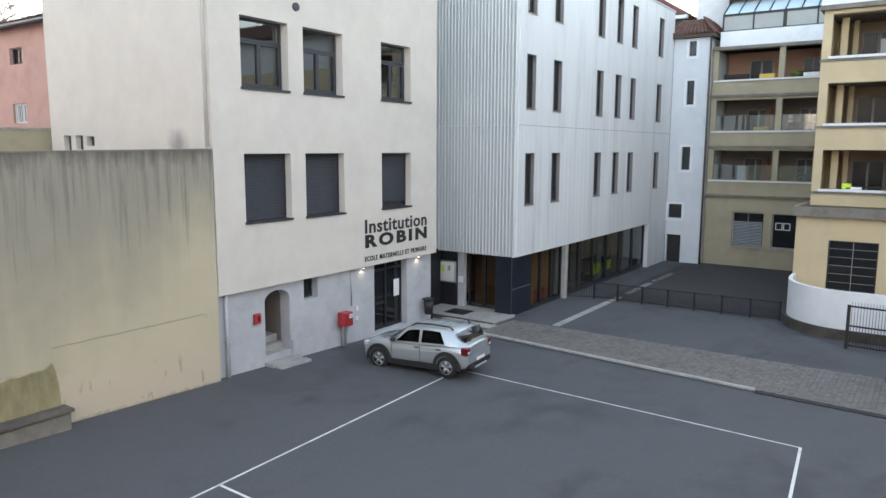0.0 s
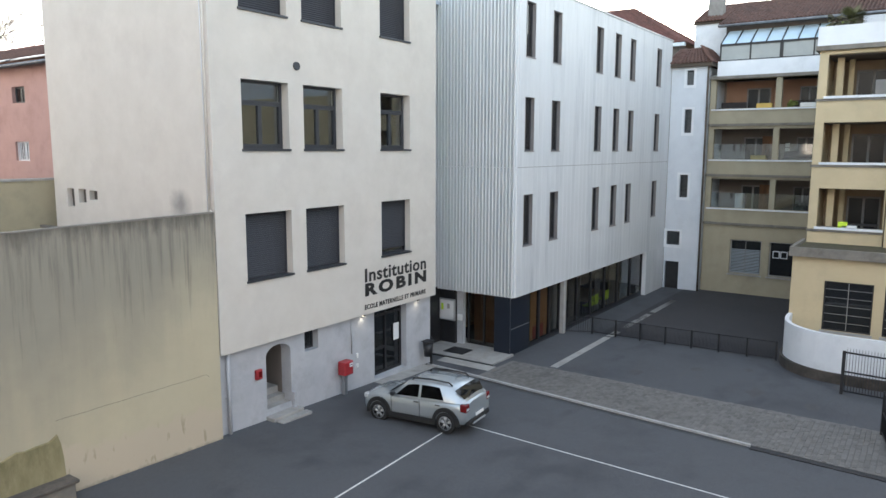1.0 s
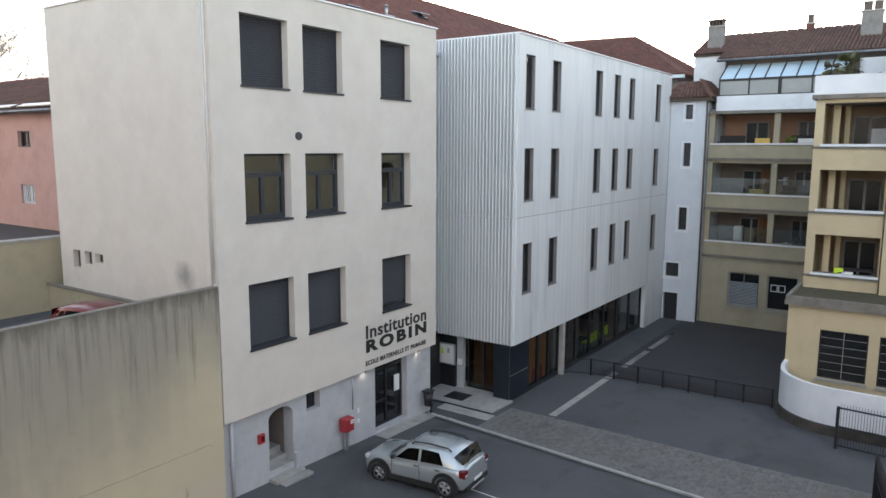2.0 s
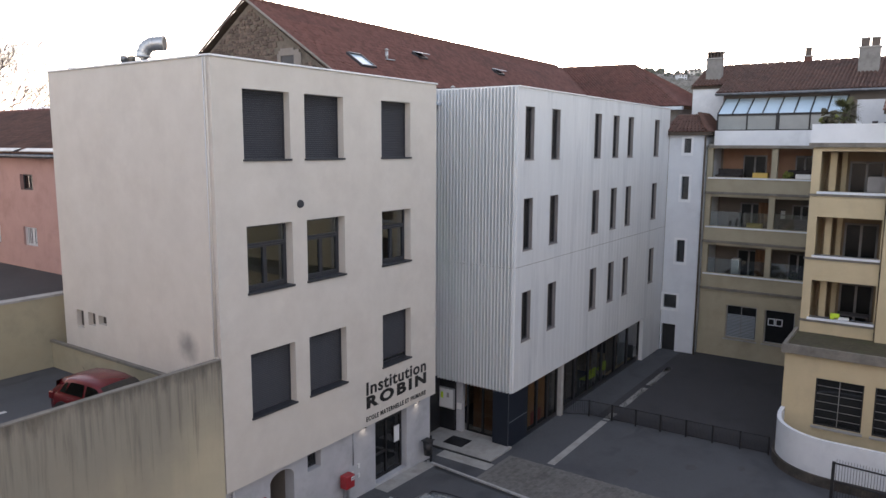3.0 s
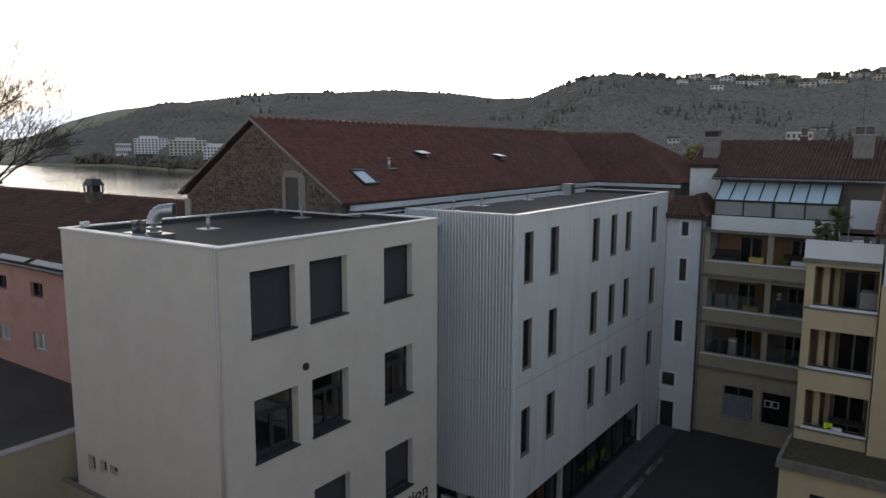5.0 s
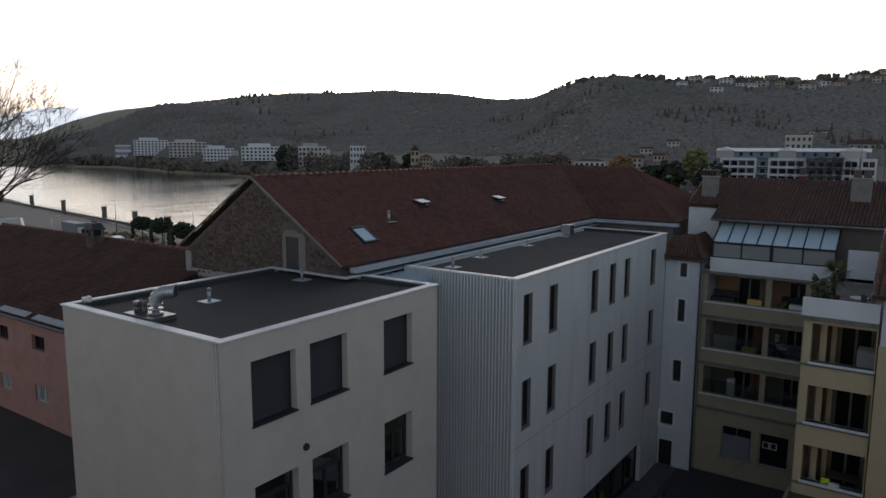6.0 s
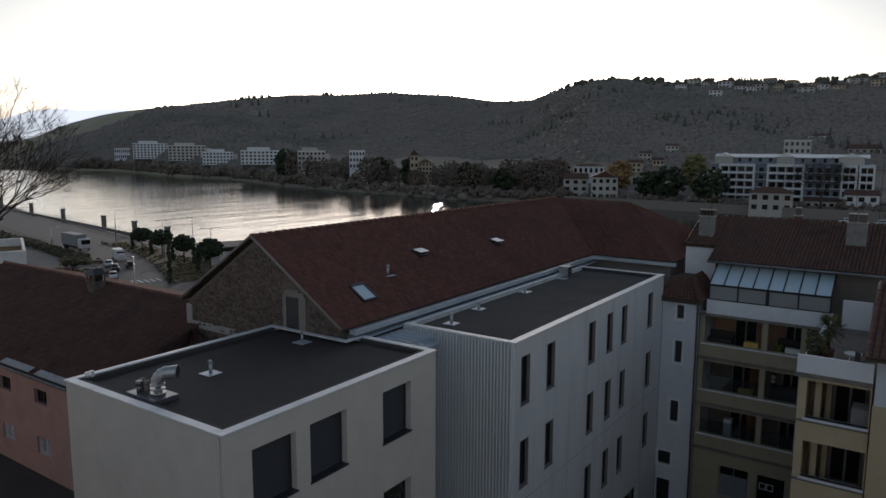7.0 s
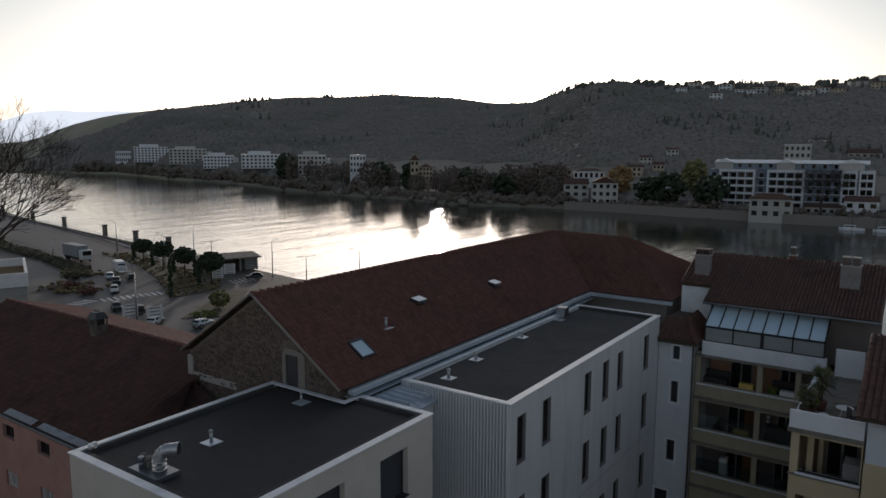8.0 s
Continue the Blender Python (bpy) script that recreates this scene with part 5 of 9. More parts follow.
bm.faces.new([bm.verts.new(p) for p in ((GX - 0.2, EY0, EZ - 0.03), (VX, EY0, EZ - 0.03), (RX1, RY, RZ - 0.03), (GX - 0.2, RY, RZ - 0.03))])
bm.faces.new([bm.verts.new(p) for p in ((RX1 + 6, EY1, EZ - 0.03), (GX - 0.2, EY1, EZ - 0.03), (GX - 0.2, RY, RZ - 0.03), (RX1, RY, RZ - 0.03))])
bm.faces.new([bm.verts.new(p) for p in ((VX, EY0, EZ - 0.03), (VX, -1.75, EZ - 0.03), (RX1, 3.4, RZ - 0.13), (RX1, RY, RZ - 0.03))])
bm.faces.new([bm.verts.new(p) for p in ((VX, -1.75, EZ - 0.03), (45.5, -1.75, EZ - 0.03), (RX1, 3.4, RZ - 0.13))])
bm.faces.new([bm.verts.new(p) for p in ((45.5, -1.75, EZ - 0.03), (45.5, EY1, EZ - 0.03), (RX1, RY, RZ - 0.03), (RX1, 3.4, RZ - 0.13))])
part("roof_deck", bm, BARK, barn)
part("wing_wall", boxes((VX + 0.4, 45, -1.35, -0.95, -1.5, EZ - 0.1), (VX + 0.4, VX + 0.8, -0.95, EY0 + 0.35, -1.5, EZ - 0.1)), STONETRIM, barn)
part("eaves_gutter", boxes((GX + 0.3, VX + 0.1, EY0 - 0.32, EY0 + 0.02, EZ - 0.26, EZ - 0.06), (VX - 0.32, VX + 0.02, -1.85, EY0 - 0.32, EZ - 0.26, EZ - 0.06)), SKYZINC, barn, "broad zinc box gutter")
part("zinc_valley", boxes((GX + 0.4, VX, MY1 + 0.001, EY0 + 0.3, 13.86, 13.90)), SKYZINC, barn, "zinc valley between roof and parapet")
part("verge", tubes(((GX - 0.25, EY0 - 0.05, EZ + 0.05), (GX - 0.25, RY, RZ + 0.08), 0.05), ((GX - 0.25, EY1 + 0.05, EZ + 0.05), (GX - 0.25, RY, RZ + 0.08), 0.05)), STONETRIM, barn, "pale mortared verge")
for i in range(int((RX1 - GX) / 0.45)):
    part("ridge_tile", RIDGE_ME, TILE, barn, "", pose(GX - 0.2 + 0.45 * i, RY, RZ, 0, 0, 90))

# ---- white stair tower with a tiled cap ----
TX = 30.6
tower = thing("stair_tower", "narrow bluish-white rendered stair tower with a hipped red tiled cap", "building")
TW = [(-2.88, -3.28, 11.42, 12.24), (-2.85, -3.26, 8.72, 10.06), (-2.75, -3.22, 5.0, 6.32), (-2.14, -2.9, 2.17, 2.99), (-2.1, -2.92, -0.45, 1.18)]
Y0T, Y1T = -2.02, -4.02
part("wall", wall_mesh(Y0T - Y1T, -0.8, 12.42, [(Y0T - a, Y0T - b, c, d) for a, b, c, d in TW], 0.3), BLUEWHITE, tower, "bluish-white render", facing_x(TX, Y0T))
part("side_wall", boxes((TX + 0.3, TX + 4, Y1T, Y1T + 0.3, -0.8, 12.42)), BLUEWHITE, tower)
for k, (a, b, c, d) in enumerate(TW):
    u0, u1 = Y0T - a, Y0T - b
    at = facing_x(TX, Y0T)
    if k < 4:
        w = part("window", boxes((u0, u0 + 0.05, 0.14, 0.2, c, d), (u1 - 0.05, u1, 0.14, 0.2, c, d), (u0 + 0.05, u1 - 0.05, 0.14, 0.2, d - 0.05, d), (u0 + 0.05, u1 - 0.05, 0.14, 0.2, c, c + 0.05)), ANTHRACITE, tower, "small dark stair window", at)
        part("pane", boxes((u0 + 0.05, u1 - 0.05, 0.17, 0.18, c + 0.05, d - 0.05)), GLASSDARK, w)
        part("surround", boxes((u0 - 0.14, u0 - 0.005, -0.02, 0.0, c - 0.16, d + 0.12), (u1 + 0.005, u1 + 0.14, -0.02, 0.0, c - 0.16, d + 0.12), (u0 - 0.005, u1 + 0.005, -0.02, 0.0, d + 0.005, d + 0.12), (u0 - 0.005, u1 + 0.005, -0.02, 0.0, c - 0.16, c - 0.005)), WHITE, w, "white raised surround")
    else:
        part("door", boxes((u0 + 0.02, u1 - 0.02, 0.16, 0.22, c, d - 0.02), bevel=0.01), BLACK, tower, "dark door", at)
part("room", boxes((TX + 0.9, TX + 1.0, Y1T + 0.3, Y0T, -0.8, 12.4)), DARKROOM, tower)
part("eave", boxes((TX - 0.27, TX + 4, Y1T - 0.27, Y0T + 0.3, 12.42, 12.6)), BARK, tower, "dark timber eaves")
CAP_FRONT = [(TX - 0.3, Y0T + 0.3, 12.6), (TX - 0.3, Y1T - 0.3, 12.6), (TX + 1.6, Y1T + 0.7, 13.6), (TX + 1.6, Y0T + 0.1, 13.6)]
CAP_SIDE = [(TX - 0.3, Y1T - 0.3, 12.6), (TX + 4, Y1T - 0.3, 12.6), (TX + 4, Y1T + 0.7, 13.6), (TX + 1.6, Y1T + 0.7, 13.6)]
cap_ = part("roof_deck", boxes((TX - 0.2, TX + 4, Y1T - 0.2, Y0T + 0.25, 12.56, 12.62), (TX + 1.62, TX + 4, Y1T + 0.75, Y0T, 12.6, 13.56)), BARK, tower)
part("downpipe", tubes(((TX - 0.06, Y1T - 0.06, 12.4), (TX - 0.06, Y1T - 0.06, -0.5), 0.055)), BARK, tower, "brown downpipe")

# ---- apartment block with loggias and a glazed veranda ----
AX = 31.2
AY0, AY1 = -4.08, -13.3
blockA = thing("apartment_block", "yellow rendered apartment block with deep loggias and a glazed rooftop veranda", "building")
SPANS = [(4.47, 6.12), (7.23, 8.93), (10.06, 11.68)]
FL = [(AY0 - 0.3, -7.52), (-7.82, -9.52), (-9.8, -13.0)]
at = facing_x(AX, AY0)
loggia_ops = [(AY0 - a, AY0 - b, c, d) for c, d in SPANS for a, b in FL] + [(AY0 + 5.62, AY0 + 7.30, 0.70, 2.68), (AY0 + 7.71, AY0 + 9.28, 0.70, 2.66)]
part("wall", wall_mesh(AY0 - AY1, -0.8, 11.75, loggia_ops, 0.3), PALEYELLOW, blockA, "dull yellow rendered wall", at)
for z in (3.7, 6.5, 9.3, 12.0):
    part("loggia_floor", boxes((AX + 0.3, AX + 2.2, AY1, AY0 - 0.02, z - 0.25, z - 0.05)), SHADEBROWN, blockA)
part("loggia_back", boxes((AX + 2.2, AX + 2.4, AY1, AY0 - 0.02, -0.8, 11.75), (AX + 0.3, AX + 2.2, AY0 - 0.22, AY0 - 0.02, -0.8, 11.75)), SHADEBROWN, blockA)
for z0, z1 in SPANS:
    part("parapet_cap", boxes((0.1, AY0 - AY1, -0.08, 0.34, z0 - 0.10, z0 - 0.02)), WHITE, blockA, "white parapet cap", at)
    part("string_course", boxes((0.0, AY0 - AY1, -0.14, -0.002, z0 - 0.98, z0 - 0.84)), DIRTYCONC, blockA, "dirty projecting concrete string course", at)
part("cornice", boxes((0.0, AY0 - AY1, -0.18, -0.002, 11.70, 11.86)), DIRTYCONC, blockA, "dirty concrete cornice", at)
part("veranda_parapet", boxes((0.35, 6.9, -0.1, 0.1, 11.86, 12.68)), WHITE, blockA, "white veranda parapet", at)
part("veranda_floor", boxes((0.0, AY0 - AY1, 0.1, 6.5, 11.75, 11.95)), CONCRETE, blockA, "", at)
ver = part("veranda", boxes(*[(0.45 + 6.3 * i / 4 - (0.09 if i == 2 else 0.04), 0.45 + 6.3 * i / 4 + (0.09 if i == 2 else 0.04), -0.06, 0.02, 12.68, 13.56) for i in range(5)], (0.42, 6.78, -0.08, 0.04, 13.50, 13.62), (0.42, 6.78, -0.06, 0.02, 12.68, 12.74)), BLACK, blockA, "black framed glazed veranda", at)
for i in range(4):
    u = 0.45 + 6.3 * i / 4
    part("pane", boxes((u + 0.03, u + 1.545, -0.03, -0.02, 12.74, 13.50)), GREYGLASS, ver, "grey glass pane")
for i in range(8):
    u0, u1 = 0.45 + 6.3 * i / 8, 0.45 + 6.3 * (i + 1) / 8
    bm = bmesh.new()
    slab(bm, [(u0 + 0.03, -0.06, 13.62), (u1 - 0.03, -0.06, 13.62), (u1 - 0.03, 1.6, 14.55), (u0 + 0.03, 1.6, 14.55)], 0.03)
    part("roof_pane", bm, SKYPANE, ver, "glass roof pane with the sky's blue reflection painted in")
for i in range(9):
    u = 0.45 + 6.3 * i / 8
    part("rafter", slab(bmesh.new(), [(u - 0.03, -0.08, 13.65), (u + 0.03, -0.08, 13.65), (u + 0.03, 1.6, 14.6), (u - 0.03, 1.6, 14.6)], 0.1), BLACK, ver)
# This wall lies in shadow; the dark tone paints that in.
part("upper_wall", boxes((0.3, AY0 - AY1, 1.62, 1.9, 11.9, 14.8)), SHADEBROWN, blockA, "upper wall behind the veranda, its shadow painted brown", at)
part("roof", tile_roof([(AX + 0.9, AY0 + 0.0, 14.85), (AX + 0.9, AY1, 14.85), (38, AY1, 17.0), (38, AY0 + 0.0, 17.0)], TILEDARK, seed=13, pitch=0.2, course=0.33), TILEDARK, blockA, "dark red-brown corrugated tile roof")["kind"] = "stuff"
part("roof_back", tile_roof([(45, AY1, 14.9), (45, AY0 + 2, 14.9), (38, AY0 + 2, 17.0), (38, AY1, 17.0)], TILEDARK, seed=14, pitch=0.5, course=0.8), TILEDARK, blockA)["kind"] = "stuff"
part("roof_side", tile_roof([(AX + 2.9, AY0 + 2.0, 15.45), (AX + 2.9, AY0, 15.45), (38, AY0, 17.0), (38, AY0 + 2.0, 17.0)], TILEDARK, seed=15, pitch=0.2, course=0.33), TILEDARK, blockA)["kind"] = "stuff"
part("side_wall", boxes((AX + 3.1, AX + 6.5, AY0 + 1.6, AY0 + 1.9, 11, 15.4), (AX + 3.1, AX + 3.4, AY0 + 0.0, AY0 + 1.6, 11, 15.4)), WHITE, blockA, "white gable end")
bm = bmesh.new()
for ya, yb, x0, z0 in ((AY0, AY1, AX + 1.0, 14.82), (AY0 + 2.0, AY0, AX + 3.0, 15.42)):
    slab(bm, [(x0, yb, z0), (38, yb, 16.97), (38, ya, 16.97), (x0, ya, z0)], 0.12)
part("roof_deck", bm, BARK, blockA)
part("eaves_gutter", tubes(((AX + 0.85, AY0, 14.78), (AX + 0.85, AY1, 14.78), 0.07)), DARKZINC, blockA)

# ---- nearer block with balconies and a roof terrace ----
BX = 21.8
BY0, BY1 = -10.74, -13.47
blockB = thing("balcony_block", "yellow rendered block with stacked balconies and a roof terrace", "building")
BS = [(4.58, 6.18), (7.26, 8.88), (9.94, 11.60)]
at = facing_x(BX, BY0)
part("wall", wall_mesh(BY0 - BY1, 3.0, 11.76, [(0.32, BY0 - BY1 - 0.05, c, d) for c, d in BS], 0.25), YELLOW, blockB, "warm yellow rendered balcony front", at)
part("side_wall", wall_mesh(9.3, 3.0, 11.76, [(0.3, 2.0, c, d) for c, d in BS], 0.25), YELLOW, blockB, "", pose(BX + 9.55, BY0, 0, 0, 0, 180))
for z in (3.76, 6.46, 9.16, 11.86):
    part("balcony_floor", boxes((BX + 0.25, BX + 2.6, -18, BY0 - 0.25, z - 0.3, z - 0.1)), SHADEBROWN, blockB)
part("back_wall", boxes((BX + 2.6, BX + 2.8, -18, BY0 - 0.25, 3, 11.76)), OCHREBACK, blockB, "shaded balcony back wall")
for z0, z1 in BS:
    part("parapet_cap", boxes((0.25, BY0 - BY1, -0.10, 0.3, z0 - 0.10, z0 - 0.0)), WHITE, blockB, "white balcony sill", at)
    part("band", boxes((-0.05, BY0 - BY1, -0.05, -0.002, z0 - 0.2, z0 - 0.10)), DIRTYCONC, blockB, "", at)
part("terrace_slab", boxes((-0.15, BY0 - BY1 + 0.02, -0.2, 9.0, 11.76, 11.94)), DIRTYCONC, blockB, "dirty terrace slab edge", at)
part("terrace_parapet", boxes((-0.1, BY0 - BY1, -0.12, 0.05, 11.94, 12.71), (-0.1, 0.05, 0.05, 9.0, 11.94, 12.16)), WHITE, blockB, "white terrace parapet", at)
part("right_wall", boxes((BX - 0.25, BX + 12, -40, BY1 - 0.06, 3.0, 11.06)), YELLOW, blockB, "yellow wall beside the balconies")
part("right_wall_upper", boxes((BX - 0.2, BX + 12, -40, BY1 - 0.10, 11.06, 13.16)), BLUEWHITE, blockB, "pale upper wall beside the terrace")
part("right_roof", tile_roof([(BX - 0.9, BY1 + 0.35, 13.16), (BX - 0.9, -40, 13.16), (BX + 5, -40, 15.36), (BX + 5, BY1 + 0.35, 15.36)], TILEDARK, seed=17), TILEDARK, blockB, "brown canal tile roof")["kind"] = "stuff"
part("right_roof_deck", slab(bmesh.new(), [(BX - 0.85, -40, 13.13), (BX + 5, -40, 15.33), (BX + 5, BY1 + 0.3, 15.33), (BX - 0.85, BY1 + 0.3, 13.13)], 0.1), BARK, blockB)

# ---- low building with gridded windows behind a curved white wall ----
LX = 19.0
LY0 = -10.66
low = thing("low_building", "low yellow rendered building with dark gridded windows and a mossy ledge", "building")
at = facing_x(LX, LY0)
LW = [(11.85 - 10.68, 13.5 - 10.68, 0.84, 2.77), (13.86 - 10.68, 15.5 - 10.68, 0.84, 2.77), (15.9 - 10.68, 17.5 - 10.68, 0.84, 2.77)]
part("wall", wall_mesh(25, -0.8, 3.66, LW, 0.3), YELLOW, low, "yellow rendered wall", at)
part("side_wall", boxes((LX + 0.3, LX + 12, LY0 - 0.3, LY0, -0.8, 3.66)), YELLOW, low)
part("ledge", boxes((LX - 0.25, LX + 3, -36, LY0 + 0.12, 3.66, 3.84)), DIRTYCONC, low, "weathered concrete ledge stained with moss")
part("kerb", boxes((LX - 0.23, LX - 0.10, -36, LY0 + 0.10, 3.84, 4.02), (LX - 0.10, LX + 3, LY0 - 0.03, LY0 + 0.10, 3.84, 4.02)), DIRTYCONC, low, "worn ledge kerb")
part("moss_bed", boxes((LX - 0.097, LX + 2.79, -36, LY0 - 0.033, 3.84, 3.9)), MOSSBED, low, "brown moss on the ledge")
for u0, u1, z0, z1 in LW:
    w = part("window", boxes((u0, u0 + 0.05, 0.1, 0.16, z0, z1), (u1 - 0.05, u1, 0.1, 0.16, z0, z1), (u0 + 0.05, u1 - 0.05, 0.1, 0.16, z1 - 0.05, z1), (u0 + 0.05, u1 - 0.05, 0.1, 0.16, z0, z0 + 0.05)), BLACK, low, "large gridded window", at)
    for k in range(1, 6):
        zc = z0 + (z1 - z0) * k / 6
        part("glazing_bar", boxes((u0 + 0.05, u1 - 0.05, 0.11, 0.15, zc - 0.007, zc + 0.007)), DOORGREY, w)
    part("mullion", boxes(((u0 + u1) / 2 - 0.012, (u0 + u1) / 2 + 0.012, 0.105, 0.155, z0 + 0.05, z1 - 0.05)), DOORGREY, w)
    part("pane", boxes((u0 + 0.05, u1 - 0.05, 0.135, 0.14, z0 + 0.05, z1 - 0.05)), CARGLASS, w)
    part("sill", boxes((u0 - 0.06, u1 + 0.06, -0.12, 0.1, z0 - 0.08, z0 - 0.003)), CONCRETE, w)

# ---- vehicles ----
def side_profile(pts, x):
    for (xa, za), (xb, zb) in zip(pts, pts[1:]):
        if xb <= x <= xa:
            f = (xa - x) / (xa - xb) if xa != xb else 0
            return za + (zb - za) * f
    return pts[-1][1]


def loft(bm, sections):
    rings = [[bm.verts.new(p) for p in sec] for sec in sections]
    for a, b in zip(rings, rings[1:]):
        for i in range(len(a) - 1):
            f = bm.faces.new((a[i], b[i], b[i + 1], a[i + 1]))
            f.smooth = True
    for r in (rings[0], rings[-1]):
        bm.faces.new(r)
    return bm


TOPLINE = [(1.05, 1.00), (0.66, 1.24), (0.28, 1.47), (-0.05, 1.545), (-0.6, 1.57), (-1.15, 1.545), (-1.60, 1.47), (-1.80, 1.26), (-1.95, 1.05)]
BELT = [(1.05, 0.98), (0.0, 1.0), (-1.0, 1.03), (-1.95, 1.05)]


def house_half(x):
    """Half-widths of the cabin at belt and roof."""
    k = 1 - 0.10 * max(0, (x - 0.2) / 0.85) - 0.06 * max(0, (-1.2 - x) / 0.75)
    return 0.825 * k, 0.66 * k


def cabin_pt(x, f, side, out=0.0):
    zb, zt = side_profile(BELT, x), side_profile(TOPLINE, x)
    wb, wt = house_half(x)
    return Vector((x, side * (wb + (wt - wb) * f + out), zb + (zt - 0.05 - zb) * f))


def car_meshes(paint):
    body = bmesh.new()
    secs = []
    for x, zb, zt, w in ((2.06, 0.46, 0.66, 0.52), (2.01, 0.32, 0.77, 0.70), (1.88, 0.25, 0.87, 0.80), (1.6, 0.23, 0.94, 0.85), (1.3, 0.23, 0.95, 0.865), (0.95, 0.23, 0.99, 0.865), (0.3, 0.23, 0.99, 0.865), (-0.6, 0.23, 1.01, 0.865), (-1.3, 0.23, 1.04, 0.865), (-1.7, 0.27, 1.05, 0.855), (-1.93, 0.33, 1.05, 0.825), (-2.03, 0.44, 1.00, 0.76)):
        h = zt - zb
        half = [(w * 0.80, zb), (w * 0.97, zb + 0.10 * h), (w, zb + 0.38 * h), (w * 0.985, zb + 0.68 * h), (w * 0.94, zb + 0.90 * h), (w * 0.80, zt), (w * 0.4, zt + 0.025)]
        secs.append([(x, y, z) for y, z in half] + [(x, 0, zt + 0.03)] + [(x, -y, z) for y, z in half[::-1]])
    loft(body, secs)
    bmesh.ops.recalc_face_normals(body, faces=body.faces)
    cab = bmesh.new()
    secs = []
    for x, _ in TOPLINE:
        zb, zt = side_profile(BELT, x) - 0.03, side_profile(TOPLINE, x)
        wb, wt = house_half(x)
        secs.append([(x, wb, zb), (x, wb + (wt - wb) * 0.9, zb + (zt - 0.03 - zb) * 0.9), (x, wt - 0.08, zt - 0.012), (x, 0, zt + 0.012), (x, -wt + 0.08, zt - 0.012), (x, -(wb + (wt - wb) * 0.9), zb + (zt - 0.03 - zb) * 0.9), (x, -wb, zb)])
    loft(cab, secs)
    bmesh.ops.recalc_face_normals(cab, faces=cab.faces)
    return mesh_of("car_body", body, paint), mesh_of("car_cabin", cab, paint)


def glass_strip(xs_lo, xs_hi, f0, f1, side, out=0.012):
    bm = bmesh.new()
    n = 6
    rows = []
    for k in range(n + 1):
        t = k / n
        rows.append((cabin_pt(xs_lo[0] + (xs_lo[1] - xs_lo[0]) * t, f0, side, out), cabin_pt(xs_hi[0] + (xs_hi[1] - xs_hi[0]) * t, f1, side, out)))
    vs = [(bm.verts.new(a), bm.verts.new(b)) for a, b in rows]
    for a, b in zip(vs, vs[1:]):
        bm.faces.new((a[0], b[0], b[1], a[1]) if side < 0 else (a[1], b[1], b[0], a[0]))
    bmesh.ops.solidify(bm, geom=bm.faces[:], thickness=0.01)
    return mesh_of("side_glass", bm, CARGLASS)


def screen_mesh(x0, x1, half):
    bm = bmesh.new()
    rows = []
    for k in range(5):
        x = x0 + (x1 - x0) * k / 4
        z = side_profile(TOPLINE, x) + 0.022
        w = house_half(x)[1] * half * (1.22 - 0.22 * k / 4 if x0 > x1 else 1.0 + 0.22 * k / 4)
        rows.append([bm.verts.new((x, -w, z - 0.035)), bm.verts.new((x, -w * 0.5, z - 0.008)), bm.verts.new((x, 0, z)), bm.verts.new((x, w * 0.5, z - 0.008)), bm.verts.new((x, w, z - 0.035))])
    for a, b in zip(rows, rows[1:]):
        for i in range(4):
            bm.faces.new((a[i], a[i + 1], b[i + 1], b[i])).smooth = True
    bmesh.ops.recalc_face_normals(bm, faces=bm.faces)
    return mesh_of("screen", bm, CARGLASS)


def wheel_meshes():
    ty = bmesh.new()
    n = 28
    prof = [(0.215, -0.10), (0.30, -0.10), (0.322, -0.07), (0.322, 0.07), (0.30, 0.10), (0.215, 0.10)]
    rings = [[ty.verts.new((r * math.cos(2 * math.pi * i / n), y, r * math.sin(2 * math.pi * i / n))) for r, y in prof] for i in range(n)]
    for i in range(n):
        for k in range(len(prof) - 1):
            ty.faces.new((rings[i][k], rings[i][k + 1], rings[(i + 1) % n][k + 1], rings[(i + 1) % n][k])).smooth = True
    bmesh.ops.recalc_face_normals(ty, faces=ty.faces)
    hub = bmesh.new()
    tube(hub, (0, -0.05, 0), (0, 0.05, 0), 0.20, n=20)
    rim = bmesh.new()
    tube(rim, (0, 0.05, 0), (0, 0.085, 0), 0.05, n=10)
    for k in range(5):
        a = 2 * math.pi * k / 5 + 0.3
        for da in (-0.16, 0.16):
            tube(rim, (0.03 * math.cos(a), 0.075, 0.03 * math.sin(a)), (0.205 * math.cos(a + da), 0.07, 0.205 * math.sin(a + da)), 0.026, 0.018, n=6)
    ring = [0.2, 0.218]
    for i in range(20):
        a0, a1 = 2 * math.pi * i / 20, 2 * math.pi * (i + 1) / 20
        rim.faces.new([rim.verts.new((r * math.cos(a), 0.09, r * math.sin(a))) for r, a in ((0.192, a0), (0.218, a0), (0.218, a1), (0.192, a1))])
    return mesh_of("tyre", ty, RUBBER), mesh_of("hub", hub, BLACK), mesh_of("rim", rim, ALLOY)


TYRE_ME, HUB_ME, RIM_ME = wheel_meshes()
SG = [(side, glass_strip((0.64, -0.26), (0.20, -0.26), 0.08, 0.84, side), glass_strip((-0.36, -1.22), (-0.36, -1.02), 0.08, 0.84, side), glass_strip((-1.20, -1.50), (-1.14, -1.30), 0.10, 0.80, side)) for side in (1, -1)]
WS_ME, RS_ME = screen_mesh(1.0, 0.32, 1.0), screen_mesh(-1.63, -1.88, 1.02)
ARCH = bmesh.new()
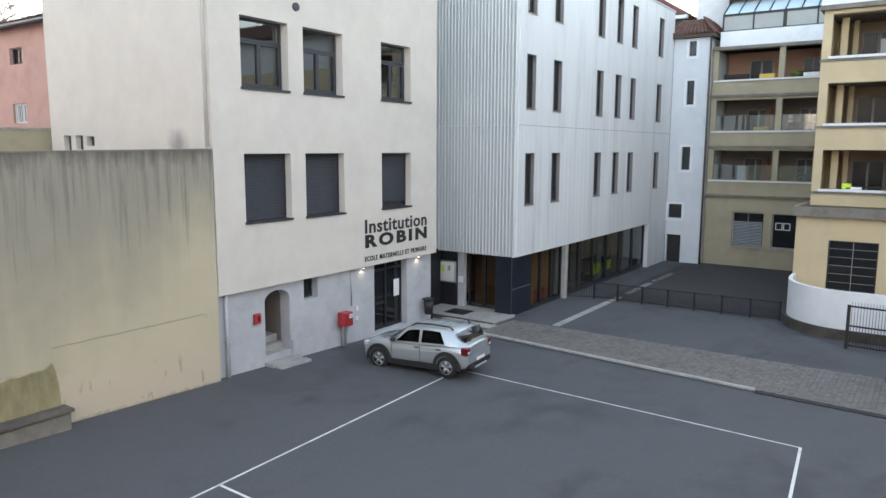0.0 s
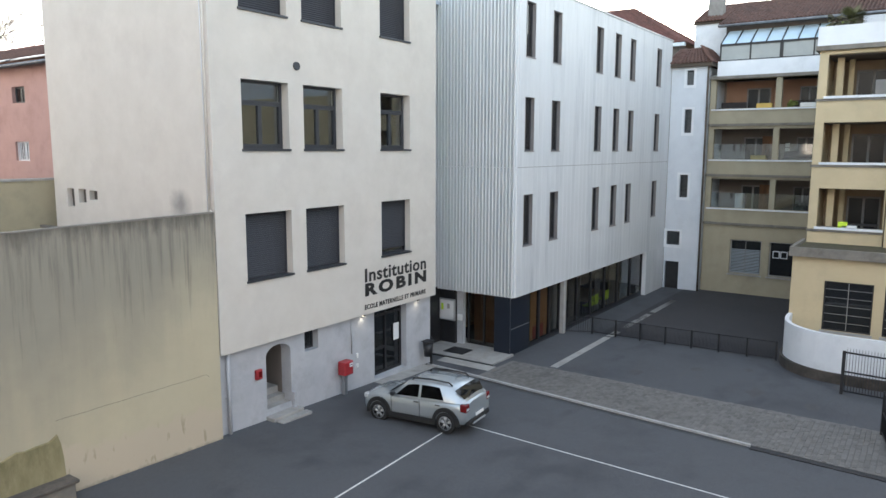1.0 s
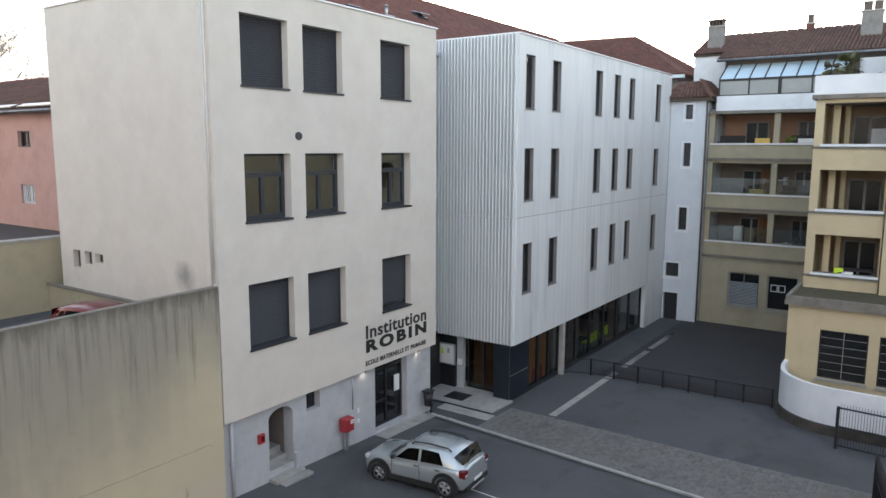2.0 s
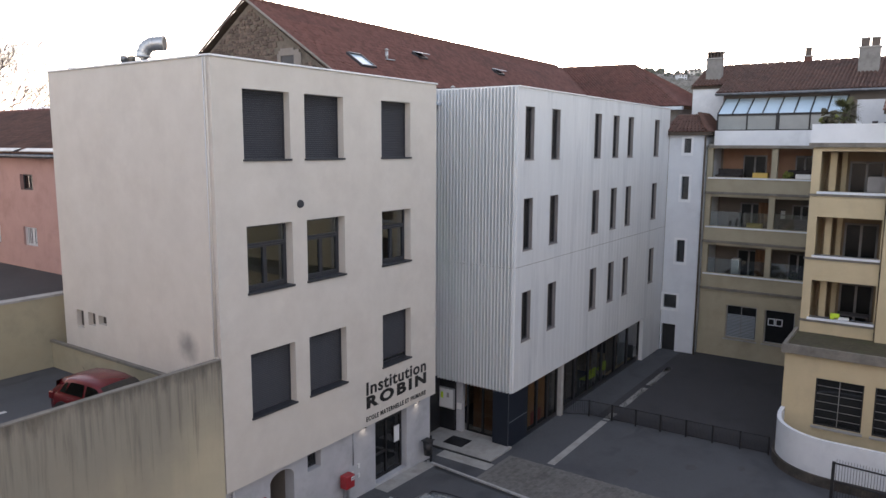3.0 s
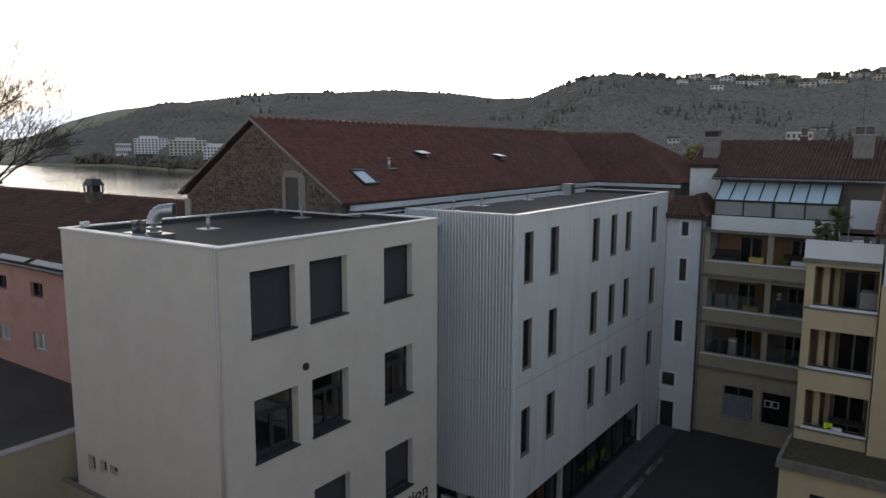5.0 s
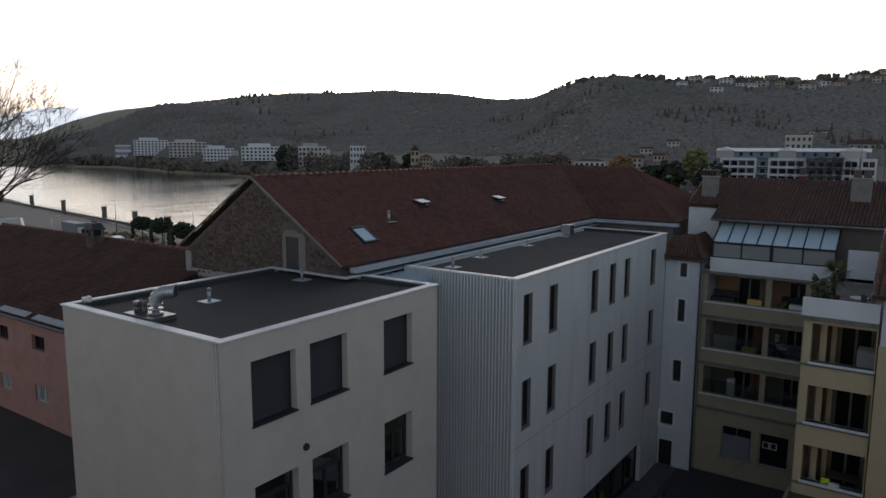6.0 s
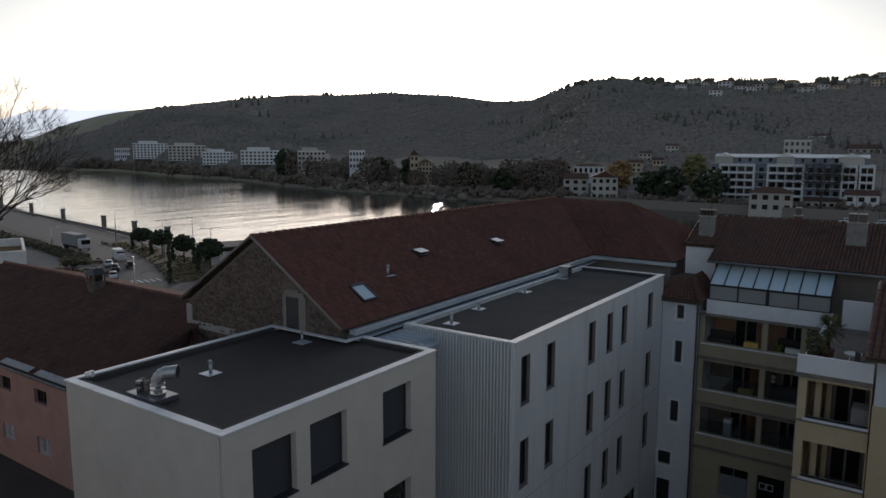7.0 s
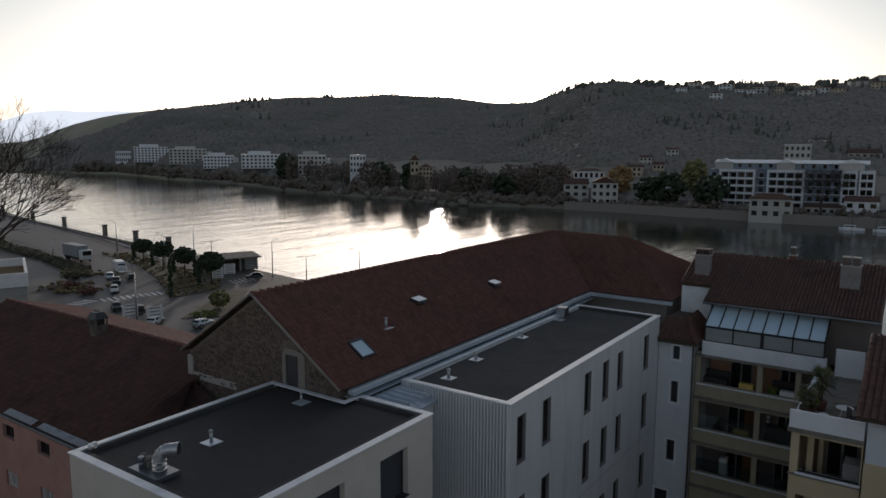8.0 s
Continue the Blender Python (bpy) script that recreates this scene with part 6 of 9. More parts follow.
for i in range(14):
    a0, a1 = math.pi * (i / 14) * 1.1 - 0.16, math.pi * ((i + 1) / 14) * 1.1 - 0.16
    for y0, y1 in ((-0.06, 0.02),):
        q = [(r * math.cos(a), y, r * math.sin(a)) for r, a, y in ((0.325, a0, y1), (0.325, a1, y1), (0.44, a1, y1), (0.44, a0, y1))]
        ARCH.faces.new([ARCH.verts.new(p) for p in q])
        ARCH.faces.new([ARCH.verts.new(p) for p in ((0.44 * math.cos(a0), y1, 0.44 * math.sin(a0)), (0.44 * math.cos(a1), y1, 0.44 * math.sin(a1)), (0.44 * math.cos(a1), y0, 0.44 * math.sin(a1)), (0.44 * math.cos(a0), y0, 0.44 * math.sin(a0)))])
ARCH_ME = mesh_of("arch", ARCH, RUBBER)


def make_car(name, label, paint, at, rails=False, scale=1.0, full=True, group=""):
    car = thing(name, label, "car", at @ Matrix.Scale(1 / PLAN, 4), group)
    body_me, cab_me = car_meshes(paint)
    body = part("body", body_me, paint, car)
    cabin = part("cabin", cab_me, paint, car)
    part("windscreen", WS_ME, CARGLASS, cabin)
    part("rear_window", RS_ME, CARGLASS, cabin)
    for side, a, b, c in SG:
        for me in (a, b, c) if full and not rails else (a, b):
            part("side_window", me, CARGLASS, cabin)
    for x in (1.295, -1.295):
        for side in (1, -1):
            big_ = 1.08 if rails else 1.0
            m = pose(x, side * 0.80, 0.322 * big_) @ (pose(0, 0, 0) if side > 0 else pose(0, 0, 0, 0, 0, 180)) @ Matrix.Diagonal((big_, 1, big_, 1))
            w = part("wheel", TYRE_ME, RUBBER, car, "", m)
            part("hub", HUB_ME, BLACK, w)
            part("rim", RIM_ME, ALLOY, w)
            part("wheel_arch", ARCH_ME, RUBBER, body, "black plastic wheel arch", pose(x, side * 0.868, 0.33 * big_, 0, 0, 0 if side > 0 else 180) @ Matrix.Diagonal((big_ * 1.04, 1.2, big_ * 1.04, 1)))
    if not full:
        return car
    for side in (1, -1):
        part("tail_lamp", boxes((-2.04, -1.80, side * 0.58 if side > 0 else -0.835, 0.835 if side > 0 else -0.58, 0.76, 1.02), bevel=0.03), LAMPRED, body, "red tail lamp")
        part("tail_lens", boxes((-2.05, -1.86, 0.62 if side > 0 else -0.80, 0.80 if side > 0 else -0.62, 0.80, 0.90), bevel=0.02), LAMPCLEAR, body, "clear lower lens of the tail lamp")
        part("headlamp", boxes((1.76, 1.98, 0.52 if side > 0 else -0.78, 0.78 if side > 0 else -0.52, 0.70, 0.87), bevel=0.04), LAMPCLEAR, body, "clear headlamp")
        part("wing_mirror", boxes((0.60, 0.76, 0.82 if side > 0 else -0.99, 0.99 if side > 0 else -0.82, 1.00, 1.12), bevel=0.03), BLACK if rails else paint, cabin, "door mirror")
        for x in (-0.18, -1.0):
            part("door_handle", boxes((x - 0.10, x + 0.08, 0.845 if side > 0 else -0.885, 0.885 if side > 0 else -0.845, 0.87, 0.91), bevel=0.01), BLACK if rails else paint, body, "door handle")
        for x in (0.78, -0.32):
            part("door_seam", boxes((x - 0.006, x + 0.006, 0.855 if side > 0 else -0.872, 0.872 if side > 0 else -0.855, 0.30, 0.97)), BLACK, body)
        part("sill_strip", boxes((-0.95, 0.95, 0.855 if side > 0 else -0.885, 0.885 if side > 0 else -0.855, 0.22, 0.42), bevel=0.015), RUBBER if rails else paint, body)
        if rails:
            bm = bmesh.new()
            bent_tube(bm, [(0.10, side * 0.56, 1.50), (0.0, side * 0.58, 1.59), (-0.6, side * 0.59, 1.625), (-1.3, side * 0.58, 1.59), (-1.42, side * 0.56, 1.49)], 0.026, 8)
            part("roof_rail", bm, BLACK, cabin, "black roof rail")
    part("rear_bumper", boxes((-2.07, -1.84, -0.74, 0.74, 0.30, 0.50), bevel=0.05), paint if not rails else RUBBER, body, "dark rear bumper insert")
    if rails:
        part("skid_plate", boxes((-2.09, -1.95, -0.42, 0.42, 0.28, 0.37), bevel=0.03), ALLOY, body, "silver rear skid plate")
    part("number_plate", boxes((-2.085, -2.07, -0.26, 0.26, 0.52, 0.62)), SIGNWHITE, body, "white plate without characters")
    part("front_grille", boxes((1.97, 2.07, -0.40, 0.40, 0.46, 0.62), bevel=0.03), BLACK, body)
    part("wiper", tubes(((-1.86, 0.05, 1.215), (-1.92, 0.42, 1.145), 0.012), n=6), BLACK, cabin)
    bm = bmesh.new()
    tube(bm, (-1.2, 0.0, 1.54), (-1.4, 0.0, 1.72), 0.008, 0.004, n=6)
    part("aerial", bm, BLACK, cabin)
    return car


make_car("parked_car", "silver hatchback with black roof rails parked facing the school", SILVER, pose(4.53, -3.32, yard_z(4.53) + 0.005, 0, 2.1, 94.3), rails=True)
make_car("red_car", "dark red hatchback parked on the raised deck", CARRED, pose(-1.62, 2.5, 4.355, 0, 0, -82) @ Matrix.Scale(0.94, 4))

# ---- trees ----
ICO = bmesh.new()
bmesh.ops.create_icosphere(ICO, subdivisions=1, radius=1.0)
ICO_V = np.array([v.co[:] for v in ICO.verts])
ICO_F = np.array([[v.index for v in f.verts] for f in ICO.faces])
ICO.free()


def clumps(name, places, material, jitter=0.35, seed=2, smooth=False):
    """Many small uneven leaf clumps as one mesh; places: x, y, z, radius, flatness."""
    rng = np.random.default_rng(seed)
    vs, fs = [], []
    for k, (x, y, z, r, fl) in enumerate(places):
        v = ICO_V * (1 + rng.uniform(-jitter, jitter, (len(ICO_V), 1))) * (r, r, r * fl) + (x, y, z)
        vs.append(v)
        fs.append(ICO_F + k * len(ICO_V))
    return raw_mesh(name, np.concatenate(vs), np.concatenate(fs), material, smooth=smooth)


TWIG = node_mat("dark_twigs", (0.040, 0.030, 0.024), (0.065, 0.05, 0.04), 2, 0.95, 0)


def branches(bm, p, d, length, r, depth, rnd, n=5):
    q = p + d * length
    tube(bm, p, q, r, r * 0.68, n, caps=False)
    if depth == 0:
        return
    for k in range(rnd.choice((2, 3, 3))):
        nd = (d + Vector((rnd.uniform(-1, 1), rnd.uniform(-1, 1), rnd.uniform(-0.45, 0.75))) * 0.62).normalized()
        branches(bm, p + d * length * rnd.uniform(0.6, 1.0), nd, length * rnd.uniform(0.62, 0.86), max(r * 0.6, 0.016), depth - 1, rnd, 5 if depth > 2 else 3)


def bare_tree(name, label, x, y, z, height, seed, depth=5, limbs=7):
    t = thing(name, label, "tree", pose(x, y, z))
    rnd = random.Random(seed)
    bm = bmesh.new()
    bent_tube(bm, [(0, 0, -0.3), (0.05 * height * 0.1, 0, height * 0.12), (0.1, 0.1, height * 0.3)], [height * 0.03, height * 0.022, height * 0.018], 10)
    part("trunk", bm, BARK, t)
    bm = bmesh.new()
    for k in range(limbs):
        a = 2 * math.pi * k / limbs + rnd.uniform(-0.3, 0.3)
        branches(bm, Vector((0.1, 0.1, height * rnd.uniform(0.24, 0.3))), Vector((math.cos(a) * 0.75, math.sin(a) * 0.75, rnd.uniform(0.4, 1.1))).normalized(), height * 0.2, height * 0.0055, depth, rnd)
    part("crown", bm, TWIG, t, "leafless winter branches and twigs")
    return t


def leafy_tree(name, label, x, y, z, height, wide, material, seed, trunk=0.35, flat=0.8, clump=0.16, n=90):
    t = thing(name, label, "tree", pose(x, y, z))
    rnd = random.Random(seed)
    bm = bmesh.new()
    tube(bm, (0, 0, -0.2), (0, 0, height * (trunk + 0.25)), height * 0.028, height * 0.016, 8)
    for k in range(4):
        a = 1.57 * k + rnd.uniform(-0.4, 0.4)
        tube(bm, (0, 0, height * trunk), (math.cos(a) * wide * 0.3, math.sin(a) * wide * 0.3, height * (trunk + 0.3)), height * 0.014, height * 0.006, 6)
    part("trunk", bm, BARK, t)
    pl = []
    cz, rz = height * (1 + trunk) / 2, height * (1 - trunk) / 2
    while len(pl) < n:
        a, b, c = (rnd.uniform(-1, 1) for _ in range(3))
        q = a * a + b * b + c * c
        if 0.25 < q < 1:
            pl.append((a * wide / 2, b * wide / 2, cz + c * rz, height * clump * rnd.uniform(0.5, 1.0), flat))
    part("crown", clumps("crown", pl, material, seed=seed), material, t)
    return t


riverside = [bpy.data.objects["quay_ground"]]
before = set(scene.objects)
bare_tree("plane_tree", "tall leafless plane tree by the river road", 28.6, 93, -2, 41, 4, 7, 13)

riverside += [o for o in scene.objects if o not in before]

# wooded hillsides and river banks
rnd = random.Random(8)
pl = []
for k in range(60000):
    az = rnd.uniform(-3, 70)
    span = between(RIDGE_FAR, az) - between(BANK, az)
    f = rnd.random() ** 0.85
    if rnd.random() < 0.05:
        f = rnd.uniform(0.95, 1.02)
    off = f * span
    if az > 54 or (az > 48 and rnd.random() < 0.8):
        s_ = rnd.uniform(0.05, 1.03)
        a_ = rnd.uniform(39, 64)
        r = rnd.uniform(1.8, 3.8) * (0.7 + 0.5 * s_)
        x, y = spur_place(a_, s_)
        pl.append((x, y, spur_z(a_, s_) + r * rnd.uniform(-0.3, 0.4), r, rnd.uniform(0.7, 1.4)))
        continue
    x, y = far_place(az, off)
    if f < 0.28 and noise.noise(Vector((x * 0.02, y * 0.02, 7))) < 0.02:
        continue
    if 0.8 < f and az < 16.5 and rnd.random() < 0.55:
        continue
    r = rnd.uniform(1.6, 3.4) * (1 + 0.6 * max(0, (az - 48) / 15))
    pl.append((x, y, hill_z(az, off) + r * rnd.uniform(-0.35, 0.10), r, rnd.uniform(0.6, 1.0)))
wood = part("woodland", clumps("woodland", pl, HAZEWOOD, 0.3, 5, True), HAZEWOOD, None, "grey-brown winter woodland covering the far hills")
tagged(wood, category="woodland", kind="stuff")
pl = []
for k in range(8000):
    az = rnd.uniform(-3, 62)
    x, y = far_place(az, rnd.uniform(1, 12) * (1 + max(0, (az - 40) / 12)))
    if (19.8 < az < 25.0 or az < 11.4) and rnd.random() < 0.92:
        continue
    tall = 2.0 + 7.0 * max(0.0, noise.noise(Vector((az * 0.9, 3, 0))) + 0.25)
    tall += max(0.0, az - 39) * 0.28
    r = rnd.uniform(0.6, 1.5) * (1 + 0.8 * max(0, (az - 40) / 15))
    pl.append((x, y, -6 + rnd.uniform(0.2, 1) * tall, r, rnd.uniform(0.8, 1.3)))
# dark conifers that stand up from the slopes and along the crest
fir = []
for k in range(2400):
    az = rnd.uniform(0, 54)
    span = between(RIDGE_FAR, az) - between(BANK, az)
    f = rnd.uniform(0.2, 0.98) if k % 3 else rnd.uniform(0.94, 1.01)
    x, y = far_place(az, f * span)
    if noise.noise(Vector((x * 0.011, y * 0.011, 2))) < 0.30:
        continue
    r = rnd.uniform(1.2, 2.1) * (1 + 0.5 * max(0, (az - 30) / 20))
    fir += [(x, y, hill_z(az, f * span) + r * (0.3 + 1.3 * j), r * (1 - 0.28 * j), 1.5) for j in range(3)]
for k in range(90):
    az = rnd.uniform(1, 25)
    off = (between(RIDGE_FAR, az) - between(BANK, az)) * rnd.uniform(0.86, 0.995)
    x, y = far_place(az, off)
    r = rnd.uniform(2.2, 4.2)
    fir += [(x + rnd.uniform(-r, r) * 0.6, y + rnd.uniform(-r, r) * 0.6, hill_z(az, off) + r * rnd.uniform(0.3, 1.2), r * rnd.uniform(0.4, 0.8), 1.1) for j in range(7)]
firs = part("conifer_groups", clumps("conifer_groups", fir, CONIFER, 0.3, 15, True), CONIFER, None, "dark conifers scattered over the far wooded hills")
tagged(firs, category="conifers", kind="stuff")
bank_w = part("bank_scrub", clumps("bank_scrub", pl, BANKWOOD, 0.4, 6, True), BANKWOOD, None, "dark scrub and trees along the far river bank")
tagged(bank_w, category="bushes", kind="stuff")
AUTUMN = node_mat("russet_foliage", (0.22, 0.14, 0.06), (0.30, 0.20, 0.09), 1, 0.95, 0, random=0.3)
RUSSET = node_mat("reddish_shrub_leaves", (0.11, 0.05, 0.04), (0.15, 0.07, 0.055), 1, 0.95, 0, random=0.3)
OLIVE = node_mat("olive_foliage", (0.13, 0.13, 0.05), (0.18, 0.17, 0.07), 1, 0.95, 0, random=0.3)
for nm, lb, az, off, h, w, mt, sd in (("round_tree", "russet-leaved tree among the riverside houses", 20.7, 40, 17, 13, AUTUMN, 31), ("round_tree", "olive-green tree among the riverside houses", 15.3, 45, 20, 12, OLIVE, 32), ("round_tree", "russet-leaved tree behind the riverside houses", 26.4, 60, 13, 11, AUTUMN, 33), ("conifer", "dark cedar on the river bank", 17.2, 8, 18, 17, PINE, 34), ("conifer", "dark cedar on the river bank", 14.0, 8, 17, 16, PINE, 35), ("conifer", "dark cedar on the river bank", 18.6, 10, 15, 13, PINE, 39), ("conifer", "tall dark pine on the river bank", 37.3, 20, 20, 12, PINE, 36), ("conifer", "tall dark pine on the river bank", 39.7, 25, 19, 12, PINE, 37), ("conifer", "tall dark pine on the river bank", 32.6, 15, 18, 14, PINE, 38), ("conifer", "dark pine on the river bank", 47.1, 30, 24, 16, PINE, 40), ("conifer", "dark pine on the river bank", 29.7, 12, 15, 15, PINE, 41)):
    x, y = far_place(az, off)
    leafy_tree(nm, lb, x, y, hill_z(az, off), h, w, mt, sd, trunk=0.15, clump=0.10, n=150)
r4 = random.Random(44)
for k in range(26):
    az = 25.5 + 0.85 * k + r4.uniform(-0.3, 0.3)
    off = r4.uniform(12, 55)
    x, y = far_place(az, off)
    leafy_tree("bank_tree", "brown leafless tree in the thicket across the river", x, y, hill_z(az, off) - 0.5, r4.uniform(13, 21) * (1 + max(0, az - 40) * 0.03), r4.uniform(11, 17), BANKWOOD, 300 + k, trunk=0.1, clump=0.045, n=330)
x, y = far_place(6.6, 8)
bare_tree("poplar_tree", "large leafless tree before the riverside apartments", x, y, -5.5, 27, 12, 6, 12)

# ---- buildings across the river ----
PANES = {}


def pane_mesh(w, h):
    k = (round(w, 1), round(h, 1))
    if k not in PANES:
        PANES[k] = mesh_of("far_window", boxes((-w / 2, w / 2, -0.06, 0.02, 0, h)), CARGLASS)
    return PANES[k]


def far_house(name, label, az, d, w, deep, zb, h, storeys, bays, wall, roof="hip", turn=0.0, roofmat=None, lift=0.0):
    zb, h = zb + lift * h, h * (1 - lift)
    zb0 = max(zb, -6.0)
    h = h + zb - zb0
    b = thing(name, label, "building", pose(CX + d * math.cos(radians(az)), CY + d * math.sin(radians(az)), zb0, 0, 0, az - 90 + turn))
    hw = h * (0.78 if roof != "flat" else 1.0)
    part("wall", boxes((-w / 2, w / 2, 0, deep, 0 if lift else -6, hw)), wall, b)
    # Dark block added to fill the dark band under the raised walls.
    if lift:
        part("podium", boxes((-w * 0.46, w * 0.46, 1.5, deep, -0.8 * h, -0.002)), PLINTH, b, "dark block added in place of the trees below")
    roofmat = roofmat or TILEDARK
    if roof == "flat":
        part("roof", boxes((-w / 2 - 0.2, w / 2 + 0.2, -0.2, deep + 0.2, hw, hw + 0.4)), COPING, b)
        if w > 20:
            part("attic", boxes((-w * 0.34, w * 0.22, 2.5, deep * 0.8, hw + 0.4, hw + 3.0)), wall, b, "set-back attic storey")
            part("side_wing", boxes((w / 2 + 0.05, w / 2 + w * 0.16, 3.0, deep, 0.3 if lift else -6, hw * 0.86)), FARWALL, b)
    else:
        bm = bmesh.new()
        o, rz = 0.5, h
        i = min(deep, w) / 2 if roof == "hip" else 0.0
        if roof == "gable_front":
            v = [bm.verts.new(p) for p in ((-w / 2 - o, -o, hw), (w / 2 + o, -o, hw), (w / 2 + o, deep + o, hw), (-w / 2 - o, deep + o, hw), (0, -o, rz), (0, deep + o, rz))]
            fs = ((0, 4, 5, 3), (1, 2, 5, 4), (0, 1, 4), (2, 3, 5), (3, 2, 1, 0))
        else:
            v = [bm.verts.new(p) for p in ((-w / 2 - o, -o, hw), (w / 2 + o, -o, hw), (w / 2 + o, deep + o, hw), (-w / 2 - o, deep + o, hw), (-w / 2 + i, deep / 2, rz), (w / 2 - i, deep / 2, rz))]
            fs = ((0, 1, 5, 4), (1, 2, 5), (2, 3, 4, 5), (3, 0, 4), (3, 2, 1, 0))
        for f in fs:
            bm.faces.new([v[k] for k in f])
        part("roof", bm, roofmat, b)
    sh, bw = hw / storeys, w / bays
    me = pane_mesh(bw * 0.5, sh * 0.5)
    for s in range(storeys):
        for k in range(bays):
            part("window", me, CARGLASS, b, "", pose(-w / 2 + bw * (k + 0.5), 0, sh * s + sh * 0.28))
    return b


far_house("clinic_block", "white flat-roofed clinic block across the river", 58.81, 934, 17.2, 12.5, 5.6, 13.4, 2, 8, FARWHITE, "flat")
far_house("clinic_building", "long white flat-roofed building across the river", 56.91, 845, 34.9, 16.8, -1.4, 25.8, 6, 10, FARWHITE, "flat", lift=0.36)
far_house("clinic_wing", "pale stepped building across the river", 54.36, 777, 35.7, 18.2, 0.4, 21.8, 5, 9, FARWALL, "flat", lift=0.30)
far_house("apartment_house", "white riverside apartments with dark openings", 52.15, 719, 28.1, 13.7, -0.1, 16.2, 4, 9, FARWHITE, "flat", lift=0.25)
far_house("apartment_house", "white riverside apartments with a grey gable", 48.94, 632, 33.9, 14.5, 1.7, 16.3, 4, 10, FARWHITE, "flat", lift=0.28)
far_house("apartment_house", "pale riverside apartments in four storeys", 45.09, 538, 20.2, 12.1, 4.1, 14.1, 4, 7, FARWALL, "flat")
far_house("apartment_house", "white narrow riverside building", 41.51, 496, 10.8, 10.7, 6.4, 12.4, 3, 5, FARWHITE, "flat")
far_house("villa", "tall gabled old villa by the river", 36.98, 439, 5.1, 11.1, 4.3, 15.7, 3, 2, FARWARM, "gable_front")
far_house("villa", "old villa wing by the river", 36.08, 443, 8.3, 11.1, 4.2, 10.2, 3, 4, FARWARM, "hip")
far_house("town_house", "ochre three-storey house with a brown roof", 25.90, 415, 20.9, 11.7, 2.7, 11.7, 3, 7, FARWARM, "hip")
far_house("river_house", "white gabled river house with arched windows", 24.10, 386, 13.0, 9.8, -5.6, 13.6, 3, 3, FARWALL, "gable")
far_house("river_house", "pale gabled river house", 21.89, 381, 13.6, 9.9, -5.6, 15.1, 3, 4, FARWALL, "gable_front")
far_house("town_house", "low white house with a brown hipped roof", 23.14, 428, 17.9, 9.8, 5.6, 6.6, 1, 6, FARWHITE, "hip")
far_house("quay_house", "pale two-storey house on the quay", 9.87, 333, 17.0, 9.3, -5.6, 10.6, 2, 4, FARWALL, "hip")
far_house("quay_house", "bluish-white house with shuttered windows", 4.13, 347, 12.9, 9.5, -5.6, 9.7, 2, 3, FARWHITE, "gable")
far_house("quay_house", "low pale house on the quay", 6.41, 354, 15.2, 7.3, -5.7, 5.2, 1, 5, FARWALL, "gable")
far_house("quay_house", "pale house at the end of the quay", 1.56, 351, 12.7, 9.5, -5.5, 10.0, 2, 3, FARWALL, "gable")
far_house("slab_block", "pale flat-roofed block on the lower slope", 8.36, 500, 15.2, 10.4, 13.3, 13.0, 3, 5, FARWALL, "flat")
far_house("hill_villa", "white villa on the slope", 7.02, 572, 14.2, 9.4, 24.6, 7.3, 2, 4, FARWHITE, "hip")
far_house("slab_block", "grey building on the lower slope", 4.19, 520, 18.6, 10.5, 11.5, 12.6, 3, 5, FARWALL, "gable")
far_house("hill_villa", "long modern white house on the slope", 6.66, 772, 29.2, 10.5, 54.0, 6.3, 1, 8, FARWHITE, "flat")
far_house("hill_villa", "long terrace wall below the modern house", 6.44, 764, 31.4, 4.2, 50.9, 4.2, 1, 2, FARWALL, "flat")
far_house("hill_villa", "pale villa high on the wooded slope", 23.59, 694, 14.7, 8.8, 25.1, 9.3, 2, 4, FARWALL, "hip")
for az, d, w, h in ((60.6, 985, 16, 5), (59.9, 960, 12, 6), (61.6, 1000, 20, 5), (58.0, 905, 14, 6)):
    far_house("boat_house", "low pale building by the water at the bend", az, d, w, 8, -4.5, h, 1, 4, (FARWALL, FARWHITE)[int(w) % 3 == 0], "gable")
rnd = random.Random(17)
for k, (az, d, w) in enumerate(((15.5, 862, 13), (14.1, 818, 11), (13.2, 825, 11), (11.2, 809, 13), (12.4, 852, 10), (9.9, 815, 8), (8.1, 790, 15), (6.8, 848, 11), (6.0, 787, 10), (4.7, 835, 22), (13.5, 876, 12), (9.0, 860, 14), (10.5, 868, 12), (11.6, 846, 9), (3.8, 800, 10), (14.8, 838, 9), (16.4, 868, 9), (7.4, 820, 9), (3.3, 845, 12))):
    d -= 75 if k % 3 == 1 else 20
    z = hill_z(az, d - between(BANK, az))
    far_house("hilltop_house", "pale hilltop house with a tiled roof", az, d, w, 9, z, rnd.uniform(6.0, 8.5), 2, 3, (FARWALL, FARWHITE, FARWARM)[k % 3], ("gable", "hip")[k % 2], rnd.uniform(-25, 25))
for az, d, w, h in ((18.9, 506, 8, 7), (16.9, 532, 8, 7), (30.6, 444, 11, 9), (17.9, 474, 7, 8), (28.6, 438, 12, 9), (32.0, 456, 10, 10), (27.4, 454, 9, 9), (33.4, 472, 10, 9), (19.7, 469, 9, 8), (24.7, 445, 11, 8)):
    off = d - between(BANK, az)
    far_house("town_house", "small pale house among trees", az, d, w, 8, hill_z(az, off), h, 2, 3, (FARWALL, FARWARM)[int(az) % 2], "gable", (az * 37) % 40 - 20)

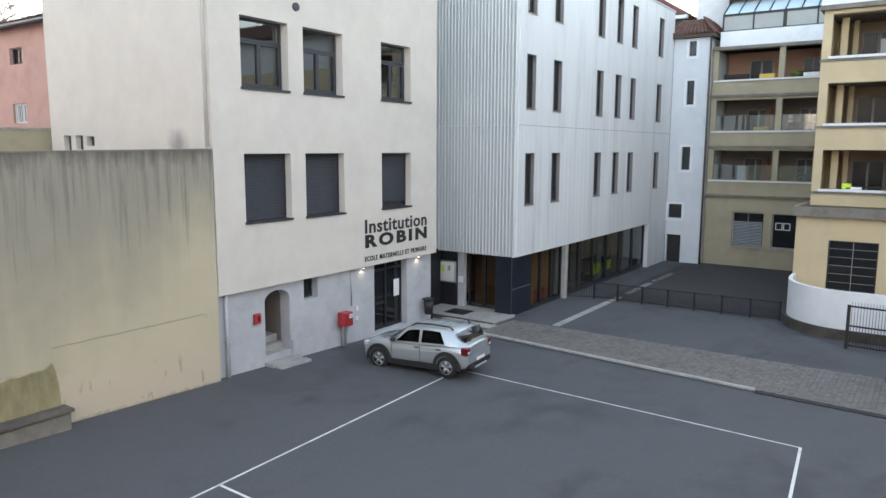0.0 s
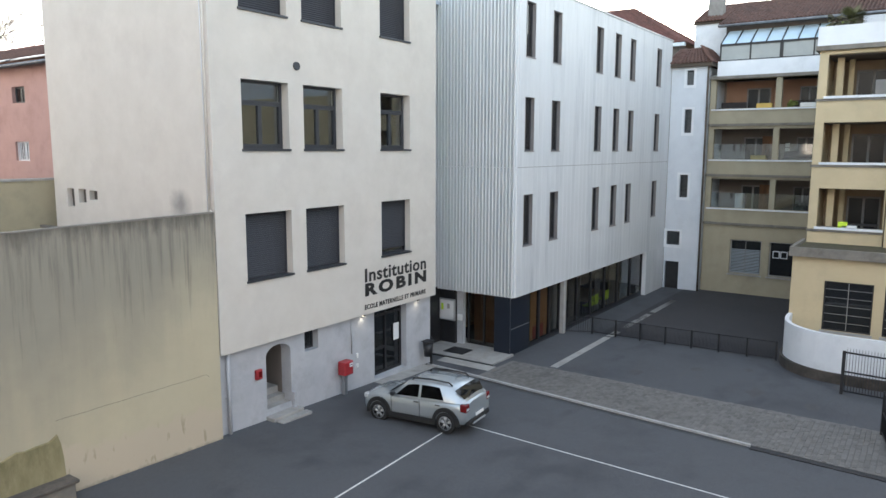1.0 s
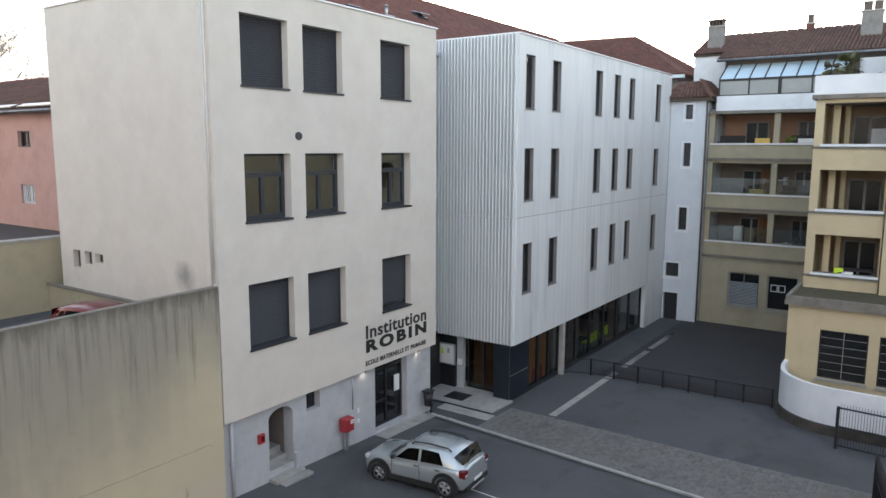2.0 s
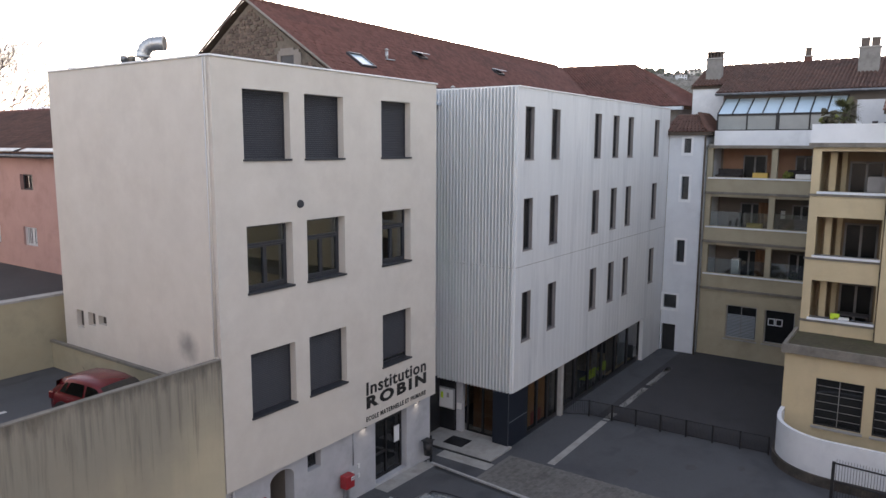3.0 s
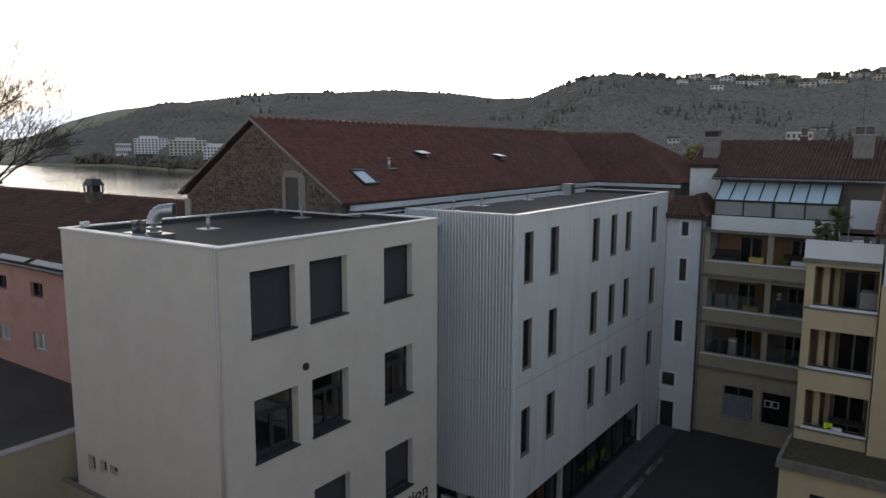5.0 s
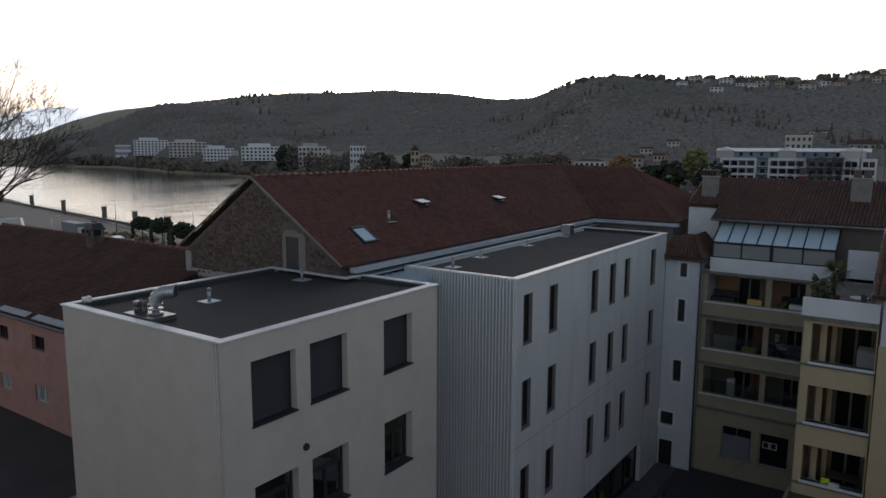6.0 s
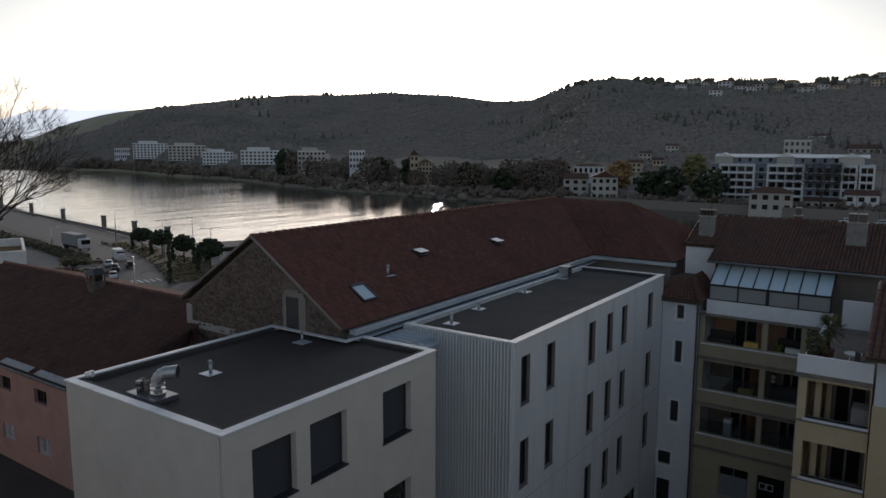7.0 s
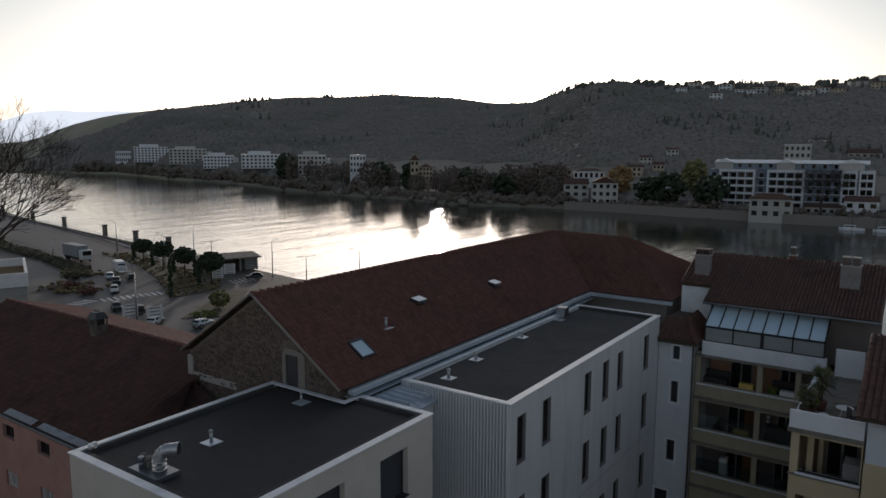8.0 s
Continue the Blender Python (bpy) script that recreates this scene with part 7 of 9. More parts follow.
# the large white apartment building on the far quay
big = thing("riverside_apartments", "long white apartment building with stacked balconies and a pale roof", "building", pose(CX + 365 * math.cos(radians(8.37)), CY + 365 * math.sin(radians(8.37)), -4.2, 0, 0, 8.0 - 90 - 4))
BLUEGREY = node_mat("blue_grey_cladding", (0.20, 0.24, 0.30), (0.25, 0.29, 0.35), 0.5, 0.8, 0)
# Balcony recesses: their shade is painted into this darker grey.
SHADEWALL = node_mat("shaded_balcony_wall", (0.13, 0.14, 0.155), (0.17, 0.18, 0.195), 0.4, 0.8, 0)
for u0, u1, n in ((-33.3, -17.2, 4), (-12.1, 3.7, 4), (18.4, 24.7, 2), (25.2, 31.4, 2)):
    ops = [(0.7 + (u1 - u0 - 1.4) * k / n + 0.16, 0.7 + (u1 - u0 - 1.4) * (k + 1) / n - 0.16, z, z + 2.45) for k in range(n) for z in (0.8, 4.3, 7.8, 11.3, 14.8)]
    part("front_wall", wall_mesh(u1 - u0, -3, 18.5, ops, 0.5), FARWHITE, big, "white frame of balconies", pose(u0, 0, 0))
    part("recess", boxes((u0 + 0.2, u1 - 0.2, 2.2, 2.4, -3, 18.4)), SHADEWALL, big)
    for k in range(n):
        for z in (0.8, 4.3, 7.8, 11.3, 14.8):
            um = u0 + 0.7 + (u1 - u0 - 1.4) * (k + 0.5) / n
            part("balcony_window", pane_mesh(2.2, 2.0), CARGLASS, big, "", pose(um, 2.18, z))
    for z in (0.4, 3.9, 7.4, 10.9, 14.4):
        part("balcony_floor", boxes((u0 + 0.5, u1 - 0.5, 0.5, 2.2, z, z + 0.25)), FARWHITE, big)
for u0, u1 in ((-38.5, -33.4), (-17.1, -12.2), (3.8, 18.3)):
    part("link_wall", boxes((u0, u1, 3.4, 3.6, -3, 18.4)), BLUEGREY, big, "blue-grey recessed bays")
    for z in (0.4, 3.9, 7.4, 10.9, 14.4):
        part("balcony_floor", boxes((u0, u1, 1.4, 3.4, z, z + 0.3)), FARWHITE, big)
        for k in range(max(1, int((u1 - u0) / 3.4))):
            part("link_window", pane_mesh(1.9, 2.0), CARGLASS, big, "", pose(u0 + 2.3 + 3.5 * k, 3.38, z + 0.35))
part("body", boxes((-38.5, 31.4, 3.7, 16, -3, 18.4)), FARWHITE, big)
part("attic", boxes((-34, 28, 2.6, 15, 18.5, 21.8)), BLUEGREY, big, "blue-grey set-back attic storey")
bm = bmesh.new()
slab(bm, [(-36, 1.8, 21.6), (29, 1.8, 21.6), (29, 8, 23.0), (-36, 8, 23.0)], 0.25)
slab(bm, [(-36, 8, 23.0), (29, 8, 23.0), (29, 16, 21.6), (-36, 16, 21.6)], 0.25)
part("roof", bm, COPING, big, "pale metal roof")
for u, w_ in ((-31.5, 4.5), (-4.5, 4.2), (22, 5.4)):
    bm = bmesh.new()
    v = [bm.verts.new(p) for p in ((u - w_, 0.9, 21.7), (u + w_, 0.9, 21.7), (u, 0.9, 23.6), (u - w_, 8, 21.7), (u + w_, 8, 21.7), (u, 8, 23.6))]
    for f in ((0, 1, 2), (0, 2, 5, 3), (1, 4, 5, 2), (3, 5, 4)):
        bm.faces.new([v[k] for k in f])
    part("dormer_gable", bm, COPING, big)
    part("gable_wall", boxes((u - w_ + 0.4, u + w_ - 0.4, 1.2, 2.59, 18.5, 21.69)), FARWALL, big)
for k in range(13):
    part("attic_window", pane_mesh(1.3, 1.7), CARGLASS, big, "", pose(-29 + k * 4.5, 2.58, 19.4))

# stone wall of the far quay, with moored boats and a van
bm = bmesh.new()
for k in range(60):
    a0, a1 = radians(1.0 + 0.4 * k), radians(1.0 + 0.4 * (k + 1))
    d0, d1 = between(BANK, 1.0 + 0.4 * k) - 1.5, between(BANK, 1.4 + 0.4 * k) - 1.5
    q = [(CX + d0 * math.cos(a0), CY + d0 * math.sin(a0)), (CX + d1 * math.cos(a1), CY + d1 * math.sin(a1)), (CX + (d1 + 1.2) * math.cos(a1), CY + (d1 + 1.2) * math.sin(a1)), (CX + (d0 + 1.2) * math.cos(a0), CY + (d0 + 1.2) * math.sin(a0))]
    lo = [bm.verts.new((*p, -9)) for p in q]
    hi = [bm.verts.new((*p, -3.3)) for p in q]
    bm.faces.new(hi)
    for j in range(4):
        bm.faces.new((lo[j], lo[(j + 1) % 4], hi[(j + 1) % 4], hi[j]))
bmesh.ops.recalc_face_normals(bm, faces=bm.faces)
setting("far_quay_wall", bm, STONETRIM, "weathered stone wall of the far quay")
for az, d, l in ((4.6, 318, 9.0), (2.6, 316, 8.0), (1.6, 315, 6.5)):
    boat = thing("moored_boat", "small white boat moored at the far quay", "boat", pose(CX + d * math.cos(radians(az)), CY + d * math.sin(radians(az)), WATER_Z - 0.2, 0, 0, az - 90), group="moored boats")
    bm = bmesh.new()
    loft(bm, [[(x, s_ * w_, z_) for s_, w_, z_ in ((1, w * 0.6, 0), (1, w, 1.2), (-1, w, 1.2), (-1, w * 0.6, 0))] for x, w in ((-l / 2, 1.1), (-l / 6, 1.3), (l / 4, 1.1), (l / 2, 0.15))])
    part("hull", bm, FARWHITE, boat)
    part("cabin", boxes((-l * 0.3, l * 0.15, -0.8, 0.8, 1.2, 2.3), bevel=0.1), FARWHITE, boat)
    part("cabin_window", boxes((-l * 0.27, l * 0.12, -0.83, -0.79, 1.6, 2.1)), CARGLASS, boat)

# ---- the quay: road, vehicles, lamps, pines ----
before = set(scene.objects)
def road_strip(name, pts, wide, z, material, label):
    vs, fs = [], []
    for k, p in enumerate(pts):
        a, b = Vector(pts[max(k - 1, 0)]), Vector(pts[min(k + 1, len(pts) - 1)])
        d = (b - a).normalized()
        n = Vector((-d.y, d.x)) * (wide[k] if isinstance(wide, (list, tuple)) else wide) / 2
        vs += [(p[0] - n.x, p[1] - n.y, z), (p[0] + n.x, p[1] + n.y, z)]
    fs = [(2 * k, 2 * k + 1, 2 * k + 3, 2 * k + 2) for k in range(len(pts) - 1)]
    return setting(name, raw_mesh(name, vs, fs, material), material, label)


ROAD = [(46, 60), (50, 76), (56, 96), (63, 112), (72, 127), (81, 145), (90, 170), (98, 205), (112, 262), (134, 350), (190, 560)]
road_strip("road", ROAD, [22, 20, 19, 17, 15, 14, 14, 16, 18, 18, 18], -1.98, ROADTAR, "asphalt riverside road with a junction")
road_strip("side_road", [(62, 100), (72, 90), (84, 84), (95, 74)], [12, 10, 10, 10], -1.975, ROADTAR, "asphalt lane to the quay")
road_strip("car_park", [(60, 170), (66, 150), (62, 130)], [22, 22, 18], -1.975, ROADTAR, "asphalt car park beside the road")
def bed(name, outline, label, top=-1.88):
    return setting(name, prism(bmesh.new(), outline, -2.05, top), GRASS, label)


ISLAND = [(86.1, 210.1), (78.3, 192.6), (75.7, 168.7), (71, 146.3), (68.6, 132.5), (71.1, 133.6), (75.5, 142.6), (76.7, 152.1), (82, 181.8)]
PLANTING = [(89.6, 162), (85.2, 140), (78.1, 121.4), (73.2, 111.7), (66.4, 99.5), (70.7, 98.7), (78, 99.7), (86.1, 110), (88.8, 132), (94.7, 155)]
bed("grass_verge_1", ISLAND, "hedge-lined grass island")
bed("grass_verge_2", PLANTING, "planted strip under the pines")
bed("grass_verge_3", [(57.6, 83.8), (64.6, 88.1), (76.8, 96.5), (79.3, 92.9), (63, 79.3)], "grass bank by the lane")
KERBSIDE = [(123, 293.7), (120, 262), (114.5, 229.4), (107.2, 193.4), (102.6, 173.4), (93.2, 140.6)]
road_strip("quay_kerb", KERBSIDE, 0.5, -1.84, KERB, "pale kerb between the road and the quay")
for k in range(7):
    f = k / 6
    a, b = (84.1 + 6.6 * f, 104.7 - 1.2 * f), (82.7 + 7.2 * f, 100.3 - 0.4 * f)
    road_strip("parking_mark_%d" % (k + 1), [a, b], 0.25, -1.962, LINE, "white parking bay line by the pavilion")


def zebra(p, q, n, label, k0):
    p, q = Vector(p), Vector(q)
    d = (q - p) / n
    across = Vector((-d.y, d.x)).normalized() * 1.6
    for k in range(n):
        a, b = p + d * k, p + d * (k + 0.5)
        setting("crossing_stripe_%d" % (k0 + k), raw_mesh("stripe", [(*(a - across), -1.965), (*(b - across), -1.965), (*(b + across), -1.965), (*(a + across), -1.965)], [(0, 1, 2, 3)], LINE), LINE, label)


zebra((51.0, 107.6), (57.5, 109.6), 6, "white zebra crossing stripe", 1)
zebra((58.1, 107.9), (68.9, 104.9), 10, "white zebra crossing stripe", 7)


def lamp_post(x, y, h, arms=2, turn=0.0):
    l = thing("street_lamp", "grey street lamp with outstretched arms", "street lamp", pose(x, y, -2, 0, 0, turn), group="street lamps")
    bm = bmesh.new()
    tube(bm, (0, 0, 0), (0, 0, h), 0.13, 0.07, 8)
    part("pole", bm, ALLOY, l)
    for s in (1, -1)[:arms]:
        a = part("arm", tubes(((0, 0, h), (s * 1.6, 0, h + 0.25), 0.05), n=6), ALLOY, l)
        part("lantern", boxes((s * 1.5 - 0.1 if s > 0 else s * 1.5 - 0.6, s * 1.5 + 0.6 if s > 0 else s * 1.5 + 0.1, -0.15, 0.15, h + 0.2, h + 0.32)), ALLOY, a)
    return l


for x, y, h, ar, tu in ((93.7, 161.7, 8.5, 2, 10), (84.5, 127.2, 8.5, 2, 5), (81.0, 105.9, 8.5, 2, -10), (91.7, 99.7, 8, 1, 0), (52.4, 87.8, 8, 1, 150), (110.8, 219.9, 8.5, 2, 10), (115.3, 249.7, 8.5, 2, 10), (96.5, 132.9, 8, 1, 150), (79.9, 167.5, 4.5, 1, 0), (93.5, 91.4, 5.0, 2, -20), (107.7, 89.1, 5.0, 1, 150)):
    lamp_post(x, y, h, ar, tu)


def pillar(x, y):
    p = thing("quay_pillar", "dark square stone pillar on the quay edge", "pillar", pose(x, y, -2), group="quay pillars")
    part("shaft", boxes((-0.55, 0.55, -0.55, 0.55, 0, 3.7), bevel=0.06), DIRTYCONC, p)
    part("cap", boxes((-0.7, 0.7, -0.7, 0.7, 3.7, 4.0), bevel=0.06), DIRTYCONC, p)
    return p


for y in (152, 172.5, 194.6, 229.5, 262.5, 300, 340):
    pillar(near_bank(y) - 0.8, y)
rail = thing("quay_railing", "thin pale steel railing along the quay edge", "railing")
ys_ = [95 + 4 * k for k in range(70)]
part("top_rail", tubes(*[((near_bank(a) - 0.5, a, -0.95), (near_bank(b) - 0.5, b, -0.95), 0.04) for a, b in zip(ys_, ys_[1:])], n=5), ALLOY, rail)
PARAPET_ME = mesh_of("parapet_block", boxes((-0.8, 0.05, 0, 3.98, 0, 0.45), bevel=0.02), DIRTYCONC)
for a in ys_[14:]:
    part("parapet_block", PARAPET_ME, DIRTYCONC, rail, "", pose(near_bank(a) - 0.6, a, -2))
bm = bmesh.new()
for a in ys_:
    for k in range(4):
        tube(bm, (near_bank(a + k) - 0.5, a + k, -2), (near_bank(a + k) - 0.5, a + k, -0.95), 0.03, n=4, caps=False)
part("bar", bm, ALLOY, rail)["kind"] = "stuff"

for k, (x, y, h) in enumerate(((87.8, 140.8, 5.2), (84.9, 128.5, 5.9), (82.6, 117.3, 5.7), (78.9, 103.5, 6.3))):
    leafy_tree("umbrella_pine", "clipped dark umbrella pine beside the quay road", x, y, -2, h + 0.5, 4.9, PINE, 50 + k, trunk=0.45, clump=0.075, n=340)
for x, y, h in ((87.9, 145.0, 4.6), (86.1, 134.5, 4.6), (84.0, 123.4, 4.4), (67.2, 100.1, 8.5), (82.6, 113.8, 4.6), (77.3, 105.3, 4.6)):
    t = thing("cypress", "narrow dark columnar cypress", "tree", pose(x, y, -2), group="cypresses")
    bm = bmesh.new()
    tube(bm, (0, 0, -0.2), (0, 0, 1.0), 0.12, 0.1, 6)
    part("trunk", bm, BARK, t)
    r2 = random.Random(int(x * 10))
    part("crown", clumps("crown", [(r2.uniform(-0.22, 0.22), r2.uniform(-0.22, 0.22), 0.4 + (h - 0.8) * k / 26, 0.42 * (1 - 0.35 * k / 26), 1.3) for k in range(27)], PINE, seed=int(x)), PINE, t)
leafy_tree("round_bush", "rounded grey-green bush by the lane", 66.5, 85.4, -2, 3.2, 3.4, OLIVE, 61, trunk=0.08, clump=0.12, n=140)
leafy_tree("round_bush", "yellow-green shrub on the grass bank", 60.9, 82.4, -2, 0.9, 4.4, SHRUB, 62, trunk=0.05, clump=0.3, n=80)
leafy_tree("round_bush", "reddish planted shrub in the junction bed", 59.7, 115.4, -2, 1.6, 3.5, RUSSET, 63, trunk=0.05, clump=0.3, n=40)
leafy_tree("round_bush", "reddish planted shrub in the junction bed", 60.4, 122.8, -2, 1.6, 3.0, RUSSET, 64, trunk=0.05, clump=0.3, n=40)
leafy_tree("round_bush", "brown planted shrub in the junction bed", 66.5, 133.2, -2, 1.8, 3.5, HEDGE, 65, trunk=0.05, clump=0.3, n=40)
r2 = random.Random(5)


def within(outline, x, y):
    """Whether a point of the plan lies inside an outline."""
    odd = False
    for (ax, ay), (bx, by) in zip(outline, outline[1:] + outline[:1]):
        if (ay > y) != (by > y) and x < ax + (y - ay) * (bx - ax) / (by - ay):
            odd = not odd
    return odd


def scatter(outline, n):
    xs_, ys__ = [p[0] for p in outline], [p[1] for p in outline]
    out = []
    while len(out) < n:
        x, y = r2.uniform(min(xs_), max(xs_)), r2.uniform(min(ys__), max(ys__))
        if within(outline, x, y):
            out.append((x, y))
    return out


hedge = part("hedge", clumps("hedge", [(x, y, -1.7 + r2.uniform(0, 0.4), r2.uniform(0.35, 0.6), 0.8) for x, y in scatter(ISLAND, 420)], HEDGE, seed=9), HEDGE, None, "low clipped hedge beside the road")
tagged(hedge, category="hedge", kind="stuff")

low = [(x, y, -1.9 + r2.uniform(0, 0.4), r2.uniform(0.2, 0.45), 0.7) for x, y in scatter(PLANTING, 330)]
low += [(60.5 + r2.gauss(0, 2.2), 123 + r2.gauss(0, 2.6), -1.9 + r2.uniform(0, 0.5), r2.uniform(0.3, 0.6), 0.7) for k in range(90)]
low += [(70.5 + r2.gauss(0, 1.6), 138 + r2.gauss(0, 2.4), -1.9 + r2.uniform(0, 0.5), r2.uniform(0.3, 0.6), 0.7) for k in range(60)]
beds = part("low_planting", clumps("low_planting", low, DRYPLANT, seed=10), DRYPLANT, None, "low brown and green planting in the roadside beds")
tagged(beds, category="shrubs", kind="stuff")

shel = thing("quay_pavilion", "low flat-roofed pavilion open at the front on the quay", "pavilion", pose(92.9, 115.5, -2, 0, 0, -24))
# Dark back wall and kiosk paint in the shade under the roof.
part("back_wall", boxes((-6.2, 6.2, 2.6, 3.0, 0, 3.1)), PLINTH, shel)
for u in (-6.0, -2.0, 2.0, 5.8):
    part("column", boxes((u - 0.18, u + 0.18, -2.4, -2.04, 0, 2.85)), DOORGREY, shel)
part("kiosk", boxes((3.2, 6.0, -1.8, 2.4, 0, 2.85)), DOORGREY, shel)
bm = bmesh.new()
slab(bm, [(-6.6, -3.2, 3.1), (6.6, -3.2, 3.1), (6.6, 3.4, 3.5), (-6.6, 3.4, 3.5)], 0.3)
part("roof", bm, DIRTYCONC, shel, "broad flat roof")

van = thing("delivery_lorry", "box lorry in shaded grey turning on the riverside road", "lorry", pose(80.5, 156.3, -1.98, 0, 0, 265))
part("box", boxes((-6.2, 2.2, -1.25, 1.25, 1.1, 3.9), bevel=0.05), LORRYSHADE, van, "cargo box with a pale roof, its shade painted in as grey")
cab_ = part("cab", boxes((2.4, 4.4, -1.2, 1.2, 0.6, 3.0), bevel=0.18), CARWHITE, van)
part("windscreen", boxes((4.36, 4.42, -1.05, 1.05, 1.7, 2.75)), CARGLASS, cab_)
part("chassis", boxes((-6.0, 4.2, -1.0, 1.0, 0.55, 1.08)), BLACK, van)
for x in (-4.6, -3.4, 3.3):
    for s in (-1, 1):
        part("wheel", TYRE_ME, RUBBER, van, "", pose(x, s * 1.02, 0.5) @ Matrix.Diagonal((1.55, 1.3, 1.55, 1)))
van2 = thing("panel_van", "white panel van waiting at the junction", "van", pose(77.0, 132.9, -1.98, 0, 0, 250))
part("body", boxes((-2.8, 1.3, -0.98, 0.98, 0.4, 2.5), bevel=0.12), CARWHITE, van2)
bm = bmesh.new()
loft(bm, [[(x, s * w, z) for s, w, z in ((1, 0.95, 0.4), (1, 0.95, 1.1), (1, 0.85, zt), (-1, 0.85, zt), (-1, 0.95, 1.1), (-1, 0.95, 0.4))] for x, zt in ((1.3, 2.45), (1.9, 1.9), (2.2, 1.25), (2.75, 1.12))])
part("nose", bm, CARWHITE, van2)
part("windscreen", boxes((1.62, 1.95, -0.8, 0.8, 1.55, 2.1)), CARGLASS, van2)
for x in (-1.9, 1.75):
    for s in (-1, 1):
        part("wheel", TYRE_ME, RUBBER, van2, "", pose(x, s * 0.88, 0.34))
for k, (x, y, hd, paint, lb) in enumerate(((71.0, 126.8, 240, SILVER, "silver car queueing at the junction"), (68.9, 121.0, 240, CARDARK, "dark car queueing at the junction"), (63.7, 113, 239, CARWHITE, "white car queueing at the crossing"), (55.3, 98.4, 246, CARDARK, "dark car on the crossing"), (56.5, 93.7, 68, CARDARK, "dark car at the junction"), (53.1, 84, 30, CARWHITE, "white car at the junction"), (56.5, 76.7, 10, SILVER, "silver car at the junction"), (73.0, 122.4, 67, CARDARK, "dark car leaving the junction"), (88.5, 102.0, 150, CARDARK, "dark car parked by the pavilion"))):
    make_car("road_car", lb, paint, pose(x, y, -1.97, 0, 0, hd), full=False, group="cars on the river road")
for x, y, tu in ((81.6, 105.1, 30), (86.4, 107.2, 30), (51.6, 88.3, 40), (52.8, 83.5, 40)):
    s = thing("direction_sign", "white road direction sign panels on posts", "road sign", pose(x, y, -2, 0, 0, tu - 60), group="direction signs")
    for k in range(4):
        p = part("panel", boxes((-1.2, 1.2, -0.05, 0.0, 0.9 + 0.55 * k, 1.38 + 0.55 * k)), SIGNWHITE, s)
        part("bar", boxes((-0.8, 0.8, -0.06, -0.051, 1.08 + 0.55 * k, 1.2 + 0.55 * k)), ANTHRACITE, p)
    for u in (-0.9, 0.9):
        part("post", tubes(((u, 0.05, 0), (u, 0.05, 3.2), 0.06), n=6), ALLOY, s)
shop = thing("grey_hall", "grey flat-roofed hall with a rust-coloured roof edge", "building", pose(23.3, 78, -2, 0, 0, -24))
part("wall", boxes((-8, 7.5, -5, 8, 0, 11.7)), CONCRETE, shop)
for c in ((-8.2, 7.7, -5.2, -4.9), (7.4, 7.7, -4.897, 8.2), (-8.2, 7.397, 7.9, 8.2)):
    part("parapet", boxes((*c, 11.7, 13.3)), COPING, shop, "pale roof parapet")
part("roof", boxes((-8, 7.4, -4.9, 7.9, 12.1, 12.3)), AUTUMN, shop, "rust-coloured roof lining")

riverside += [o for o in scene.objects if o not in before]
# the quay lies lower than first laid out, and is turned a little against the yard
for ob in riverside:
    if ob.parent is None:
        ob.matrix_basis = Matrix.Translation((CX, CY, -1.7)) @ Matrix.Rotation(radians(0.33), 4, "Z") @ Matrix.Translation((-CX, -CY, 0)) @ ob.matrix_basis

# ---- pavement, kerb and drain across the yard ----
def kerb_x(y):
    return 8.98 + (max(y, -11.5) + 2.48) * 0.092 + (min(y, -11.5) + 11.5) * 0.05


ysk = [0.0 - 0.5 * i for i in range(0, 24)]
bm = bmesh.new()
for a, b in zip(ysk, ysk[1:]):
    xa, xb = kerb_x(a), kerb_x(b)
    vs = [bm.verts.new(p) for p in ((xa, a, yard_z(xa) - 0.05), (xa + 0.08, a, yard_z(xa) - 0.05), (xb + 0.08, b + 0.006, yard_z(xb) - 0.05), (xb, b + 0.006, yard_z(xb) - 0.05), (xa, a, yard_z(xa) + 0.07), (xa + 0.08, a, yard_z(xa) + 0.075), (xb + 0.08, b + 0.006, yard_z(xb) + 0.075), (xb, b + 0.006, yard_z(xb) + 0.07))]
    for f in ((4, 5, 6, 7), (0, 1, 5, 4), (1, 2, 6, 5), (2, 3, 7, 6), (3, 0, 4, 7)):
        bm.faces.new([vs[k] for k in f])
bmesh.ops.recalc_face_normals(bm, faces=bm.faces)
setting("kerb", bm, KERB, "low pale concrete kerb in short lengths")
WETTAR = node_mat("wet_black_tar", (0.022, 0.022, 0.024), (0.034, 0.034, 0.036), 6, 0.5, 0.3, 90)
strip("gutter", [(kerb_x(y) - 0.17, y) for y in (0.0, -6.0, -11.4)], [(kerb_x(y) - 0.002, y) for y in (0.0, -6.0, -11.4)], 0.009, WETTAR, "dark wet gutter along the kerb")
drain = thing("drain_channel", "black cast iron slotted drain channel across the asphalt", "drain")
bm = bmesh.new()
k = 0
y = -11.45
while y > -18:
    x = kerb_x(y)
    box(bm, x - 0.12, x + 0.10, y - 0.022, y, yard_z(x) - 0.02, yard_z(x) + 0.012)
    y -= 0.045
part("slat", bm, BLACK, drain)["kind"] = "stuff"
for i in range(13):
    part("rail", boxes((kerb_x(-11.7 - 0.5 * i) - 0.16, kerb_x(-11.7 - 0.5 * i) - 0.13, -12.0 - 0.5 * i, -11.5 - 0.5 * i, -0.4, yard_z(7.5) + 0.012)), BLACK, drain)
strip("pavement_bed", [(kerb_x(y) + 0.08, y) for y in (-2.2, -6, -10, -18)], [(11.75, y) for y in (-2.2, -6, -10, -18)], 0.02, COBBLE, "grey pavement band across the yard")

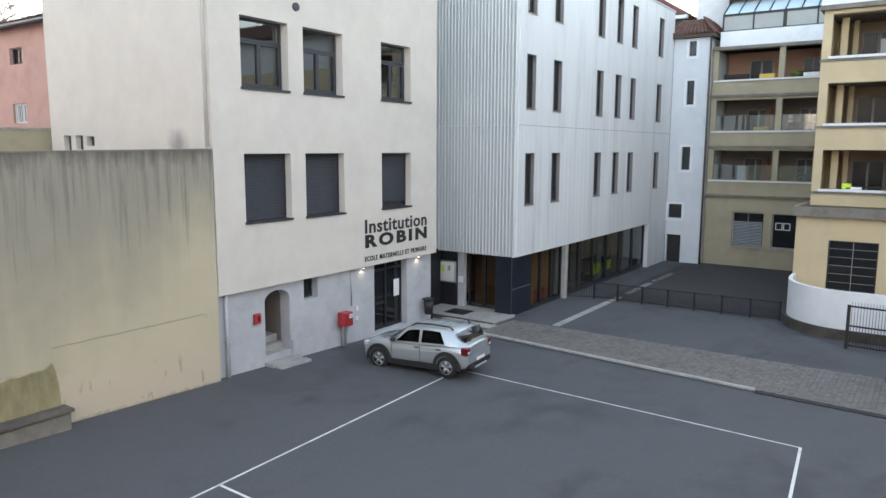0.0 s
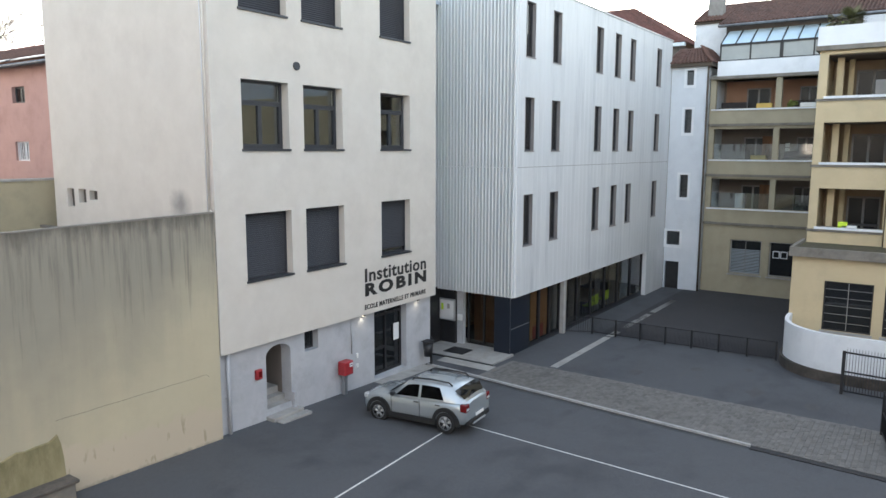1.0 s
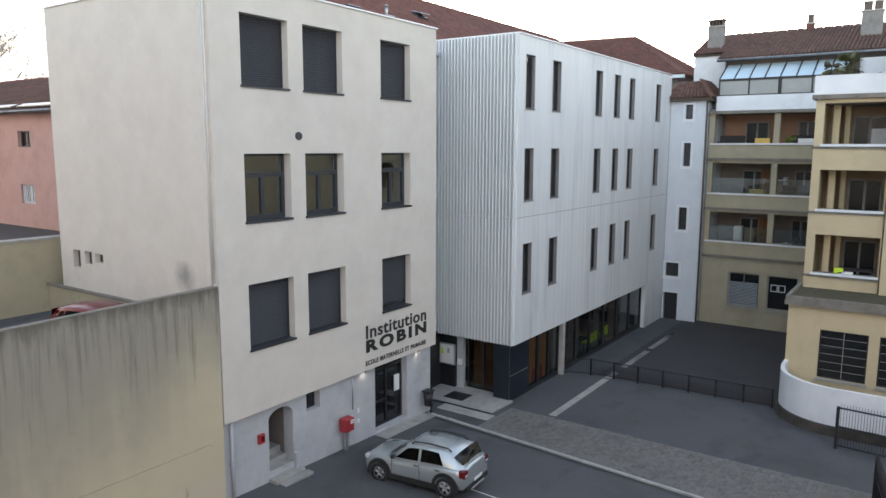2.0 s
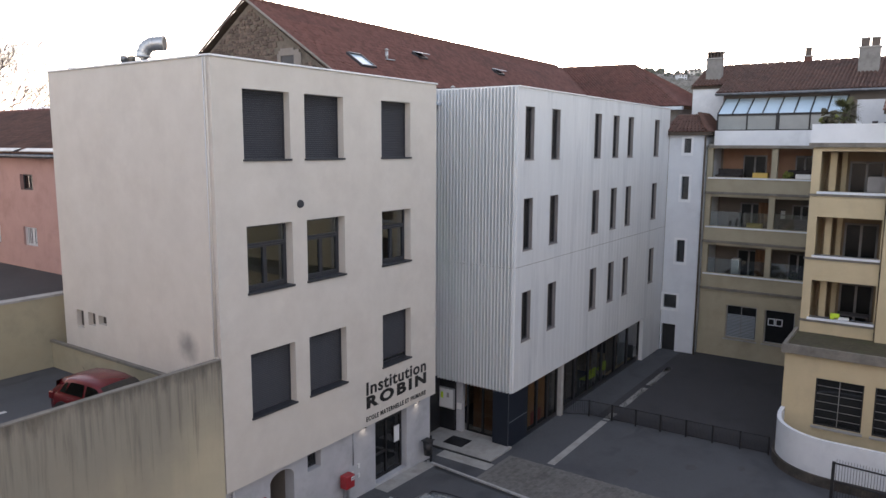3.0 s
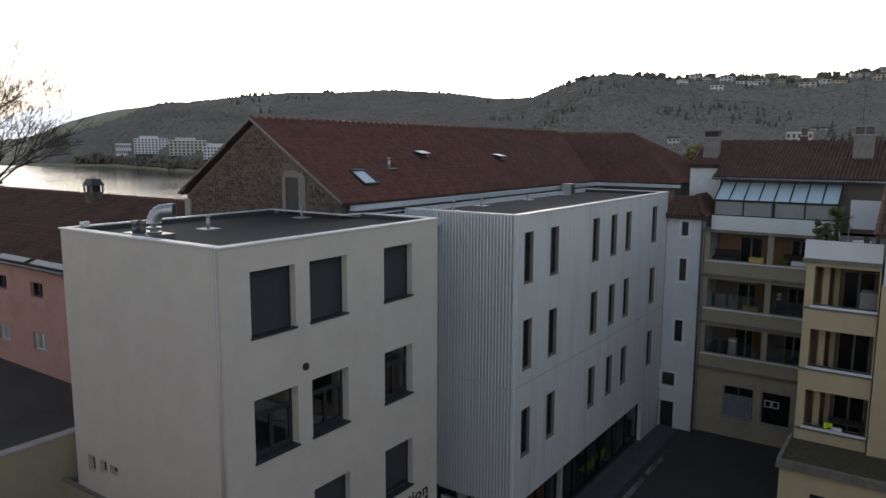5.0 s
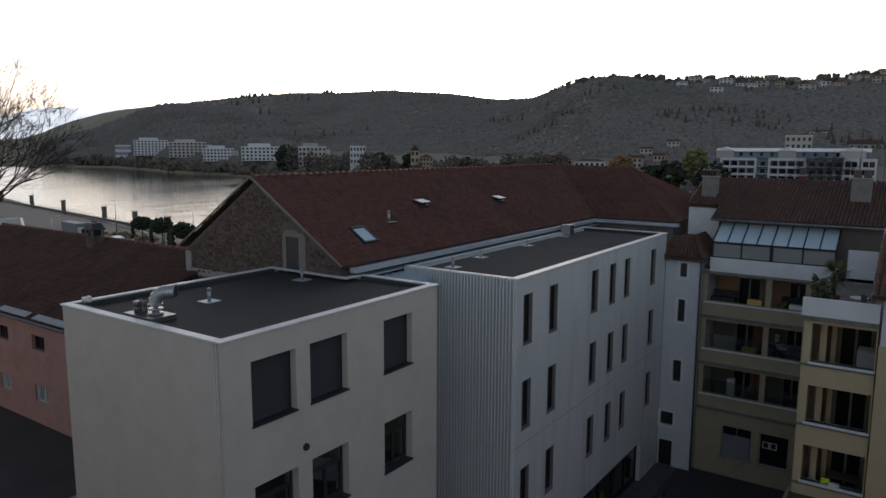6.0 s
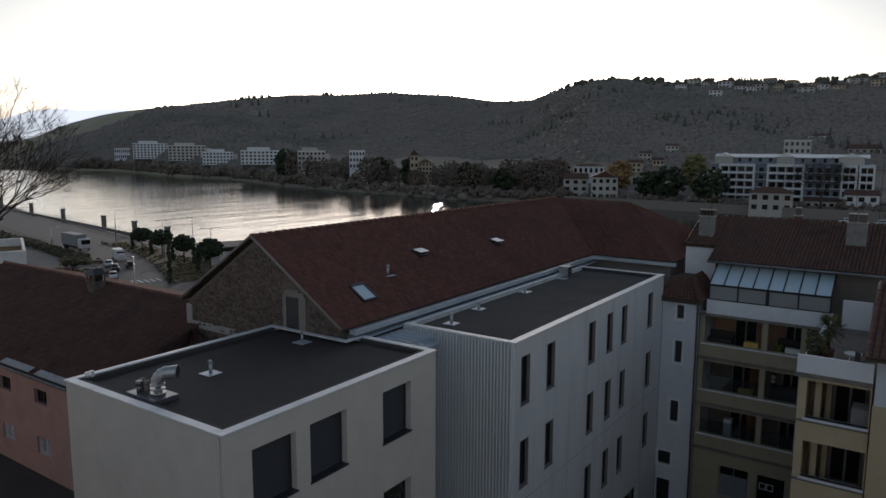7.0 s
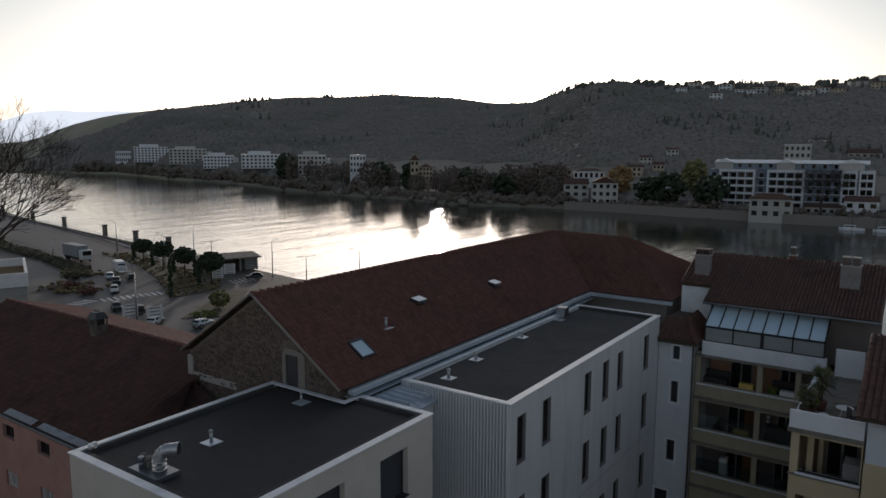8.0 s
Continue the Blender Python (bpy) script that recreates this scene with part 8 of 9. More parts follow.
# porch before the wing: slab, mat and step edge
setting("porch_slab", boxes((10.72, 12.4, -1.9, 1.6, -0.5, -0.24)), CONCRETE, "pale concrete porch slab")
setting("porch_step_edge", boxes((10.60, 10.717, -1.95, 1.6, -0.5, -0.236)), BLACK, "dark metal drain strip along the porch step")
setting("entry_pavement", boxes((9.30, 10.597, -2.15, 0.14, -0.5, -0.25)), CONCRETE, "pale smooth concrete before the porch")
strip("entry_apron", [(6.3, -0.42), (9.2, -0.42)], [(6.3, 0.3), (9.2, 0.3)], 0.018, CONCRETE, "pale concrete apron before the entrance door")
mat_ = thing("door_mat", "dark ribbed door mat on the porch slab", "mat")
part("mat", boxes((11.15, 11.95, -0.30, 0.62, -0.24, -0.22), bevel=0.008), BLACK, mat_)
setting("porch_wall", boxes((9.95, 12.4, 1.62, 1.69, -0.5, 2.1)), BLACK, "dark porch back wall")
ent = thing("porch_front", "dark glazed porch doors with orange timber behind", "door")
part("pier", boxes((12.3, 12.6, -1.72, -1.05, -0.5, 2.02)), NAVY, ent, "dark pier")
part("frame", boxes((12.75, 12.85, -1.05, -0.98, -0.3, 2.02), (12.75, 12.85, -0.32, -0.25, -0.3, 2.02), (12.75, 12.85, 0.42, 0.49, -0.3, 2.02), (12.75, 12.85, -0.98, 0.42, 1.92, 2.02), (12.75, 12.85, -0.98, 0.42, -0.3, -0.2)), BLACK, ent)
for a, b in ((-0.98, -0.32), (-0.25, 0.42)):
    part("pane", boxes((12.79, 12.80, a, b, -0.2, 1.92)), HALLGLASS, ent).visible_shadow = False
part("timber_panel", boxes((13.3, 13.4, -1.0, 0.5, -0.4, 2.02)), DARKWOOD, ent, "brown timber panel behind the glass")
part("floor", boxes((12.41, 13.4, -1.7, 1.6, -0.5, -0.24)), CONCRETE, ent)
part("grey_strip", boxes((12.5, 12.7, 0.55, 0.85, -0.3, 2.02)), GREYWASH, ent)
part("intercom", boxes((12.44, 12.5, 0.58, 0.80, 0.75, 1.0)), PLASTICWHITE, ent, "pale intercom box")
part("dark_wall", boxes((12.4, 12.7, 0.88, 1.62, -0.3, 2.02)), BLACK, ent)
board = thing("notice_board", "glazed notice board with white sheets", "sign")
part("case", boxes((12.30, 12.38, 0.84, 1.61, 0.72, 1.62), bevel=0.01), ALLOY, board)
part("sheet", boxes((12.285, 12.299, 0.89, 1.56, 0.77, 1.57)), SIGNWHITE, board)
part("leaflet", boxes((12.275, 12.284, 1.38, 1.50, 1.15, 1.42)), LIME, board, "yellow leaflet")
part("leaflet", boxes((12.275, 12.284, 1.08, 1.20, 1.22, 1.42)), CONCRETE, board, "grey leaflet")

# ---- small things on the school's ground floor ----
def litter_bin(x, y, z):
    b = thing("litter_bin", "black plastic litter bin on a wall post", "bin", pose(x, y, z))
    bm = bmesh.new()
    for r0, r1, z0, z1 in ((0.15, 0.19, 0.42, 0.92), (0.205, 0.205, 0.92, 0.97)):
        tube(bm, (0, 0, z0), (0, 0, z1), r0, r1, 16)
    part("bucket", bm, BLACK, b)
    part("post", boxes((0.16, 0.22, -0.03, 0.03, 0.0, 1.10)), BLACK, b)
    part("lid", boxes((-0.2, 0.2, -0.19, 0.19, 0.97, 1.0), bevel=0.02), BLACK, b)
    return b


litter_bin(9.05, -0.16, yard_z(9.05))
post = thing("letter_box", "red letter box on a grey metal pedestal", "letter box", pose(4.77, -0.02, yard_z(4.8)))
part("box", boxes((-0.22, 0.19, -0.14, 0.16, 0.68, 1.12), bevel=0.02), RED, post)
part("pedestal", boxes((-0.06, 0.06, 0.02, 0.14, 0.0, 0.66)), ALLOY, post, "grey steel pedestal")
part("label", boxes((-0.0, 0.15, -0.15, -0.141, 0.94, 1.06)), SIGNWHITE, post, "white label with plain bars")
part("slot", boxes((0.02, 0.13, -0.158, -0.151, 0.99, 1.01)), BLACK, post)
part("notice", boxes((0.20, 0.36, 0.08, 0.10, 0.68, 1.06)), SIGNWHITE, post, "white notice plate")
part("notice_bar", boxes((0.25, 0.31, 0.07, 0.079, 0.78, 0.96)), BLACK, post)
alarm = thing("fire_alarm_box", "small red alarm box on the grey wall", "alarm", pose(1.34, GF, 1.5))
part("case", boxes((-0.11, 0.11, -0.10, 0.0, -0.14, 0.14), bevel=0.015), RED, alarm)
part("face", boxes((-0.03, 0.08, -0.108, -0.101, -0.08, 0.08)), LAMPRED, alarm)
pipe = thing("rain_downpipe", "grey rain pipe on the ground-floor wall", "pipe")
part("pipe", tubes(((0.30, GF - 0.07, 2.38), (0.30, GF - 0.07, 0.05), 0.05)), GREYWASH, pipe)
part("bracket", boxes((0.23, 0.37, GF - 0.09, GF, 1.1, 1.13)), ALLOY, pipe)
cond = thing("wall_conduit", "thin grey cable conduit on the wall", "conduit")
part("pipe", tubes(((5.24, GF - 0.02, 2.36), (5.24, GF - 0.02, 1.15), 0.018), n=6), ALLOY, cond)
sock = thing("socket_box", "pale wall socket boxes", "socket")
part("box", boxes((5.45, 5.55, GF - 0.04, GF, 0.95, 1.10), bevel=0.005), PLASTICWHITE, sock)
part("box", boxes((5.45, 5.55, GF - 0.04, GF, 0.62, 0.75), bevel=0.005), PLASTICWHITE, sock)
bell = thing("entry_sign", "white paper sign beside the entrance door", "sign")
part("sheet", boxes((6.28, 6.42, GF + 0.19, GF + 0.20, 1.0, 1.28)), SIGNWHITE, bell)
part("mark", boxes((6.33, 6.38, GF + 0.182, GF + 0.189, 1.08, 1.20)), BLACK, bell)


def soffit_lamp(x):
    l = thing("soffit_lamp", "small round downlight glowing under the overhang", "lamp", pose(x, 0.08, SOFFIT), group="soffit lamps")
    bm = bmesh.new()
    tube(bm, (0, 0, -0.05), (0, 0, 0.0), 0.06, n=12)
    part("housing", bm, BLACK, l)
    bm = bmesh.new()
    tube(bm, (0, 0, -0.058), (0, 0, -0.051), 0.045, n=12)
    part("diffuser", bm, GLOW, l, "warm glowing diffuser")
    ld = bpy.data.lights.new("soffit_light", "SPOT")
    ld.energy, ld.color, ld.spot_size, ld.shadow_soft_size = 0.9, (1.0, 0.85, 0.6), radians(110), 0.05
    lo_ = new("soffit_light", ld)
    lo_.matrix_world = pose(x, 0.08, SOFFIT - 0.07)
    return l


GLOW = bpy.data.materials.new("lamp_glow")
GLOW.use_nodes = True
GLOW.node_tree.nodes["Principled BSDF"].inputs["Emission Color"].default_value = (1, 0.85, 0.6, 1)
GLOW.node_tree.nodes["Principled BSDF"].inputs["Emission Strength"].default_value = 1.6
for x in (5.75, 8.75):
    soffit_lamp(x)

# lower end of the retaining wall: patched render and a stone ledge
rj = random.Random(77)
patch_top = [(-40.0, 1.55)] + [(-12 + 0.16 * i, 1.58 + 0.14 * noise.noise(Vector((i * 0.45, 0, 0))) + rj.uniform(-0.025, 0.025)) for i in range(48)] + [(-4.30, 1.70), (-4.24, 1.50), (-4.20, 1.2), (-4.17, 0.6)]
bm = bmesh.new()
rows_ = [[bm.verts.new((x, y, z)) for y, z in ((-0.002, zt), (-0.035, zt - 0.02), (-0.05, 0.6), (-0.002, 0.6))] for x, zt in patch_top]
for a, b in zip(rows_, rows_[1:]):
    for k in range(3):
        bm.faces.new((a[k], a[k + 1], b[k + 1], b[k]))
bmesh.ops.recalc_face_normals(bm, faces=bm.faces)
setting("wall_patch", bm, MOSS, "greenish mossy render patch on the wall")
setting("wall_ledge", boxes((-40, -4.15, -0.38, -0.002, -0.2, 0.66), bevel=0.03), DIRTYCONC, "low concrete ledge with a worn top")
setting("wall_ledge_cap", boxes((-40, -4.10, -0.44, -0.01, 0.66, 0.74), bevel=0.015), PLINTH, "dark weathered ledge capping")
bm = bmesh.new()
pts = [(-4.3 + 0.235 * i, -0.003, 2.0 + 0.006 * math.sin(i * 1.7)) for i in range(17)] + [(-0.46, -0.003, 1.995), (-0.42, -0.003, 1.96), (-0.40, -0.003, 1.90)]
bent_tube(bm, pts, 0.0045, 5)
setting("wall_crack", bm, DIRTYCONC, "long thin crack in the rendered wall")

# ---- curved white wall, fence and gate ----
def curve_pts(off):
    """The curved wall's plan: a quarter round from the low building's corner, then along its front."""
    r = 2.1 + off
    cxx, cyy = 18.15, -12.78
    pts = [(19.0, -10.65 + off), (18.3, -10.65 + off)]
    for i in range(1, 13):
        a = radians(90 + 90 * i / 12)
        pts.append((cxx + r * math.cos(a), cyy + r * math.sin(a)))
    pts += [(cxx - r, -14.5), (cxx - r, -20)]
    return pts


def ribbon(outer, inner, z0, z1):
    bm = bmesh.new()
    rows = [[bm.verts.new((*o, z0)), bm.verts.new((*o, z1)), bm.verts.new((*i, z1)), bm.verts.new((*i, z0))] for o, i in zip(outer, inner)]
    for a, b in zip(rows, rows[1:]):
        for k in range(4):
            bm.faces.new((a[k], b[k], b[(k + 1) % 4], a[(k + 1) % 4]))
    bmesh.ops.recalc_face_normals(bm, faces=bm.faces)
    return bm


setting("curved_wall", ribbon(curve_pts(0), curve_pts(-0.15), 0.02, 1.36), WHITE, "curved white painted parapet wall")
setting("curved_plinth", ribbon(curve_pts(0.10), curve_pts(-0.12), -0.7, 0.02), CURVEPLINTH, "stained dark concrete plinth under the white wall")
setting("area_floor", prism(bmesh.new(), curve_pts(-0.15) + [(19.0, -20)], -0.6, 0.0), DIRTYCONC, "concrete floor behind the curved wall")

fence = thing("railing_fence", "low black steel railing across the yard", "fence")
fx0, fy0, fx1, fy1, fz = 17.55, -3.02, 17.85, -10.5, yard_z(18)
nb = 7
BAR_ME = mesh_of("bar", tubes(((0, 0, 0), (0, 0, 0.64), 0.010), n=5), BLACK)
for i in range(nb + 1):
    x, y = fx0 + (fx1 - fx0) * i / nb, fy0 + (fy1 - fy0) * i / nb
    part("post", boxes((x - 0.03, x + 0.03, y - 0.03, y + 0.03, fz - 0.05, fz + 0.78)), BLACK, fence)
for i in range(nb):
    xa, ya = fx0 + (fx1 - fx0) * i / nb, fy0 + (fy1 - fy0) * i / nb
    xb, yb = fx0 + (fx1 - fx0) * (i + 1) / nb, fy0 + (fy1 - fy0) * (i + 1) / nb
    pn = part("top_rail", tubes(((xa, ya, fz + 0.74), (xb, yb, fz + 0.74), 0.02), n=6), BLACK, fence)
    part("bottom_rail", tubes(((xa, ya, fz + 0.10), (xb, yb, fz + 0.10), 0.018), n=6), BLACK, fence)
    for k in range(1, 20):
        x, y = xa + (xb - xa) * k / 20, ya + (yb - ya) * k / 20
        part("bar", BAR_ME, BLACK, pn, "", pose(x, y, fz + 0.10))

part("side_rail", tubes(((fx0, fy0, fz + 0.74), (17.0, -1.95, fz + 0.74), 0.018), n=6), BLACK, fence)
part("side_rail", tubes(((fx0, fy0, fz + 0.10), (17.0, -1.95, fz + 0.10), 0.016), n=6), BLACK, fence)
for k in range(1, 12):
    part("bar", BAR_ME, BLACK, fence, "", pose(fx0 + (17.0 - fx0) * k / 12, fy0 + (-1.95 - fy0) * k / 12, fz + 0.10))


def gate(x0, y0, x1, y1, name, label, zt):
    g = thing(name, label, "gate")
    z = yard_z(x0)
    d = Vector((x1 - x0, y1 - y0))
    part("post", boxes((x0 - 0.05, x0 + 0.05, y0 - 0.05, y0 + 0.05, z - 0.05, z + zt)), BLACK, g)
    part("post", boxes((x1 - 0.05, x1 + 0.05, y1 - 0.05, y1 + 0.05, z - 0.05, z + zt)), BLACK, g)
    for h in (0.12, zt * 0.53, zt - 0.04):
        part("rail", tubes(((x0, y0, z + h), (x1, y1, z + h), 0.03), n=6), BLACK, g)
    n = int(d.length / 0.085)
    for k in range(1, n):
        x, y = x0 + d.x * k / n, y0 + d.y * k / n
        part("bar", tubes(((x, y, z + 0.12), (x, y, z + zt + 0.12), 0.011, 0.006), n=5), BLACK, g)
    return g


gate(14.92, -13.0, 14.7, -16.2, "yard_gate", "black barred steel gate standing open", 1.48)
gate(11.45, -14.35, 8.4, -14.9, "side_gate", "black barred steel gate leaf", 1.3)

# pavement setts, laid in courses across the band
rnd = random.Random(21)
me_var = []
for v in range(4):
    bm = bmesh.new()
    box(bm, -0.098, 0.098, -0.062, 0.062, -0.03, 0.008 + 0.003 * v, bevel=0.008)
    me_var.append(mesh_of("sett", bm, COBBLE))
pave = tagged(new("pavement"), "worn grey paving setts laid in courses", "pavement", kind="structure")
rest_v, rest_f = [], []
count = 0
y = -18.0
row = 0
while y < -2.3:
    x = kerb_x(y) + 0.25 + (0.10 if row % 2 else 0)
    while x < 11.68:
        z = yard_z(x) + 0.02 + rnd.uniform(-0.004, 0.004)
        if -14.6 < y < -10.9 and count < 300:
            o = new("sett", rnd.choice(me_var))
            o.parent = pave
            o.matrix_basis = pose(x, y, z, 0, 0, rnd.uniform(-1.5, 1.5))
            count += 1
        else:
            b = len(rest_v)
            h = 0.006 + rnd.uniform(0, 0.008)
            rest_v += [(x + sx * a, y + sy * c, z + hh) for a, c, hh in ((0.099, 0.063, -0.03), (0.091, 0.055, h)) for sx, sy in ((-1, -1), (1, -1), (1, 1), (-1, 1))]
            rest_f += [(b + 4, b + 5, b + 6, b + 7)] + [(b + k, b + (k + 1) % 4, b + 4 + (k + 1) % 4, b + 4 + k) for k in range(4)]
        x += 0.204
    y += 0.132
    row += 1
part("sett", raw_mesh("sett", rest_v, rest_f, COBBLE), COBBLE, pave)["kind"] = "stuff"

# ---- stones of the old gable ----
STONE_MES = []
SW, SH = (0.085, 0.12, 0.07, 0.15, 0.10), (0.055, 0.062, 0.048, 0.058, 0.07)
for k in range(5):
    bm = bmesh.new()
    box(bm, -0.03 - 0.008 * k, 0.05, -SW[k], SW[k], -SH[k], SH[k], bevel=0.02)
    rnd = random.Random(100 + k)
    for v in bm.verts:
        v.co += Vector((rnd.uniform(-0.012, 0.012), rnd.uniform(-0.02, 0.02), rnd.uniform(-0.015, 0.015)))
    STONE_MES.append(mesh_of("stone", bm, STONE))
gable = next(o for o in barn.children if o.name.startswith("gable_wall"))
rnd = random.Random(4)
z, count = 12.6, 0
sv, sf = [], []
while z < RZ - 0.3:
    half = 4.85 if z < EZ else 4.95 * (RZ - 0.25 - z) / (RZ - EZ)
    y = RY - half + rnd.uniform(0, 0.15)
    while y < RY + half - 0.1:
        k = rnd.randrange(5)
        y += SW[k]
        free = not (5.80 < y < 7.35 and 13.0 < z < 15.85)
        if free and y < RY + half - 0.05 and rnd.random() < 0.93:
            zz = z + rnd.uniform(-0.025, 0.025)
            if 14.6 < z < 16.4 and 7.35 < y < 9.95 and count < 300:
                o = new("stone", STONE_MES[k])
                o.parent = gable
                o.matrix_basis = pose(GX, y, zz, rnd.uniform(-9, 9), 0, 0)
                count += 1
            else:
                b = len(sv)
                a, out = rnd.uniform(-0.15, 0.15), GX - rnd.uniform(0.025, 0.06)
                for xx, f in ((GX + 0.03, 1.05), (out, 0.8)):
                    for sy, sz in ((-1, -1), (1, -1), (1, 1), (-1, 1)):
                        dy, dz = sy * SW[k] * f * rnd.uniform(0.85, 1.1), sz * SH[k] * f * rnd.uniform(0.8, 1.15)
                        sv.append((xx, y + dy - a * dz, zz + dz + a * dy))
                sf += [(b + 7, b + 6, b + 5, b + 4)] + [(b + q, b + 4 + q, b + 4 + (q + 1) % 4, b + (q + 1) % 4) for q in range(4)]
        y += SW[k] + 0.02
    z += 0.128
rest = raw_mesh("stone", sv, sf, STONE)
part("stone", rest, STONE, barn)["kind"] = "stuff"
part("loft_opening", boxes((GX - 0.03, GX - 0.012, 6.330, 7.080, 13.5, 15.28)), ANTHRACITE, barn, "grey boarded loft door")
part("opening_surround", boxes((GX - 0.07, GX - 0.001, 7.080, 7.280, 13.4, 15.36), (GX - 0.07, GX - 0.001, 5.930, 6.330, 13.4, 15.36), (GX - 0.07, GX - 0.001, 6.330, 7.080, 15.28, 15.56), (GX - 0.069, GX - 0.001, 6.030, 6.329, 15.36, 15.48), (GX - 0.069, GX - 0.001, 7.081, 7.180, 15.36, 15.48)), STONETRIM, barn, "pale dressed stone door surround")
part("white_render_strip", boxes((GX - 0.05, GX - 0.002, 10.4, 13.46, 13.0, 13.34)), CONCRETE, barn, "pale mortar flashing low on the gable")

part("kneeler", boxes((GX - 0.1, GX + 0.3, 13.47, 13.88, 12.6, 14.10), bevel=0.03), CONCRETE, barn, "pale rendered kneeler at the gable corner")

# ---- roof lights and pipes on the old tiles ----
SL = (RZ - EZ) / (RY - EY0)
TH = math.degrees(math.atan(SL))


def on_roof(x, y):
    return pose(x, y, EZ + (y - EY0) * SL + 0.05, TH, 0, 0)


def rooflight(x, y, w, h, lid=False):
    s = thing("roof_light", "small metal-framed roof light in the red tiles", "roof light", on_roof(x, y), group="roof lights")
    part("frame", boxes((-w / 2, -w / 2 + 0.07, -h / 2, h / 2, 0, 0.14), (w / 2 - 0.07, w / 2, -h / 2, h / 2, 0, 0.14), (-w / 2 + 0.07, w / 2 - 0.07, -h / 2, -h / 2 + 0.07, 0, 0.14), (-w / 2 + 0.07, w / 2 - 0.07, h / 2 - 0.10, h / 2, 0, 0.17)), ANTHRACITE, s)
    if lid:
        part("sash", boxes((-w / 2 - 0.02, w / 2 + 0.02, -h / 2, h / 2, -0.015, 0.015), bevel=0.01), SKYZINC, s, "grey metal lid propped open").matrix_basis = pose(0, 0, 0.24, -20, 0, 0)
    else:
        part("pane", boxes((-w / 2 + 0.07, w / 2 - 0.07, -h / 2 + 0.07, h / 2 - 0.10, 0.08, 0.10)), SKYPANE, s, "glass pane with pale sky painted in")
    return s


rooflight(11.50, 5.12, 0.92, 1.05)
rooflight(17.45, 6.5, 0.7, 0.55, True)
rooflight(24.6, 6.2, 0.7, 0.55, True)


def roof_pipe(name, label, x, y, z, h, r, cap=True):
    p = thing(name, label, "roof vent", pose(x, y, z), group="roof vents")
    part("flashing", boxes((-0.28, 0.28, -0.28, 0.28, 0, 0.025)), SKYZINC, p, "square zinc flashing")
    bm = bmesh.new()
    tube(bm, (0, 0, 0.02), (0, 0, h), r, n=12)
    part("pipe", bm, ALLOY, p)
    if cap:
        bm = bmesh.new()
        tube(bm, (0, 0, h + 0.05), (0, 0, h + 0.12), r * 1.7, r * 0.5, 12)
        tube(bm, (0, 0, h), (0, 0, h + 0.05), r * 0.5, n=8)
        part("cowl", bm, ALLOY, p)
    return p


v = roof_pipe("tile_vent", "old metal vent pipe with a cowl on the tiles", 14.0, 5.75, EZ + (5.75 - EY0) * SL, 0.40, 0.07)
roof_pipe("flat_roof_vent", "small capped vent pipe on the flat roof", 3.43, 4.95, 13.78, 0.36, 0.06)
roof_pipe("flat_roof_vent", "small capped vent pipe on the flat roof", 8.0, 5.25, 13.78, 0.34, 0.05)
for x, y, h in ((13.95, 2.12, 0.36), (17.06, 2.63, 0.22), (21.96, 2.76, 0.18), (26.75, 2.82, 0.1)):
    roof_pipe("flat_roof_vent", "small pale vent pipe on the wing's roof", x, y, 13.78, h, 0.07)
bx = thing("roof_extract_box", "small louvred metal extract box on the flat roof", "roof vent", pose(27.6, 3.05, 13.78))
part("box", boxes((-0.3, 0.3, -0.3, 0.3, 0, 0.62), bevel=0.02), ALLOY, bx)
for k in range(4):
    part("louvre", boxes((-0.26, 0.26, -0.325, -0.305, 0.08 + 0.13 * k, 0.16 + 0.13 * k)), BLACK, bx)

duct = thing("roof_duct", "silver swan-neck ventilation duct on a dark metal base plate", "duct", pose(0.95, 4.35, 13.78) @ Matrix.Diagonal((0.85, 0.85, 0.85, 1)))
part("base_plate", boxes((-0.55, 0.45, -0.75, 1.05, 0.0, 0.18), bevel=0.02), DARKZINC, duct)
bm = bmesh.new()
bend = [(0.40 * (1 - math.cos(radians(a))), 0.58 + 0.40 * math.sin(radians(a))) for a in (0, 18, 36, 54, 72, 86)] + [(0.62, 1.0), (0.74, 1.0)]
pts = [(0, -0.15, 0.15)] + [(0.6 * r, -0.15 - 0.8 * r, z) for r, z in bend]
bent_tube(bm, pts, [0.25, 0.23, 0.23, 0.23, 0.23, 0.23, 0.23, 0.24, 0.26], 18)
part("swan_neck", bm, ALLOY, duct, "silver ribbed swan neck")
for r, z in bend[1:6]:
    bm = bmesh.new()
    a = math.acos(max(-1.0, 1 - r / 0.40))
    dz = Vector((0.6 * math.sin(a), -0.8 * math.sin(a), math.cos(a))) * 0.012
    c_ = Vector((0.6 * r, -0.15 - 0.8 * r, z))
    tube(bm, c_ - dz, c_ + dz, 0.245, n=18)
    part("rib", bm, ALLOY, duct)
bm = bmesh.new()
tube(bm, (0.6 * 0.70, -0.15 - 0.8 * 0.70, 1.0), (0.6 * 0.745, -0.15 - 0.8 * 0.745, 1.0), 0.225, n=18)
# Black disc in place of the shade inside the open duct.
part("mouth", bm, BLACK, duct, "black disc painting the shade inside the duct mouth")
for z_ in (0.2, 0.36, 0.52):
    bm = bmesh.new()
    tube(bm, (0, -0.15, z_), (0, -0.15, z_ + 0.05), 0.265, n=16)
    part("collar", bm, ALLOY, duct)
